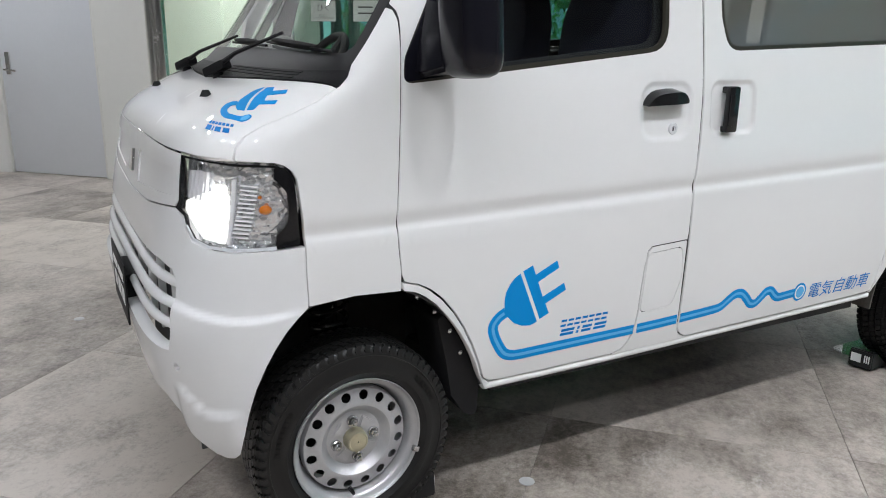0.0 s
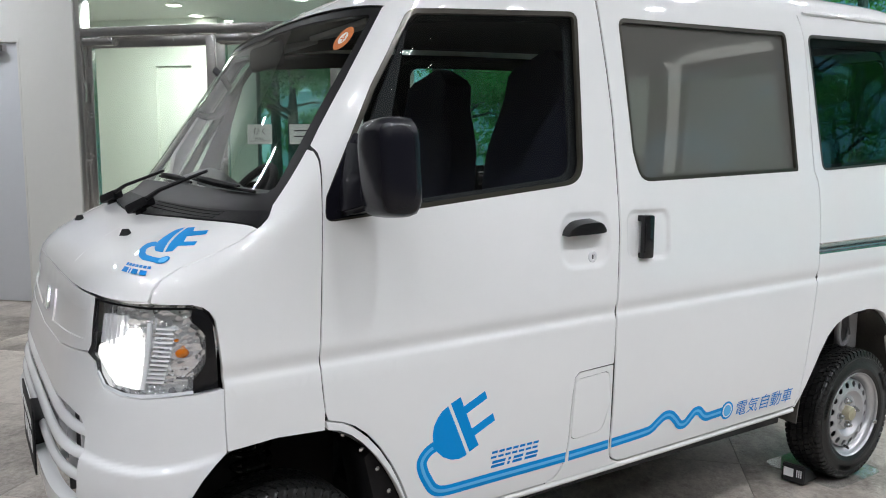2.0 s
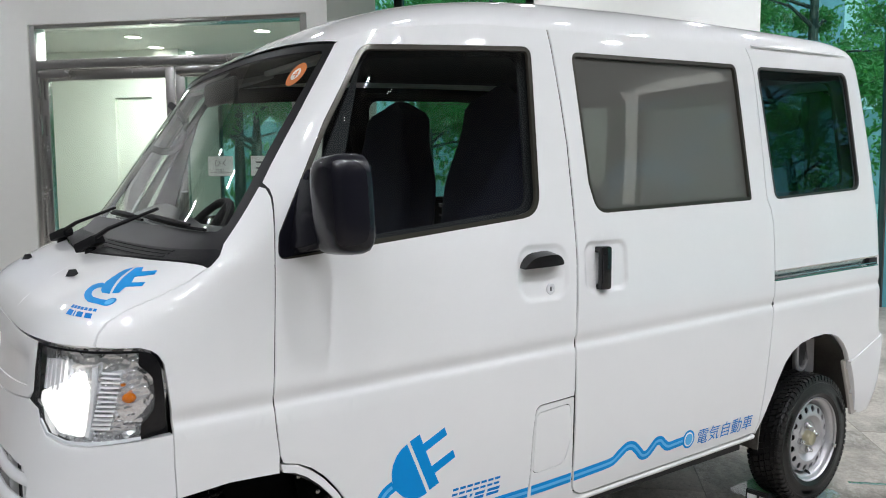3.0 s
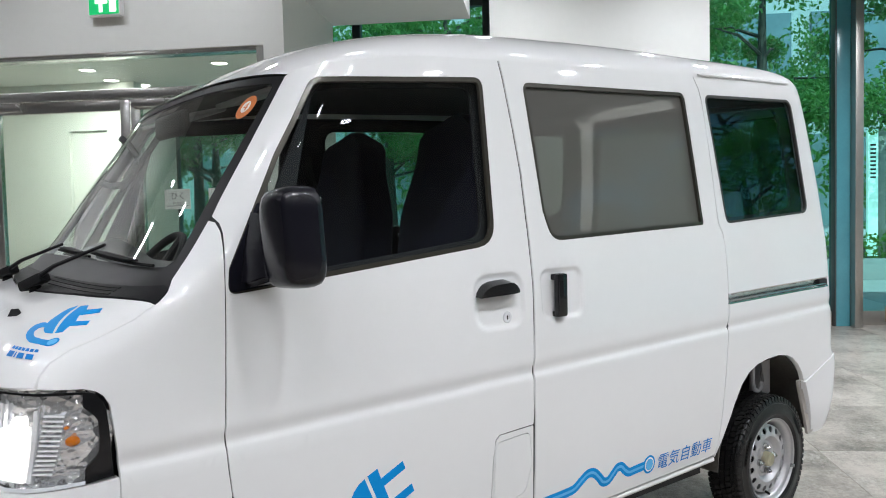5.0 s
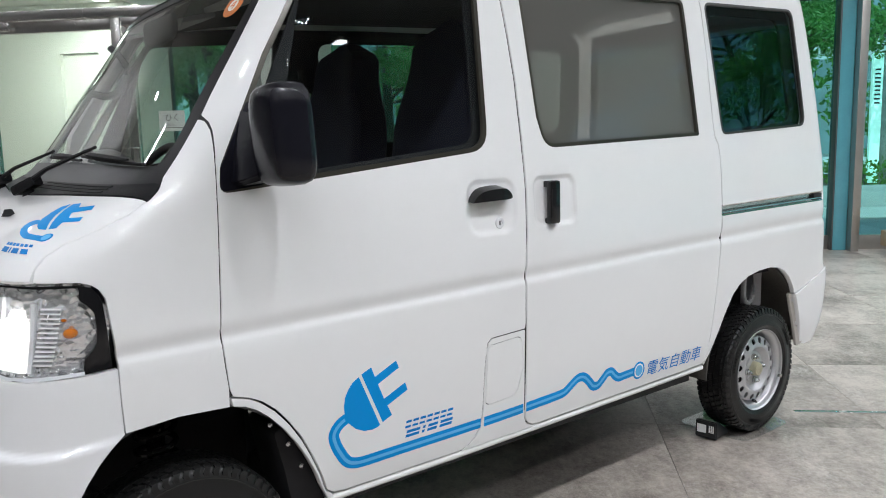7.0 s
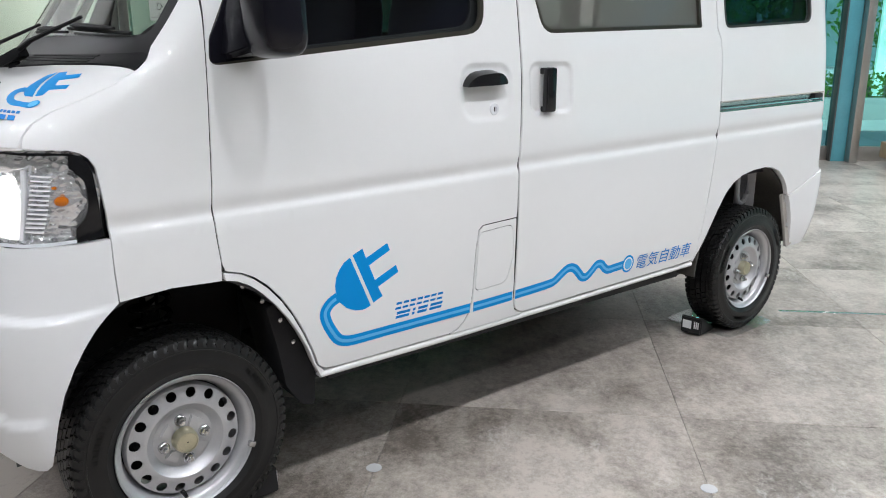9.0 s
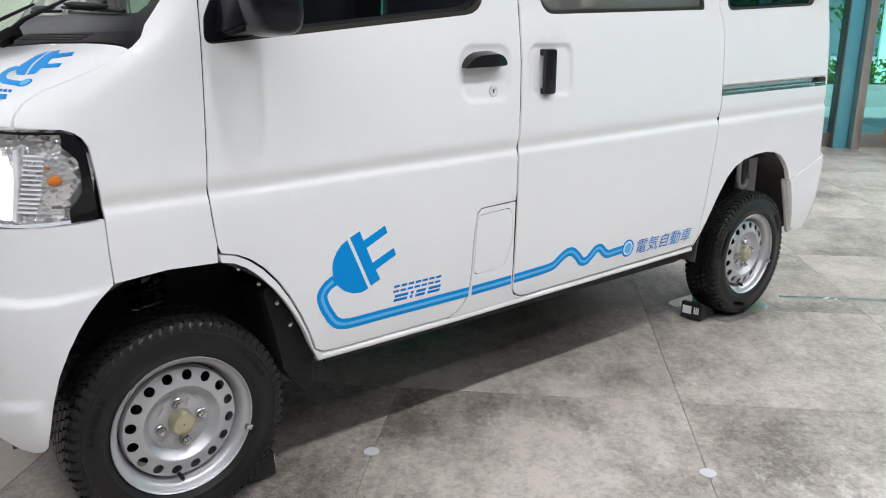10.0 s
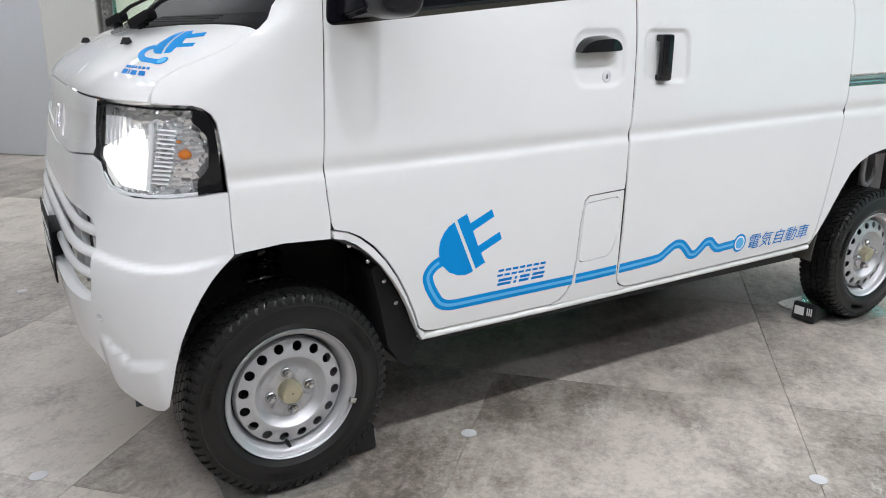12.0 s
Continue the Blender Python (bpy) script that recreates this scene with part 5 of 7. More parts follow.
def headlamp(surf, parent, flip):
    body = surface_panel("headlamp", lamp_outline, surf, GLOSS_BLACK, parent, holes=[clear_lamp], step=0.05, thick=0.008, flip=flip, lift=0.001, label="clear headlamp with black surround and amber bulb")
    side = -1 if flip else 1
    deep = offset_surf(surf, 0.026) if not flip else mirrored(offset_surf(mirrored(surf), 0.026))

    def waves(a, b):
        """Flutes and steps of the reflector's pressed facets."""
        p = Vector(deep(a, b))
        k = 0.003 * abs(math.sin(a * 34 + b * 22)) + 0.002 * abs(math.sin(b * 95 - a * 14)) - 0.010 * math.exp(-(((a - 1.25) / 0.07) ** 2 + ((b - 0.878) / 0.05) ** 2))
        return tuple(p + Vector((0.75 * k, 0.4 * k * side, 0)))

    surface_panel("reflector", inset(clear_lamp, -0.012), waves, FACETS, body, step=0.011, thick=0.002, flip=flip, label="chrome faceted reflector")
    mid = offset_surf(surf, 0.014) if not flip else mirrored(offset_surf(mirrored(surf), 0.014))
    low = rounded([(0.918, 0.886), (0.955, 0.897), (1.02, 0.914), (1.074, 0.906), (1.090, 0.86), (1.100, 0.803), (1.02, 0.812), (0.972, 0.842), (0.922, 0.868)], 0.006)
    # the reflector's white patch is emission, not reflected light
    surface_panel("main_beam", low, mid, REFLECTOR_GLOW, body, step=0.03, thick=0.010, flip=flip, label="white main beam reflector, its brightness put in as glow")
    for k in range(8):
        a = 0.925 + 0.0095 * k
        surface_panel("reflector_rib", [(a, 0.893), (a + 0.0085, 0.893), (a + 0.0085, 0.953), (a, 0.952)], offset_surf(mid, 0.003 * (k % 2)) if not flip else mid, CHROME_SOFT, body, step=0.05, thick=0.008, flip=flip)
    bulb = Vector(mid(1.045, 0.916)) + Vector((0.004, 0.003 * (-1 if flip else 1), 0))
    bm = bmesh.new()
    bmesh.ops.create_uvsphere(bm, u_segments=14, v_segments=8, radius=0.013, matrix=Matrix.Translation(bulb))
    # this glow brightens the ribs and facets around the bulb
    part("main_bulb", bm, BULB, body, "white bulb with a glow put in to brighten the headlamp")
    for k in range(13):
        z = 0.930 - 0.0092 * k
        fin = [(1.136 - 0.0010 * k, z), (1.212 - 0.0014 * k, z - 0.004), (1.212 - 0.0014 * k, z - 0.0068), (1.136 - 0.0010 * k, z - 0.0028)]
        surface_panel("reflector_fin", fin, mid, CHROME_SOFT, body, step=0.05, thick=0.01, flip=flip)
    surface_panel("divider", [(1.100, 0.940), (1.112, 0.940), (1.122, 0.803), (1.108, 0.803)], mid, CHROME_SOFT, body, step=0.05, thick=0.012, flip=flip, label="slanted chrome divider")
    for w, z, r in ((1.252, 0.876, 0.0118), (1.222, 0.903, 0.004)):
        p = Vector(mid(w, z))
        bm = bmesh.new()
        bmesh.ops.create_uvsphere(bm, u_segments=16, v_segments=10, radius=r, matrix=Matrix.Translation(p) @ Matrix.Diagonal((1.2, 1, 0.9, 1)))
        part("amber_bulb", bm, ORANGE, body, "amber indicator bulb")
    lens = surface_panel("lens", inset(clear_lamp, -0.002), surf, LENS, body, step=0.05, thick=0.002, flip=flip, lift=0.0005, label="clear plastic lens")
    lens.visible_shadow = False
    rim = surface_panel("lamp_edge", [(w, z) for w, z in lamp_outline[12:18]] + [(w, z + 0.006) for w, z in lamp_outline[17:11:-1]], surf, LAMP_RIM, body, lift=0.003, thick=0.004, flip=flip)
    rim.visible_shadow = False
    return body


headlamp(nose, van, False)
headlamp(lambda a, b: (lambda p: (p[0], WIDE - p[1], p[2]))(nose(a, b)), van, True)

# door mirror
bm = bmesh.new()
bmesh.ops.create_cube(bm, size=1)
bmesh.ops.subdivide_edges(bm, edges=bm.edges[:], cuts=7, use_grid_fill=True)
for v in bm.verts:
    x, y, z = v.co * 2
    n = 5.0
    r = (abs(x) ** n + abs(y) ** n + abs(z) ** n) ** (1 / n)
    m_ = max(abs(x), abs(y), abs(z))
    x, y, z = (c * m_ / r for c in (x, y, z))
    bulge = 1 - 0.05 * max(0, -x) * (0.6 + z * z)
    v.co = (0.736 + 0.050 * x - 0.006 * z + 0.004 * y * y, -0.118 + 0.070 * y * bulge, 1.2565 + 0.107 * z * (1 - 0.06 * max(0, -x)) - 0.012 * y * 0.4)
mirror = part("door_mirror", bm, MIRROR_BLACK, van, "black plastic door mirror housing", sharp=60)
bm = bmesh.new()   # one solid bracket from the sail to the housing
ends = [[(0.668, 0.030, 1.142), (0.772, 0.022, 1.152), (0.772, 0.036, 1.30), (0.722, 0.046, 1.325), (0.690, 0.040, 1.24)],
        [(0.690, -0.02, 1.152), (0.770, -0.02, 1.156), (0.772, -0.02, 1.30), (0.730, -0.02, 1.318), (0.704, -0.02, 1.24)],
        [(0.712, -0.062, 1.166), (0.780, -0.062, 1.166), (0.780, -0.062, 1.33), (0.735, -0.062, 1.335), (0.715, -0.062, 1.24)]]
loops = [[bm.verts.new(p) for p in e] for e in ends]
for A, B in zip(loops[:-1], loops[1:]):
    for k in range(5):
        bm.faces.new((A[k], A[(k + 1) % 5], B[(k + 1) % 5], B[k]))
bmesh.ops.recalc_face_normals(bm, faces=bm.faces[:])
bmesh.ops.bevel(bm, geom=[e for e in bm.edges if len(e.link_faces) == 2], offset=0.012, segments=3, affect="EDGES")
part("mirror_arm", bm, MIRROR_BLACK, mirror, sharp=60)
boxed("mirror_glass", (0.7790, 0.7815, -0.170, -0.066, 1.170, 1.340), CHROME, mirror, "silvered mirror glass", bevel=0.001)

# front handle: an arched pull with a lock below it
bm = bmesh.new()
HANDLE = [(1.346, 1.068), (1.352, 1.080), (1.362, 1.092), (1.376, 1.102), (1.395, 1.1075), (1.43, 1.1105), (1.452, 1.1105), (1.467, 1.107), (1.479, 1.097), (1.488, 1.084), (1.493, 1.073)]
top, low, deep = [], [], []
for k, (x, z) in enumerate(HANDLE):
    t = k / (len(HANDLE) - 1)
    y = flank_y(x, z)
    top.append(bm.verts.new((x, y - 0.002, z)))
    low.append(bm.verts.new((x * 0.985 + 1.427 * 0.015, -0.009 - 0.006 * math.sin(math.pi * t), 1.068 + (z - 1.068) * 0.72 + 0.006 * t)))
    deep.append(bm.verts.new((x * 0.98 + 1.427 * 0.02, -0.008 - 0.006 * math.sin(math.pi * t), 1.066 + 0.006 * t)))
back = [bm.verts.new((v.co.x, 0.012, v.co.z + 0.003)) for v in deep]
for k in range(len(HANDLE) - 1):
    for a, b in ((top, low), (low, deep), (deep, back)):
        bm.faces.new((a[k], a[k + 1], b[k + 1], b[k]))
bmesh.ops.recalc_face_normals(bm, faces=bm.faces[:])
part("door_handle", bm, GLOSS_BLACK, front_door, "black arched pull handle", sharp=28)
bm = bmesh.new()
lathe(bm, [(0.017, 0.006), (0.017, 0.0), (0.0145, -0.0035), (0.0085, -0.0035), (0.0075, -0.001), (0.0005, -0.001)], 28, (1.461, flank_y(1.461, 1.002), 1.002))
lock = part("door_lock", bm, CHROME_SOFT, front_door, "chrome key lock")
boxed("keyhole", (1.459, 1.463, flank_y(1.461, 1.002) - 0.0022, flank_y(1.461, 1.002) + 0.001, 0.996, 1.008), UNDER, lock, bevel=0)

# sliding door handle
fy = flank_y(1.685, 1.05)
grip = boxed("slide_handle", (1.643, 1.687, fy - 0.029, fy - 0.010, 0.984, 1.114), GLOSS_BLACK, sliding_door, "black upright grab handle", bevel=0.009)
boxed("handle_lever", (1.647, 1.679, fy - 0.033, fy - 0.026, 1.003, 1.091), GLOSS_BLACK, grip, bevel=0.003)
for z0, z1 in ((1.094, 1.113), (0.985, 1.002)):
    boxed("handle_foot", (1.645, 1.685, fy - 0.020, fy + 0.004, z0, z1), GLOSS_BLACK, grip, bevel=0.004)

# sliding door rail
def rail_pt(x, dz, dy):
    t = (x - 2.5655) / (3.335 - 2.5655)
    return (x, flank_y(x, 0.96) + dy, 0.9575 + 0.0105 * t + dz)


def rail_strip(name, section, material, parent, x0=2.568, x1=3.333, label=""):
    bm = bmesh.new()
    rows = [[bm.verts.new(rail_pt(x0 + (x1 - x0) * i / 24, dz, dy)) for dy, dz in section] for i in range(25)]
    for i in range(24):
        for k in range(len(section) - 1):
            bm.faces.new((rows[i][k], rows[i + 1][k], rows[i + 1][k + 1], rows[i][k + 1]))
    bmesh.ops.recalc_face_normals(bm, faces=bm.faces[:])
    return part(name, bm, material, parent, label, sharp=30)


rail = rail_strip("slide_rail", [(0.001, 0.021), (0.004, 0.016), (0.012, 0.013), (0.020, 0.010), (0.021, -0.012), (0.010, -0.013), (0.003, -0.015), (0.001, -0.021)], BRUSHED, quarter, label="bright metal sliding door rail")
rail_strip("rail_lip", [(0.010, -0.012), (0.004, -0.010), (0.004, -0.006), (0.010, -0.004)], CHROME, rail)
boxed("rail_stop", (3.262, 3.328, 0.012, 0.05, 0.953, 0.980), UNDER, rail, bevel=0.003)

# wipers and washer jets
def wiper(w0, z0, w1, z1, w2, z2, w3, z3):
    base, tip = Vector(nose(w0, z0)), Vector(nose(w1, z1))
    up = Vector((-0.5, -0.1, 0.85)).normalized()
    bm = bmesh.new()
    box(bm, -0.035, 0.045, -0.018, 0.018, -0.004, 0.022, 0.007, m=Matrix.Translation(base + up * 0.012) @ (tip - base).to_track_quat("X", "Z").to_matrix().to_4x4())
    bmesh.ops.create_cone(bm, cap_ends=True, segments=16, radius1=0.016, radius2=0.013, depth=0.03, matrix=Matrix.Translation(base + up * 0.004))
    arm = part("wiper_arm", bm, BLACK_PLASTIC, van, "black windscreen wiper arm")
    bm = bmesh.new()
    tube(bm, [base + up * 0.024, base.lerp(tip, 0.35) + up * 0.034, tip + up * 0.024], [0.008, 0.0055, 0.004], 6)
    part("wiper_rod", bm, BLACK_PLASTIC, arm)
    bm = bmesh.new()
    pts = [Vector(nose(w2 + (w3 - w2) * t / 8, z2 + (z3 - z2) * t / 8)) for t in range(9)]
    tube(bm, [p + up * 0.006 for p in pts], 0.004, 6)
    tube(bm, [p + up * 0.016 for p in pts[1:8]], [0.003, 0.006, 0.007, 0.008, 0.007, 0.006, 0.003], 6)
    part("wiper_blade", bm, BLACK_PLASTIC, arm, "black rubber wiper blade")


wiper(0.20, 1.128, 0.55, 1.222, 0.30, 1.215, 1.03, 1.196)
wiper(-0.62, 1.128, -0.20, 1.215, -0.35, 1.212, 0.33, 1.205)
for w, z in ((0.575, 1.092), (-0.50, 1.082)):
    p = Vector(nose(w, z))
    bm = bmesh.new()
    bmesh.ops.create_cone(bm, cap_ends=True, segments=12, radius1=0.012, radius2=0.006, depth=0.016, matrix=Matrix.Translation(p + Vector((-0.003, 0, 0.006))) @ Matrix.Diagonal((1.3, 0.7, 1, 1)))
    part("washer_jet", bm, BLACK_PLASTIC, bonnet, "black washer jet")

# decals
def decal(name, outline, material, parent, surf=flank, lift=0.0007, step=0.08, label=""):
    return surface_panel(name, outline, surf, material, parent, lift=lift, thick=0.0006, step=step, label=label)


def ribbon(points, half):
    """The outline of a band along a line."""
    left, right = [], []
    k = len(points)
    for i in range(k):
        a, b = Vector(points[max(i - 1, 0)]), Vector(points[min(i + 1, k - 1)])
        d = (b - a).normalized()
        n = Vector((-d.y, d.x)) * half
        left.append(tuple(Vector(points[i]) + n)), right.append(tuple(Vector(points[i]) - n))
    return left + right[::-1]


def smooth_line(points, each=6):
    out = []
    for i in range(len(points) - 1):
        p0, p1, p2, p3 = (Vector(points[min(max(k, 0), len(points) - 1)]) for k in (i - 1, i, i + 1, i + 2))
        for j in range(each):
            t = j / each
            out.append(tuple(0.5 * (2 * p1 + (p2 - p0) * t + (2 * p0 - 5 * p1 + 4 * p2 - p3) * t * t + (3 * p1 - p0 - 3 * p2 + p3) * t**3)))
    return out + [tuple(points[-1])]


PLUG_CUP = [(0.9713, 0.6543), (0.9537, 0.6438), (0.9402, 0.6284), (0.9301, 0.6087), (0.9265, 0.5876), (0.9277, 0.5693), (0.932, 0.5535), (0.940, 0.5392), (0.9595, 0.520), (0.9838, 0.5085), (1.0086, 0.5054), (1.0244, 0.5089), (1.032, 0.513), (1.0006, 0.586)]
PLUG_CAP = [(0.9792, 0.6594), (1.0087, 0.6719), (1.0191, 0.6446), (1.085, 0.6751), (1.0931, 0.6544), (1.028, 0.6237), (1.0455, 0.5803), (1.1122, 0.610), (1.120, 0.5892), (1.0554, 0.5597), (1.0693, 0.5311), (1.0404, 0.5181)]
CABLE = [(0.9332, 0.5545), (0.914, 0.5447), (0.900, 0.530), (0.8955, 0.5144), (0.902, 0.4906), (0.9134, 0.4682), (0.9281, 0.4455), (0.9433, 0.4335), (0.965, 0.4275), (0.99, 0.4262)]
lead = smooth_line(CABLE) + [(1.10, 0.4275), (1.25, 0.4285), (1.377, 0.4295)]
decal("plug_cup", PLUG_CUP, BLUE, front_door, label="blue plug decal")
decal("plug_cap", PLUG_CAP, BLUE, front_door, label="blue plug decal")
decal("cable_decal", ribbon(lead, 0.0148), BLUE, front_door)
decal("cable_highlight", ribbon(lead[2:-1] + [(1.376, 0.4295)], 0.0042), PALE_BLUE, front_door, lift=0.0013)
decal("cable_decal", ribbon([(1.390, 0.4296), (1.46, 0.431), (1.545, 0.4335)], 0.0148), BLUE, charge_panel)
decal("cable_highlight", ribbon([(1.390, 0.4296), (1.46, 0.431), (1.545, 0.4335)], 0.0042), PALE_BLUE, charge_panel, lift=0.0013)
WAVE = [(1.558, 0.434), (1.63, 0.437), (1.70, 0.4405), (1.728, 0.446), (1.757, 0.464), (1.785, 0.4775), (1.813, 0.4745), (1.838, 0.454), (1.858, 0.4345), (1.882, 0.4325), (1.905, 0.449), (1.925, 0.4645), (1.947, 0.4645), (1.966, 0.448), (1.987, 0.4365), (2.02, 0.4375), (2.075, 0.4405)]
wave = smooth_line(WAVE)
decal("cable_decal", ribbon(wave, 0.0148), BLUE, sliding_door)
decal("cable_highlight", ribbon(wave, 0.0042), PALE_BLUE, sliding_door, lift=0.0013)


def ring(cx, cz, rx, rz, n=40):
    return [(cx + rx * math.cos(2 * math.pi * k / n), cz + rz * math.sin(2 * math.pi * k / n)) for k in range(n)]


decal("socket_decal", ring(2.091, 0.4395, 0.0305, 0.0315), BLUE, sliding_door, lift=0.0014)
decal("socket_ring", ring(2.091, 0.4395, 0.0235, 0.0245), PAPER, sliding_door, lift=0.002)
decal("socket_centre", ring(2.091, 0.4395, 0.0185, 0.0195), PALE_BLUE, sliding_door, lift=0.0026)


def text_decal(body, x0, x1, z0, z1, surf, material, parent, shear=0.0, label="", name="lettering", lift=0.0008):
    cu = bpy.data.curves.new(name, "FONT")
    cu.body, cu.shear = body, shear
    ob = new(name, cu)
    dg = bpy.context.evaluated_depsgraph_get()
    me = bpy.data.meshes.new_from_object(ob.evaluated_get(dg))
    bpy.data.objects.remove(ob)
    bpy.data.curves.remove(cu)
    xs, zs = [v.co.x for v in me.vertices], [v.co.y for v in me.vertices]
    lx, hx, lz, hz = min(xs), max(xs), min(zs), max(zs)
    for v in me.vertices:
        a = x0 + (v.co.x - lx) / (hx - lx) * (x1 - x0)
        b = z0 + (v.co.y - lz) / (hz - lz) * (z1 - z0)
        p = Vector(surf(a, b))
        v.co = p
    me.update()
    ob = link_part(name, me, material, parent, label)
    return ob


text_decal("電気自動車", 2.141, 2.457, 0.4085, 0.462, lambda a, b: (a, flank_y(a, b) - 0.001, b), BLUE_TEXT, sliding_door, shear=0.18, label="blue Japanese lettering reading electric car")


def bar(x0, x1, z0, z1, slant=0.012):
    return [(x0, z0), (x1, z0), (x1 + slant, z1), (x0 + slant, z1)]


for x in range(7):
    for z0, z1 in ((0.482, 0.4880), (0.4955, 0.5020)):
        decal("name_mark", bar(1.111 + 0.0235 * x + (z0 - 0.482) * 0.25, 1.111 + 0.0235 * x + 0.018 + (z0 - 0.482) * 0.25, z0, z1, 0.001), BLUE_TEXT, front_door)
for x0, x1 in ((1.112, 1.156), (1.166, 1.174), (1.184, 1.216), (1.226, 1.268)):
    for z0, z1 in ((0.4555, 0.4630), (0.4670, 0.4745)):
        decal("name_mark", bar(x0 + (z0 - 0.4555) * 0.3, x1 + (z0 - 0.4555) * 0.3, z0, z1, 0.002), BLUE_TEXT, front_door)

# plug decal on the bonnet, (w, z)
def nose_decal(name, outline, material, lift=0.0008, label=""):
    return surface_panel(name, outline, nose, material, bonnet, lift=lift, thick=0.0006, step=0.1, label=label, fine=[(1, 1.03, 1.125, 0.008)])


nose_decal("plug_cup", [(0.899, 1.1205), (0.880, 1.115), (0.884, 1.109), (0.892, 1.102), (0.898, 1.094), (0.915, 1.087), (0.935, 1.081), (0.960, 1.0765), (0.996, 1.076), (0.945, 1.098)], BLUE, label="blue plug decal")
nose_decal("plug_cap", [(0.917, 1.1205), (0.951, 1.1225), (0.983, 1.1155), (1.043, 1.1195), (1.066, 1.1125), (0.997, 1.1065), (1.022, 1.0965), (1.082, 1.0985), (1.092, 1.0915), (1.022, 1.0890), (1.028, 1.079), (1.004, 1.077)], BLUE, label="blue plug decal")
nose_decal("cable_decal", [(0.905, 1.0905), (0.887, 1.0915), (0.868, 1.0895), (0.853, 1.0855), (0.855, 1.080), (0.866, 1.0745), (0.888, 1.069), (0.914, 1.0645), (0.952, 1.060), (1.035, 1.056), (1.03, 1.065), (0.99, 1.0662), (0.945, 1.0685), (0.920, 1.072), (0.902, 1.0765), (0.898, 1.0805), (0.905, 1.0835), (0.922, 1.0845)], BLUE)
nose_decal("socket_decal", ring(1.038, 1.0625, 0.022, 0.0068, 24), BLUE, lift=0.0014)
nose_decal("socket_ring", ring(1.038, 1.0625, 0.0155, 0.0050, 24), PALE_BLUE, lift=0.002)
for k in range(7):
    a = 0.899 + 0.0185 * k
    nose_decal("name_mark", [(a + 0.004, 1.0485 - 0.0004 * k), (a + 0.018, 1.0482 - 0.0004 * k), (a + 0.011, 1.0525 - 0.0004 * k), (a - 0.001, 1.0528 - 0.0004 * k)], BLUE_TEXT)
for a, b in ((0.0, 0.030), (0.038, 0.043), (0.052, 0.078), (0.088, 0.115)):
    nose_decal("name_mark", [(0.920 + a, 1.0375 - 0.03 * a), (0.920 + b, 1.0375 - 0.03 * b), (0.908 + b, 1.0455 - 0.03 * b), (0.908 + a, 1.0455 - 0.03 * a)], BLUE_TEXT)
# inspection stickers inside the screen
disc = [(w_of_y(0.197, 1.574) + 0.050 * math.cos(a), 1.574 + 0.030 * math.sin(a)) for a in (2 * math.pi * k / 28 for k in range(28))]
STICKER = mat("sticker_orange", (0.75, 0.22, 0.06), 0.5, vary=0.1, scale=80)
stk = surface_panel("inspection_sticker", disc, nose, STICKER, van, lift=-0.0055, thick=0.0005, label="round orange inspection sticker")
surface_panel("sticker_centre", [(0.5 * (w - w_of_y(0.197, 1.574)) + w_of_y(0.197, 1.574), 1.574 + 0.5 * (z - 1.574)) for w, z in disc], nose, PAPER, stk, lift=-0.0045, thick=0.0004)
text_decal("4", w_of_y(0.197, 1.574) - 0.014, w_of_y(0.197, 1.574) + 0.016, 1.564, 1.584, lambda a, b: tuple(Vector(nose(a, b)) + Vector((-0.0004, 0, 0.0003)) * -7), STICKER, stk, name="sticker_numeral")

# ---- the van: underbody and cabin ----
boxed("floor_pan", (0.80, 2.52, 0.10, WIDE - 0.10, 0.30, 0.40), UNDER, van, "black underbody", bevel=0.02)
boxed("floor_pan", (0.92, 2.45, 0.055, 0.11, 0.315, 0.42), UNDER, van, bevel=0.005)
boxed("rear_floor", (2.45, 3.30, 0.30, WIDE - 0.30, 0.34, 0.62), UNDER, van, bevel=0.02)
boxed("cabin_floor", (0.62, 3.28, 0.09, WIDE - 0.09, 0.66, 0.72), TRIM_DARK, van, bevel=0)
boxed("nose_floor", (0.25, 0.80, 0.32, WIDE - 0.32, 0.35, 0.70), UNDER, van, bevel=0.02)
boxed("front_bulkhead", (0.42, 0.45, 0.10, WIDE - 0.10, 0.66, 1.05), UNDER, van, bevel=0)
boxed("inner_side", (1.0, 2.46, 0.085, 0.095, 0.36, 1.10), UNDER, van, bevel=0)
boxed("inner_side", (2.42, 3.22, 0.085, 0.095, 0.72, 1.16), UNDER, van, bevel=0)
boxed("inner_side", (0.44, 1.0, 0.085, 0.095, 0.68, 1.10), UNDER, van, bevel=0)


ARCH_GREY = mat("arch_grey", (0.075, 0.078, 0.082), 0.45, vary=0.3, scale=12)
ARCH_BROWN = mat("arch_underseal", (0.10, 0.093, 0.082), 0.6, vary=0.3, scale=12)


def liner(cx, y0, y1, r, a0, a1, squash=1.0, name="arch_liner"):
    """The inside of a wheel arch."""
    def at(i, j):
        a = radians(a0 + (a1 - a0) * i)
        return (cx + r * math.cos(a) * squash, y0 + (y1 - y0) * j, HUBZ + r * math.sin(a))
    return sheet(name, 24, 3, at, ARCH_BROWN if "rear" in name else ARCH_GREY, van, thick=0.006)


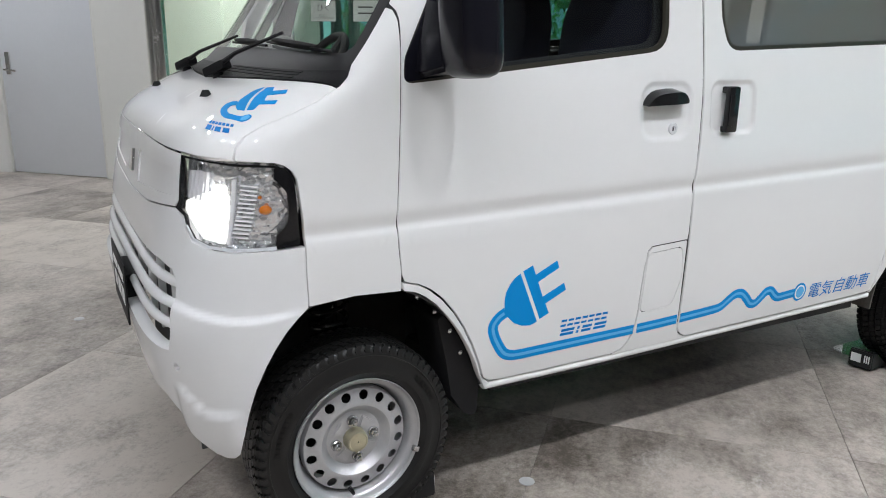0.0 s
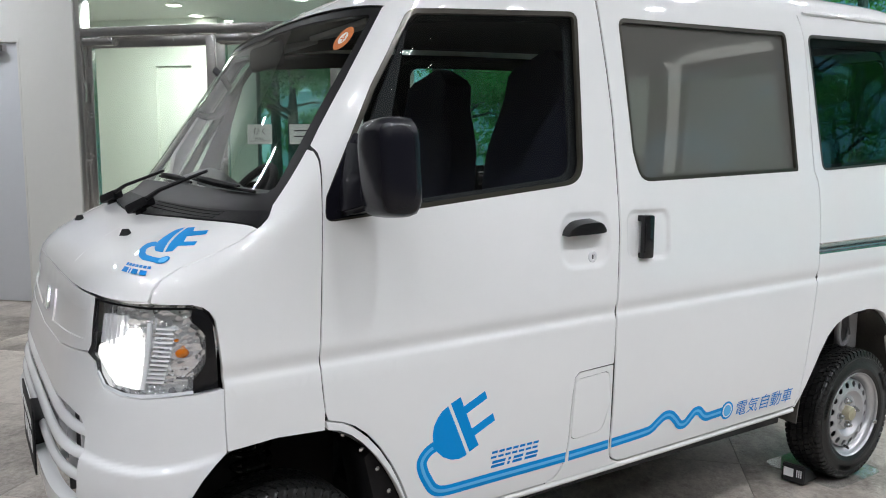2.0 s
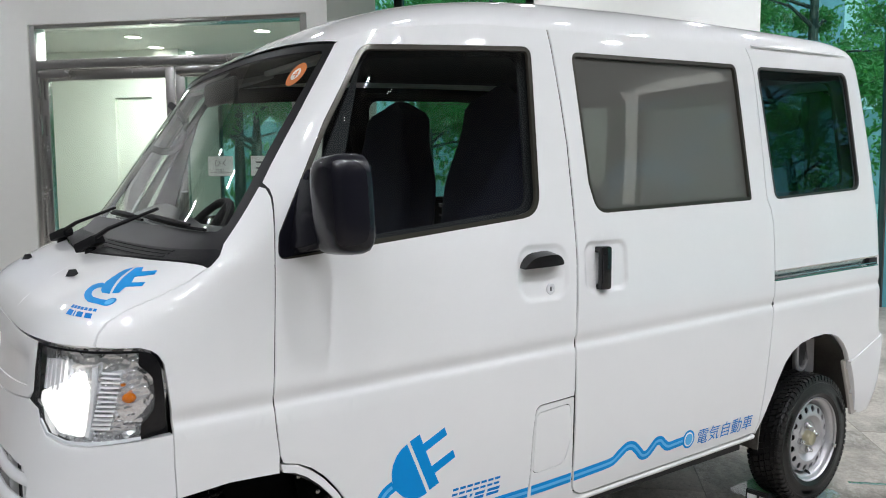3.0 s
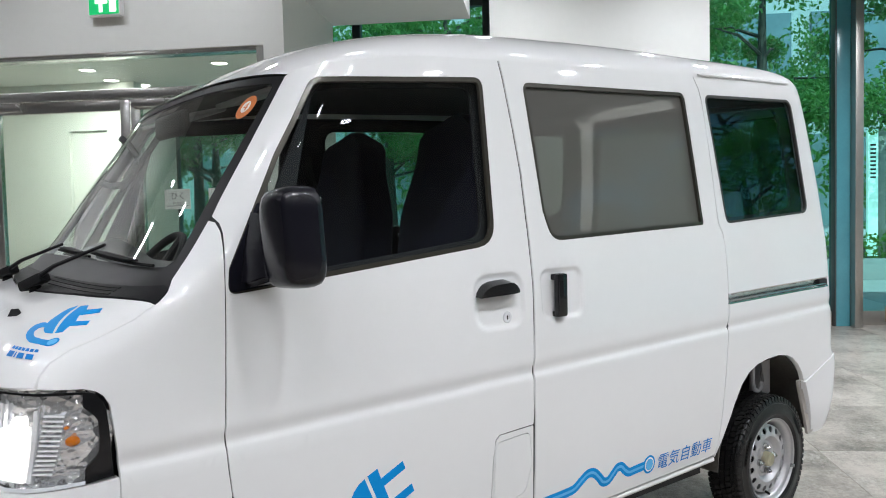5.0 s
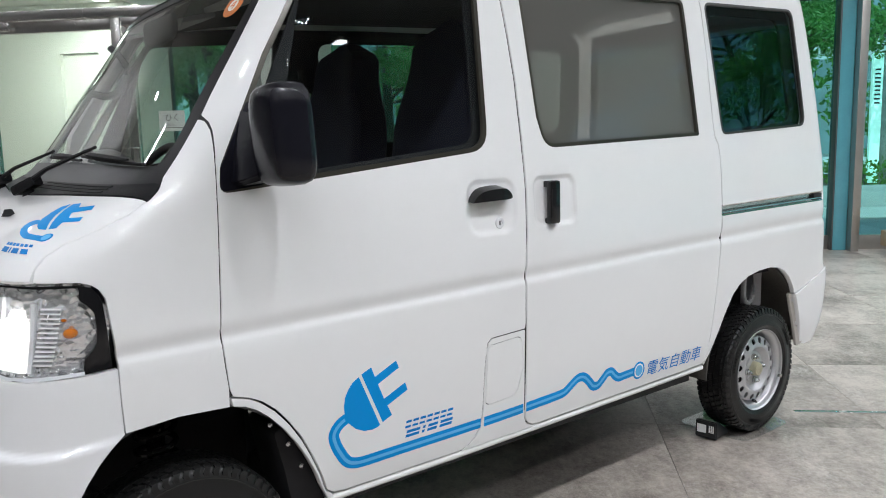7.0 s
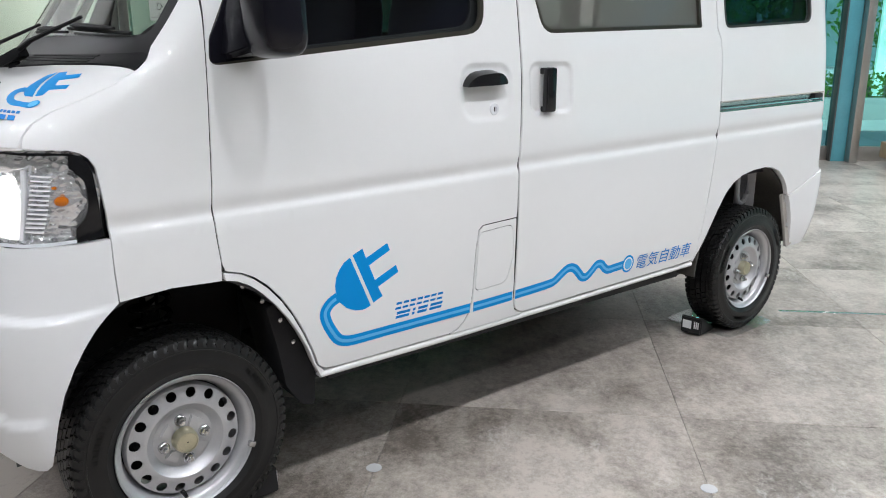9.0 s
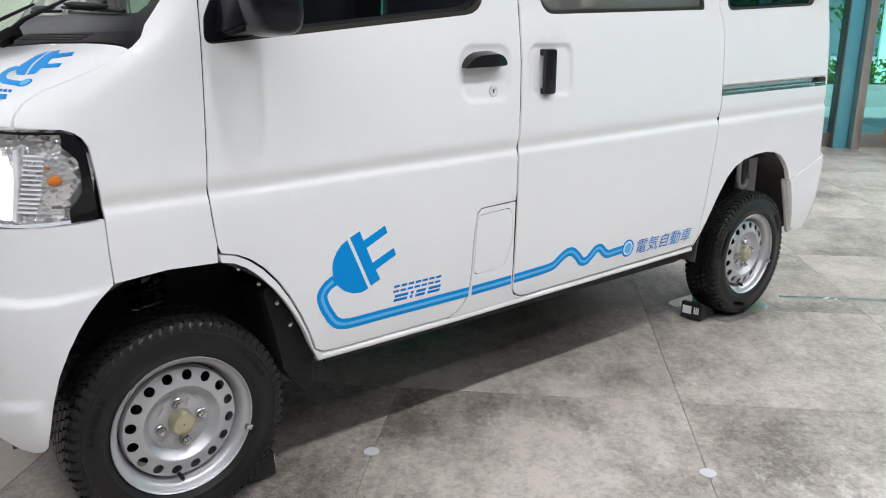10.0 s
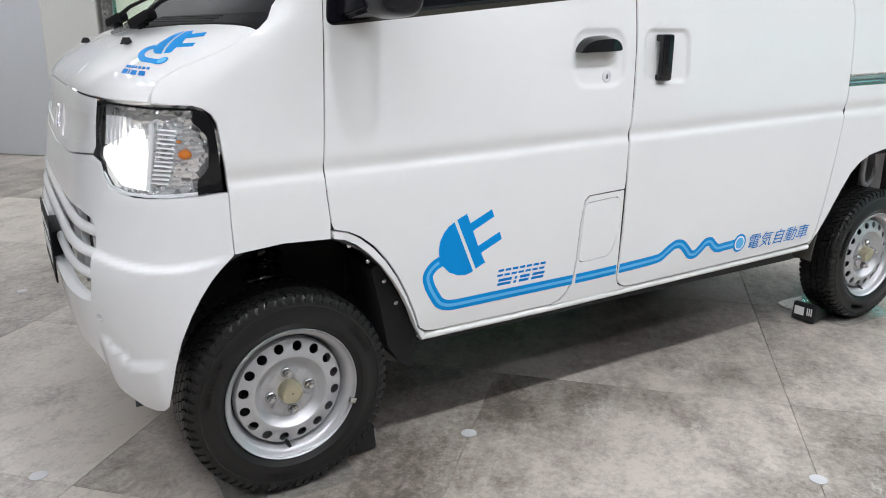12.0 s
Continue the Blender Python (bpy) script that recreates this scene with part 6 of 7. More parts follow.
for y0, y1, w0 in ((0.045, 0.34, 0.34), (WIDE - 0.045, WIDE - 0.34, WIDE - 0.34)):
    liner(0.55, y0, y1, 0.395, 12, 166, 0.86)
    liner(2.90, y0, y1, 0.44, 8, 176, 0.80, "rear_arch_liner")
    for cx in (0.55, 2.90):
        boxed("arch_inner", (cx - 0.34, cx + 0.34, w0 - 0.004, w0 + 0.004, 0.18, 0.70), ARCH_GREY, van, bevel=0)

# front strut with its spring
bm = bmesh.new()
coil = [(0.53 + 0.046 * math.cos(t), 0.225 + 0.046 * math.sin(t), 0.46 + 0.0062 * t) for t in np.arange(0, 2 * math.pi * 5, 0.35)]
tube(bm, coil, 0.0075, 8)
tube(bm, [(0.53, 0.225, 0.30), (0.53, 0.225, 0.66)], 0.022, 12)
part("front_strut", bm, GLOSS_BLACK, van, "black coil spring strut")
bm = bmesh.new()
tube(bm, [(0.36, 0.30, 0.46), (0.40, 0.20, 0.44), (0.42, 0.14, 0.45)], 0.012, 8)
box(bm, 0.33, 0.39, 0.16, 0.22, 0.43, 0.455, 0.005)
part("brake_hose_bracket", bm, UNDER, van)
# mud flap and its clips
flap = rounded([(0.866, 0.395, 0.01), (0.828, 0.495, 0.01), (0.775, 0.560, 0.01), (0.758, 0.545, 0.01), (0.782, 0.44, 0.03), (0.800, 0.33, 0.02), (0.842, 0.268, 0.015), (0.878, 0.255, 0.012), (0.884, 0.345, 0.01)], 0.01)
mud = surface_panel("mud_flap", flap, lambda x, z: (x, 0.052 + 0.02 * max(0, 0.34 - z), z), BLACK_PLASTIC, van, thick=0.16, label="black plastic mud flap")
for x, z in ((0.748, 0.572), (0.792, 0.513), (0.824, 0.448), (0.70, 0.620)):
    bm = bmesh.new()
    lathe(bm, [(0.0065, 0.004), (0.0065, -0.002), (0.003, -0.0045), (0.0003, -0.0045)], 10, (x, 0.050, z))
    part("clip", bm, STEEL, mud)
# rear corner: bumper bracket with its two open holes, and what shows above the wheel
bracket = rounded([(3.105, 0.565), (3.165, 0.560), (3.205, 0.46), (3.235, 0.33), (3.19, 0.318), (3.165, 0.40), (3.128, 0.50)], 0.012)
surface_panel("bumper_bracket", bracket, lambda x, z: (x, 0.026, z), mat("bracket_beige", (0.42, 0.39, 0.36), 0.5, vary=0.08, scale=20), van, thick=0.012, holes=[ring(3.142, 0.535, 0.012, 0.012, 14), ring(3.178, 0.422, 0.012, 0.012, 14)])
bm = bmesh.new()
for x in (2.74, 3.04):
    box(bm, x - 0.035, x + 0.035, 0.13, 0.19, 0.50, 0.72, 0.008)
box(bm, 2.62, 3.12, 0.22, 0.30, 0.60, 0.66, 0.008)
tube(bm, [(2.90, 0.11, 0.70), (2.90, 0.11, 0.57), (2.912, 0.11, 0.545), (2.935, 0.11, 0.535), (2.958, 0.11, 0.545), (2.97, 0.11, 0.57), (2.97, 0.11, 0.70)], 0.010, 8)
part("rear_frame", bm, mat("frame_grey", (0.40, 0.40, 0.41), 0.5, vary=0.15, scale=15), van, "grey rear chassis bracket")
bm = bmesh.new()
tube(bm, [(0.55, 0.12, HUBZ), (0.55, WIDE - 0.12, HUBZ)], 0.035, 12)
tube(bm, [(2.94, 0.12, HUBZ), (2.94, WIDE - 0.12, HUBZ)], 0.04, 12)
part("axle", bm, UNDER, van)
bm = bmesh.new()
for z in (0.27, 0.285, 0.298):
    box(bm, 2.32, 3.3, 0.21, 0.27, z - 0.006, z + 0.006, 0.002)
tube(bm, [(2.30, 0.21, 0.31), (2.30, 0.28, 0.31)], 0.03, 14)
tube(bm, [(2.26, 0.17, 0.33), (2.34, 0.20, 0.30), (2.38, 0.26, 0.32)], 0.02, 10)
part("leaf_spring", bm, UNDER, van, "black rear leaf spring and hanger")

# cabin lining
trim_outline = [(0.75, 0.74), (0.70, 1.15), (0.90, 1.60), (0.97, 1.668), (1.25, 1.70), (1.9, 1.735), (2.5, 1.755), (3.18, 1.77), (3.23, 1.6), (3.26, 1.2), (3.26, 0.74)]
for surf, flip in ((flank, False), (far_flank, True)):
    holes = [inset([p for p in front_window], 0.004), inset(slide_window, 0.004), inset(quarter_window, 0.006)]
    holes[0] = rounded([(0.80, 1.17, 0.02), (0.915, 1.62, 0.04), (1.43, 1.665, 0.04), (1.42, 1.235, 0.06)], 0.03)
    holes[1] = rounded([(1.63, 1.665, 0.05), (2.41, 1.70, 0.04), (2.435, 1.255, 0.04), (1.68, 1.235, 0.06)], 0.05)
    holes[2] = rounded([(2.60, 1.69, 0.06), (3.12, 1.71, 0.06), (3.15, 1.29, 0.06), (2.64, 1.26, 0.06)], 0.06)
    surface_panel("side_lining", trim_outline, surf, TRIM_LINING, van, holes=holes, step=0.2, lift=-0.035, thick=0.012, flip=flip, label="grey interior lining")
sheet("headliner", 30, 16, lambda i, j: (lambda p: (p[0], YC + (p[1] - YC) * 0.94, p[2] - 0.035))(roof_skin(0.95 + 2.25 * i, 0.985 * (2 * j - 1))), TRIM_DARK, van, label="dark headliner")
boxed("rear_bulkhead", (3.16, 3.18, 0.12, WIDE - 0.12, 0.74, 1.10), TRIM_GREY, van, bevel=0)

# dashboard
def dash_at(i, j):
    y = 0.09 + (WIDE - 0.18) * i
    prof = [(0.47, 1.16), (0.52, 1.185), (0.60, 1.20), (0.68, 1.195), (0.74, 1.17), (0.77, 1.10), (0.76, 0.98), (0.72, 0.80)]
    k = j * (len(prof) - 1)
    a = min(int(k), len(prof) - 2)
    x = prof[a][0] + (prof[a + 1][0] - prof[a][0]) * (k - a)
    z = prof[a][1] + (prof[a + 1][1] - prof[a][1]) * (k - a)
    hump = math.exp(-((y - 1.08) / 0.17) ** 2) * 0.055 * math.exp(-((x - 0.68) / 0.10) ** 2)
    return (x + 0.02, y, z - 0.01 + hump)


sheet("dashboard", 40, 28, dash_at, TRIM_GREY, van, label="grey dashboard with an instrument hump")
bm = bmesh.new()
sw = Matrix.Translation((0.800, 1.10, 1.105)) @ Matrix.Rotation(radians(-52), 4, "Y")
tube(bm, [sw @ Vector((0.175 * math.cos(a), 0.175 * math.sin(a), 0)) for a in (2 * math.pi * k / 40 for k in range(40))], 0.0145, 10, closed=True)
for a in (0.3, math.pi - 0.3, -math.pi / 2):
    tube(bm, [sw @ Vector((0, 0, -0.02)), sw @ Vector((0.175 * math.sin(a + math.pi / 2), 0.175 * math.cos(a + math.pi / 2), 0))], 0.016, 8)
bmesh.ops.create_uvsphere(bm, u_segments=20, v_segments=12, radius=0.07, matrix=sw @ Matrix.Translation((0, 0, -0.01)) @ Matrix.Diagonal((1, 1.1, 0.4, 1)))
part("steering_wheel", bm, TRIM_DARK, van, "dark grey steering wheel")
bm = bmesh.new()
box(bm, 0.785, 0.81, 0.66, 0.93, 1.552, 1.625, 0.018, 4)
tube(bm, [(0.80, 0.79, 1.61), (0.835, 0.76, 1.655)], 0.010, 8)
part("rear_view_mirror", bm, TRIM_DARK, van, "dark interior mirror")
VISOR = mat("visor_grey", (0.34, 0.34, 0.33), 0.7, vary=0.06, scale=20)
for y0, y1 in ((0.26, 0.64), (0.84, 1.22)):
    bm = bmesh.new()
    box(bm, -0.06, 0.06, y0, y1, -0.008, 0.008, 0.006, m=Matrix.Translation((0.935, 0, 1.645)) @ Matrix.Rotation(radians(-14), 4, "Y"))
    part("sun_visor", bm, VISOR, van, "grey folded-up sun visor")
bm = bmesh.new()
tube(bm, [(0.800, 1.365, 1.60), (0.818, 1.33, 1.572), (0.838, 1.32, 1.535), (0.836, 1.32, 1.50), (0.815, 1.32, 1.452), (0.785, 1.32, 1.428), (0.752, 1.325, 1.424), (0.715, 1.36, 1.44)], [0.013, 0.013, 0.013, 0.013, 0.014, 0.014, 0.013, 0.013], 8)
part("grab_handle", bm, TRIM_GREY, van, "grey pillar grab handle")
bm = bmesh.new()
tube(bm, [(1.56, 1.385, 1.55), (1.575, 1.385, 1.48), (1.60, 1.38, 1.40), (1.66, 1.37, 1.0)], [0.022, 0.018, 0.016, 0.014], 8)
box(bm, 1.56, 1.64, 1.365, 1.395, 1.39, 1.43, 0.01)
part("seat_belt", bm, TRIM_DARK, van, "black seat belt and guide")


def seat(y):
    """A high-backed bucket seat with an upright back and built-in headrest."""
    at = (1.35, y, 0.72)
    base = thing("seat", "dark blue-black cloth front seat", "", at=(0, 0, 0))
    del base["label"]
    base.parent = van
    base.location = Vector(at) - van.location
    bm = bmesh.new()
    rows = []
    for k in range(19):
        t = k / 18
        z = 0.22 + 0.69 * t
        waist = min(max((t - 0.48) / 0.34, 0), 1)
        crest = max(0, (t - 0.84) / 0.16)
        half = (0.235 - 0.075 * waist * waist * (3 - 2 * waist)) * (1 - 0.62 * crest**3)
        dep = (0.075 - 0.025 * t) * (1 - 0.5 * crest**3)
        cx = 0.21 + 0.075 * t
        row = []
        for j in range(20):
            a = 2 * math.pi * j / 20
            ca, sa = math.copysign(abs(math.cos(a)) ** 0.5, math.cos(a)), math.copysign(abs(math.sin(a)) ** 0.45, math.sin(a))
            row.append(bm.verts.new((cx + dep * ca * (1 + 0.2 * abs(sa)) - (0.03 * sa * sa if ca < 0 else 0), half * sa, z - 0.035 * crest * crest * abs(sa) ** 2)))
        rows.append(row)
    for k in range(18):
        for j in range(20):
            bm.faces.new((rows[k][j], rows[k][(j + 1) % 20], rows[k + 1][(j + 1) % 20], rows[k + 1][j]))
    bm.faces.new(rows[0][::-1]), bm.faces.new(rows[-1])
    bmesh.ops.translate(bm, vec=at, verts=bm.verts[:])
    part("backrest", bm, SEAT, base, "dark cloth backrest")
    bm = bmesh.new()
    box(bm, -0.24, 0.27, -0.24, 0.24, 0.12, 0.28, 0.05, 4)
    bmesh.ops.translate(bm, vec=at, verts=bm.verts[:])
    part("seat_cushion", bm, SEAT, base)
    bm = bmesh.new()
    box(bm, -0.2, 0.22, -0.2, 0.2, 0.0, 0.13, 0.01)
    bmesh.ops.translate(bm, vec=at, verts=bm.verts[:])
    part("seat_base", bm, TRIM_DARK, base)
    bm = bmesh.new()
    tube(bm, [(at[0] + 0.20, at[1] + yy, at[2] + 0.615) for yy in (-0.19, 0.0, 0.19)], 0.003, 6)
    part("seat_seam", bm, TRIM_DARK, base)
    return base


seat(0.40)
seat(1.08)
bm = bmesh.new()
tube(bm, [(2.0, 1.36, 1.16), (2.5, 1.36, 1.17), (3.0, 1.35, 1.17)], 0.012, 8)
tube(bm, [(2.0, 1.36, 1.20), (2.5, 1.36, 1.21), (3.0, 1.35, 1.21)], 0.012, 8)
part("luggage_rail", bm, STEEL, van, "polished window guard rails")

# ---- outdoors ----
PAVE = mat("paving", (0.52, 0.52, 0.51), 0.8, vary=0.15, scale=3, bump=0.1, bump_scale=40)
KERB = mat("kerb_stone", (0.42, 0.42, 0.41), 0.8, vary=0.15, scale=10)
FACADE = mat("far_facade", (0.60, 0.63, 0.65), 0.5, vary=0.12, scale=0.6)
FACADE_GLASS = mat("far_glass", (0.24, 0.33, 0.37), 0.08, metal=0.2, vary=0.2, scale=1)
BARK = mat("bark", (0.09, 0.075, 0.06), 0.85, vary=0.35, scale=18, bump=0.5, bump_scale=30)


def leaf_material(name, colour):
    m = mat(name, colour, 0.55, vary=0.35, scale=1.2)
    b = m.node_tree.nodes["Principled BSDF"]
    b.inputs["Transmission Weight"].default_value = 0.0
    b.inputs["Subsurface Weight"].default_value = 0.0
    nt = m.node_tree
    tr, mx = nt.nodes.new("ShaderNodeBsdfTranslucent"), nt.nodes.new("ShaderNodeMixShader")
    tr.inputs["Color"].default_value = (colour[0] * 1.9, colour[1] * 1.7, colour[2], 1)
    mx.inputs[0].default_value = 0.45
    nt.links.new(b.outputs[0], mx.inputs[1]), nt.links.new(tr.outputs[0], mx.inputs[2])
    nt.links.new(mx.outputs[0], nt.nodes["Material Output"].inputs[0])
    return m


LEAF, HEDGE = leaf_material("leaf", (0.12, 0.29, 0.09)), leaf_material("hedge_leaf", (0.12, 0.28, 0.06))
ground = ubox("ground", -1200, 1200, -1200, 1500, -0.12, -0.02, PAVE, None, bevel=0)
tagged(ground, "pale paved forecourt outside the glazing", "ground", kind="structure")
for k in range(18):
    t = ubox("paving_slab", -6 + k * 1.0 + 0.006, -5 + k * 1.0 - 0.006, 7.6, 8.9, -0.03, -0.012, PAVE, ground, bevel=0.003)
for k in range(18):
    t = ubox("paving_slab", -6.4 + k * 1.0 + 0.006, -5.4 + k * 1.0 - 0.006, 8.912, 10.6, -0.03, -0.012, PAVE, ground, bevel=0.003)
kerb = ubox("kerb", -14, 24, 12.6, 12.8, -0.02, 0.34, KERB, None, bevel=0.01)
tagged(kerb, "pale stone planter kerb", "kerb", kind="structure")
soil = ubox("planter_soil", -14, 24, 12.8, 18, -0.02, 0.28, BARK, None, bevel=0)
tagged(soil, "dark planter soil", "soil", kind="structure")


def leaves(spots, size, seed, material, name, parent=None):
    """Small folded leaves scattered round the given spots, (centre, radius, how many)."""
    rng = np.random.default_rng(seed)
    verts, faces = [], []
    for (cx, cy, cz), (rx, ry, rz), count in spots:
        for _ in range(count):
            d = rng.normal(size=3)
            d /= np.linalg.norm(d)
            r = rng.uniform(0.35, 1.0) ** 0.6
            p = np.array([cx, cy, cz]) + d * r * np.array([rx, ry, rz])
            a = rng.normal(size=3)
            a[2] -= 0.4
            a /= np.linalg.norm(a)
            b = np.cross(a, rng.normal(size=3))
            b /= np.linalg.norm(b)
            s = size * rng.uniform(0.6, 1.3)
            k = len(verts)
            n = np.cross(a, b) * s * 0.18
            verts += [p - a * s * 0.5, p + b * s * 0.28 + n, p + a * s * 0.5, p - b * s * 0.28 + n]
            faces += [(k, k + 1, k + 2), (k, k + 2, k + 3)]
    me = bpy.data.meshes.new(name)
    me.from_pydata([tuple(v) for v in verts], [], faces)
    return link_part(name, me, material, parent)


def tree(u, v, height, crown, seed, low=1.6):
    rng = random.Random(seed)
    base = uv(u, v, 0.2)
    ob = thing("tree", "leafy green street tree with a slim brown trunk", "tree", group="trees outside", at=tuple(base))
    bm = bmesh.new()
    lean = rng.uniform(-0.2, 0.2)
    trunk = [base + Vector((lean * t * t, 0.1 * math.sin(3 * t), height * 0.8 * t)) for t in (0, 0.2, 0.4, 0.6, 0.8, 1.0)]
    tube(bm, trunk, [0.15, 0.12, 0.10, 0.085, 0.06, 0.03], 10)
    spots = []
    for k in range(17):
        t = rng.uniform(0.28, 0.98)
        a = rng.uniform(0, 2 * math.pi)
        i = min(int(t * 5), 4)
        p = trunk[i].lerp(trunk[i + 1], t * 5 - i)
        r = crown * rng.uniform(0.55, 1.0) * (1.15 - 0.5 * t)
        q = p + Vector((math.cos(a) * r, math.sin(a) * r, r * rng.uniform(0.0, 0.55)))
        q.z = max(q.z, low)
        m = p.lerp(q, 0.5) + Vector((0, 0, 0.12))
        tube(bm, [p, m, q], [0.04, 0.025, 0.008], 6)
        for _ in range(3):
            o = Vector((rng.uniform(-0.5, 0.5), rng.uniform(-0.5, 0.5), rng.uniform(-0.3, 0.35)))
            s = rng.uniform(0.35, 0.62)
            spots.append((tuple(q + o), (s * 1.3, s * 1.3, s * 0.55), 240))
    part("trunk", bm, BARK, ob)
    leaves(spots, 0.105, seed, LEAF, "crown", ob)
    return ob


for u, v, h, c, s, low in ((-3.4, 12.2, 6.5, 1.7, 1, 1.3), (-0.6, 13.6, 7.0, 1.9, 2, 1.4), (2.6, 13.2, 7.0, 1.9, 3, 2.6), (5.2, 12.9, 7.0, 1.8, 4, 3.0), (8.2, 13.8, 7.0, 1.9, 5, 2.9), (-6.0, 14.5, 7.5, 2.2, 6, 1.4), (-2.0, 15.5, 7.5, 2.3, 7, 1.2), (11.5, 14.5, 7.0, 2.0, 8, 2.6), (4.4, 16.5, 8.0, 2.2, 9, 3.2), (-4.9, 12.9, 6.0, 1.8, 10, 1.5), (-8.2, 16.0, 7.5, 2.3, 11, 1.2), (14.2, 1.5, 6.5, 2.0, 12, 1.3), (14.6, 5.2, 7.0, 2.1, 13, 1.4), (17.2, 8.0, 7.0, 2.2, 14, 1.3)):
    tree(u, v, h, c, s, low)
hedge = leaves([(tuple(uv(-9 + 0.45 * k, 13.5 + 0.5 * (k % 3), 0.48)), (0.5, 0.5, 0.30), 170) for k in range(60)], 0.10, 77, HEDGE, "hedge")
tagged(hedge, "low clipped green hedge in the planter", "hedge", kind="stuff")
belt = leaves([(tuple(uv(-20 + 0.55 * k, 19.0 + 0.9 * math.sin(k * 2.3), 0.7 + 1.1 * (k * 7 % 5))), (0.9, 0.9, 0.75), 260) for k in range(62)], 0.19, 78, LEAF, "far_shrubs")
tagged(belt, "dense green shrubbery before the office building", "shrubs", kind="stuff")
totem = thing("sign_totem", "tall lit white sign totem in the planter", "sign")
ubox("totem_panel", 7.28, 7.46, 13.95, 14.03, 0.3, 2.66, glow("totem_glow", (0.80, 1.0, 0.90), 0.9), totem, "softly lit white panel", bevel=0.004)
ubox("totem_post", 7.465, 7.60, 13.96, 14.10, 0.28, 2.70, MULLION, totem, "grey steel post", bevel=0.004)
for k in range(9):
    ubox("totem_mark", 7.32, 7.42, 13.947, 13.949, 1.75 + 0.075 * k, 1.785 + 0.075 * k, GREY_INK, totem, bevel=0)
tower = thing("office_building", "pale grey office building behind the trees", "building", at=tuple(uv(2, 24, 0)))
ubox("wall", -26, 34, 24.3, 30, -0.1, 22, FACADE, tower, bevel=0)
for i in range(20):
    for z in (0.6, 4.4, 8.2, 12.0):
        w = ubox("window", -25 + 2.9 * i, -22.7 + 2.9 * i, 24.22, 24.32, z, z + 2.9, FACADE_GLASS, tower, bevel=0)
ubox("roof", -26.2, 34.2, 24.1, 30.2, 22, 22.4, FACADE, tower, bevel=0)

# ---- things on the floor ----
CHOCK = mat("chock_black", (0.015, 0.015, 0.016), 0.35, vary=0.2, scale=30)


def wheel_chock(x, y, turn, label):
    ob = thing("wheel_chock", label, "wheel chock", group="wheel chocks", at=(x, y, 0))
    bm = bmesh.new()
    prof = [(0.0, 0.0), (0.125, 0.0), (0.12, 0.008), (0.028, 0.070), (0.004, 0.073)]
    a = [bm.verts.new((p, -0.045, q)) for p, q in prof]
    b = [bm.verts.new((p, 0.045, q)) for p, q in prof]
    bm.faces.new(a), bm.faces.new(b[::-1])
    for k in range(5):
        bm.faces.new((a[k], b[k], b[(k + 1) % 5], a[(k + 1) % 5]))
    bmesh.ops.recalc_face_normals(bm, faces=bm.faces[:])
    bmesh.ops.bevel(bm, geom=bm.edges[:], offset=0.004, segments=2, affect="EDGES")
    m = Matrix.Translation((x, y, 0.007)) @ Matrix.Rotation(radians(turn), 4, "Z")
    bmesh.ops.transform(bm, matrix=m, verts=bm.verts[:])
    body = part("chock_body", bm, CHOCK, ob)
    bm = bmesh.new()
    box(bm, -0.0012, 0.0012, -0.002, 0.036, 0.022, 0.056, m=m)
    part("chock_label", bm, PAPER, body, "white paper label")
    bm = bmesh.new()
    for k in range(3):
        box(bm, -0.0012, 0.0012, -0.034 + 0.008 * k, -0.030 + 0.008 * k, 0.026, 0.056, m=m)
    part("chock_mark", bm, PAPER, body)
    return ob


wheel_chock(2.672, 0.125, 8, "black wheel chock with a white label")
wheel_chock(0.785, 0.150, 180, "black wheel chock behind the front tyre")


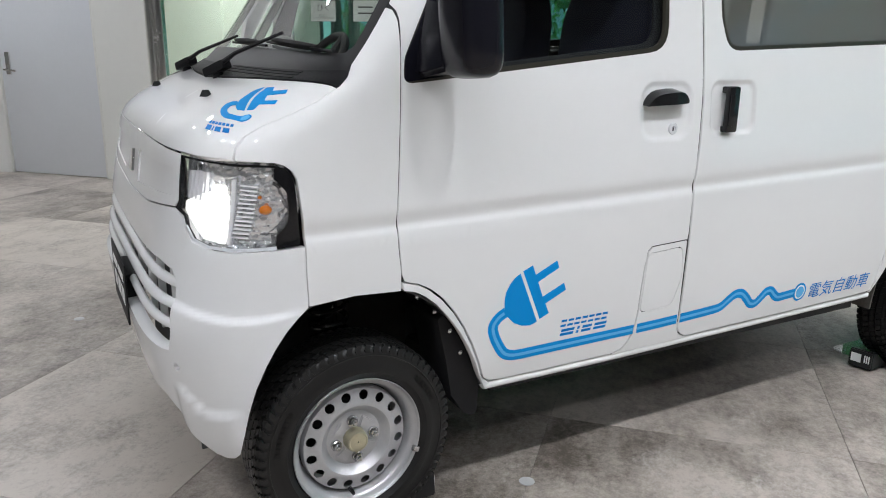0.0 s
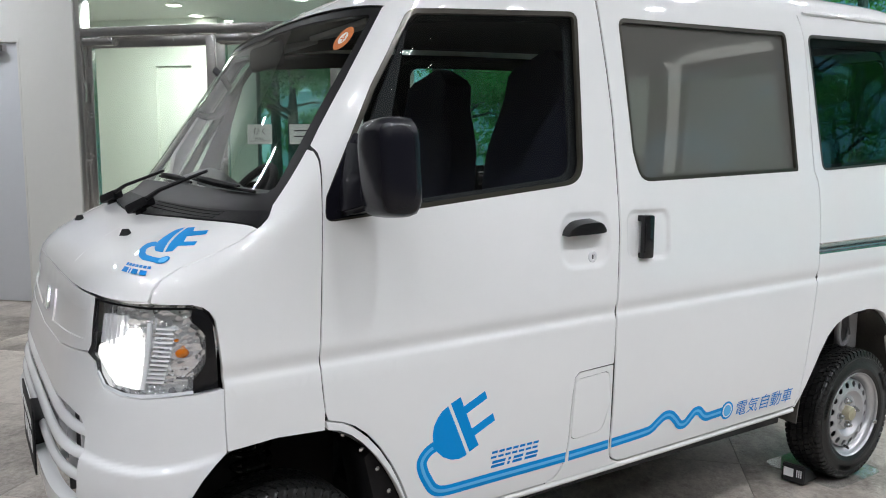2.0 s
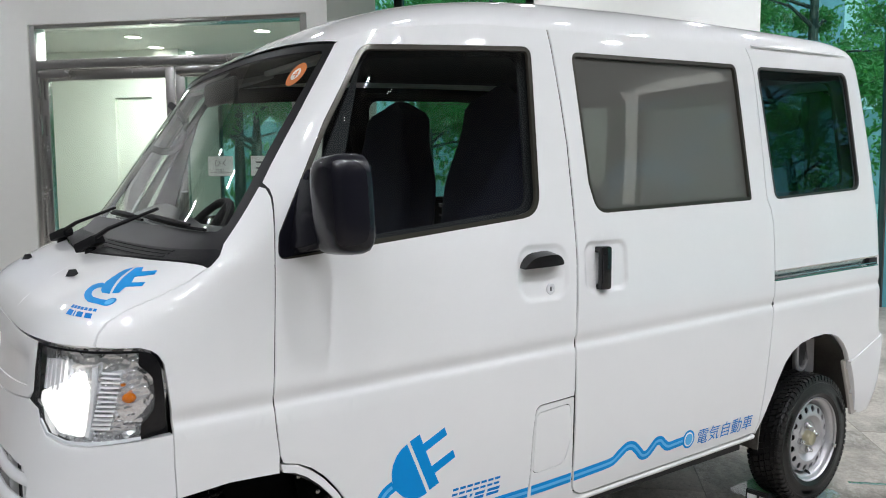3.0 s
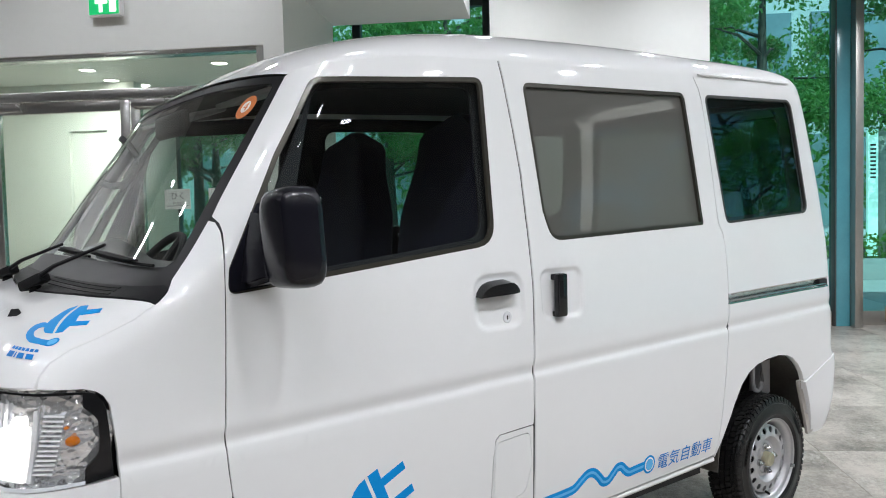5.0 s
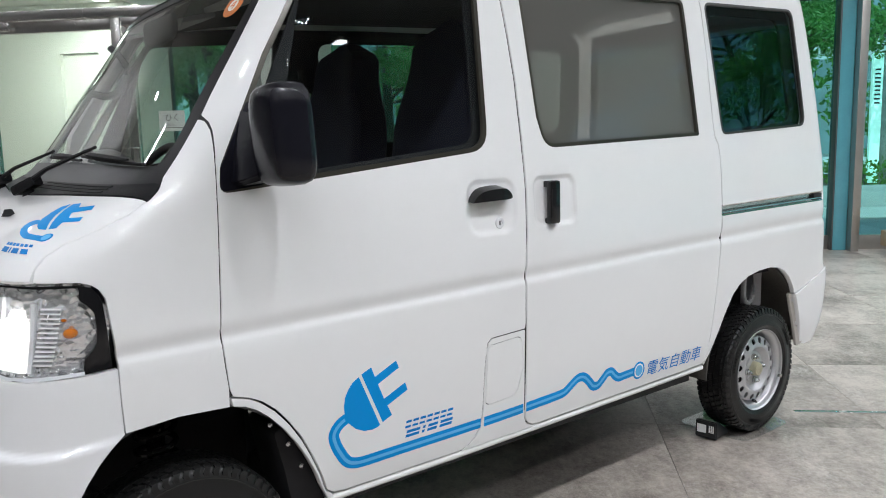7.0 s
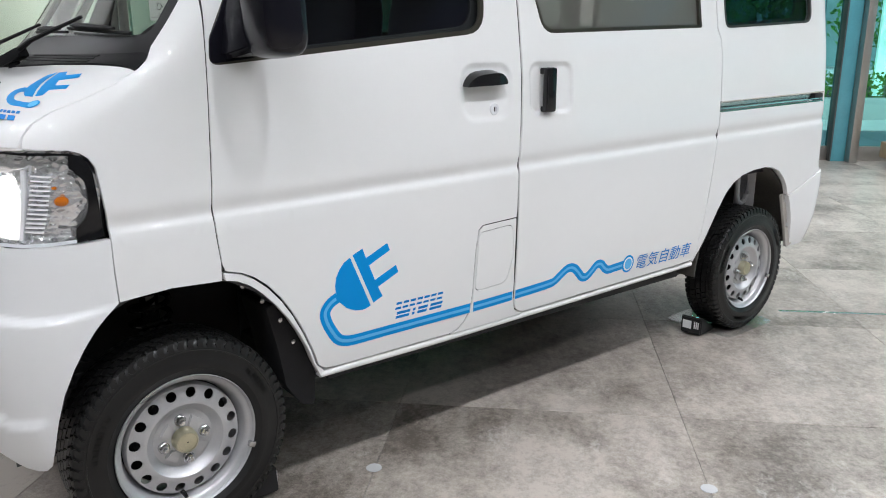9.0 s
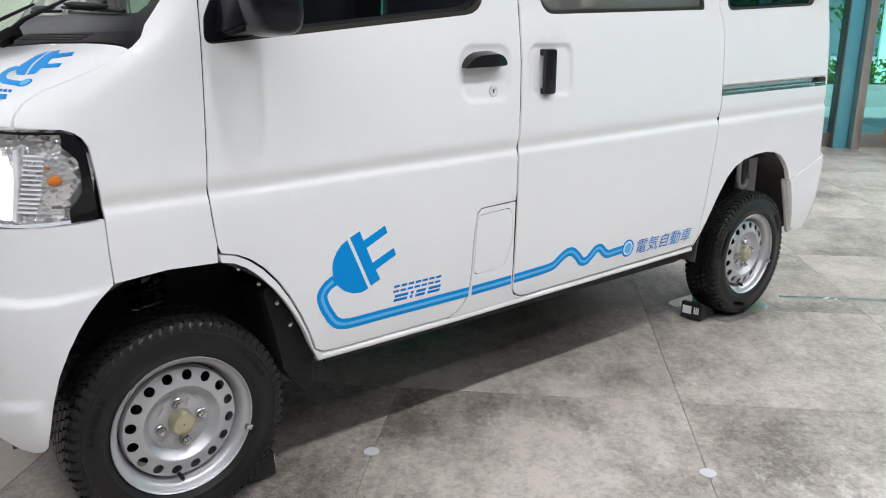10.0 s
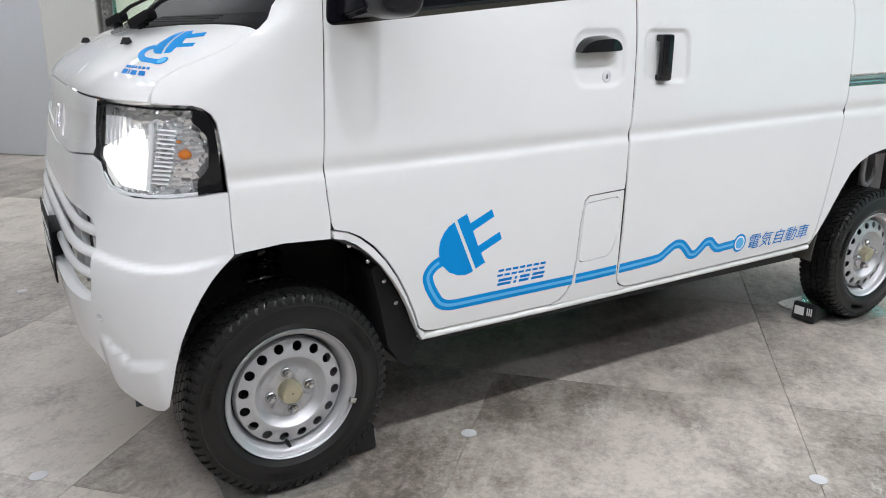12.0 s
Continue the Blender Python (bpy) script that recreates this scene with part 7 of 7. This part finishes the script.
def floor_plate(x0, x1, y0, y1, label):
    bm = bmesh.new()
    out = rounded([(x0, y0), (x1, y0), (x1, y1), (x0, y1)], 0.05)
    a = [bm.verts.new((x, y, 0.0005)) for x, y in out]
    b = [bm.verts.new((x, y, 0.0045)) for x, y in out]
    bm.faces.new(b), bm.faces.new(a[::-1])
    for k in range(len(out)):
        bm.faces.new((a[k - 1], a[k], b[k], b[k - 1]))
    bmesh.ops.recalc_face_normals(bm, faces=bm.faces[:])
    ob = part("floor_plate", bm, ACRYLIC, None, smooth=False)
    ob.visible_shadow = False
    return tagged(ob, label, "plate", group="protective plates under the tyres")


floor_plate(2.76, 3.11, 0.0, 0.32, "clear acrylic plate under the rear tyre")
floor_plate(0.36, 0.69, 0.005, 0.30, "clear acrylic plate under the front tyre")
floor_plate(2.76, 3.11, WIDE - 0.32, WIDE, "clear acrylic plate under the rear tyre")
floor_plate(0.36, 0.69, WIDE - 0.30, WIDE, "clear acrylic plate under the front tyre")
DOT = mat("floor_cap", (0.48, 0.49, 0.50), 0.35, vary=0.04, scale=30)
for u, v in ((0.715, 0.780), (1.649, 0.780), (-0.329, 0.284), (-1.459, 1.476), (2.58, 0.78), (1.65, 2.62)):
    bm = bmesh.new()
    lathe(bm, [(0.0225, 0.0005), (0.0225, 0.0018), (0.0205, 0.0026), (0.0004, 0.0026)], 28, uv(u, v, 0), "z")
    cap = part("floor_stud", bm, DOT, None)
    tagged(cap, "small round pale stud set in the floor tiles", "floor stud", group="floor studs")
# polished trim strip in the floor
strip = ubox("floor_trim", 2.28, 8.5, 2.308, 2.334, -0.002, 0.002, BRUSHED, None, bevel=0.0005)
tagged(strip, "thin bright metal strip set in the floor", "floor trim", kind="structure")

# ---- floor tiles ----
TILE = 0.932
bm = bmesh.new()
box(bm, 0.0007, TILE - 0.0007, 0.0007, 0.93 - 0.0007, -0.012, 0.0, 0.0009, 1)
tile_mesh = bpy.data.meshes.new("floor_tile")
bm.to_mesh(tile_mesh)
bm.free()
tile_mesh.materials.append(STONE)
rng = random.Random(12)
for i in range(-9, 8):
    for j in range(-7, 7):
        ob = new("floor_tile", tile_mesh)
        ob.parent = floor
        ob.matrix_basis = Matrix.Translation(uv(0.718 + TILE * i, 1.2 + 0.93 * j, rng.uniform(-0.0004, 0.0))) @ UVM
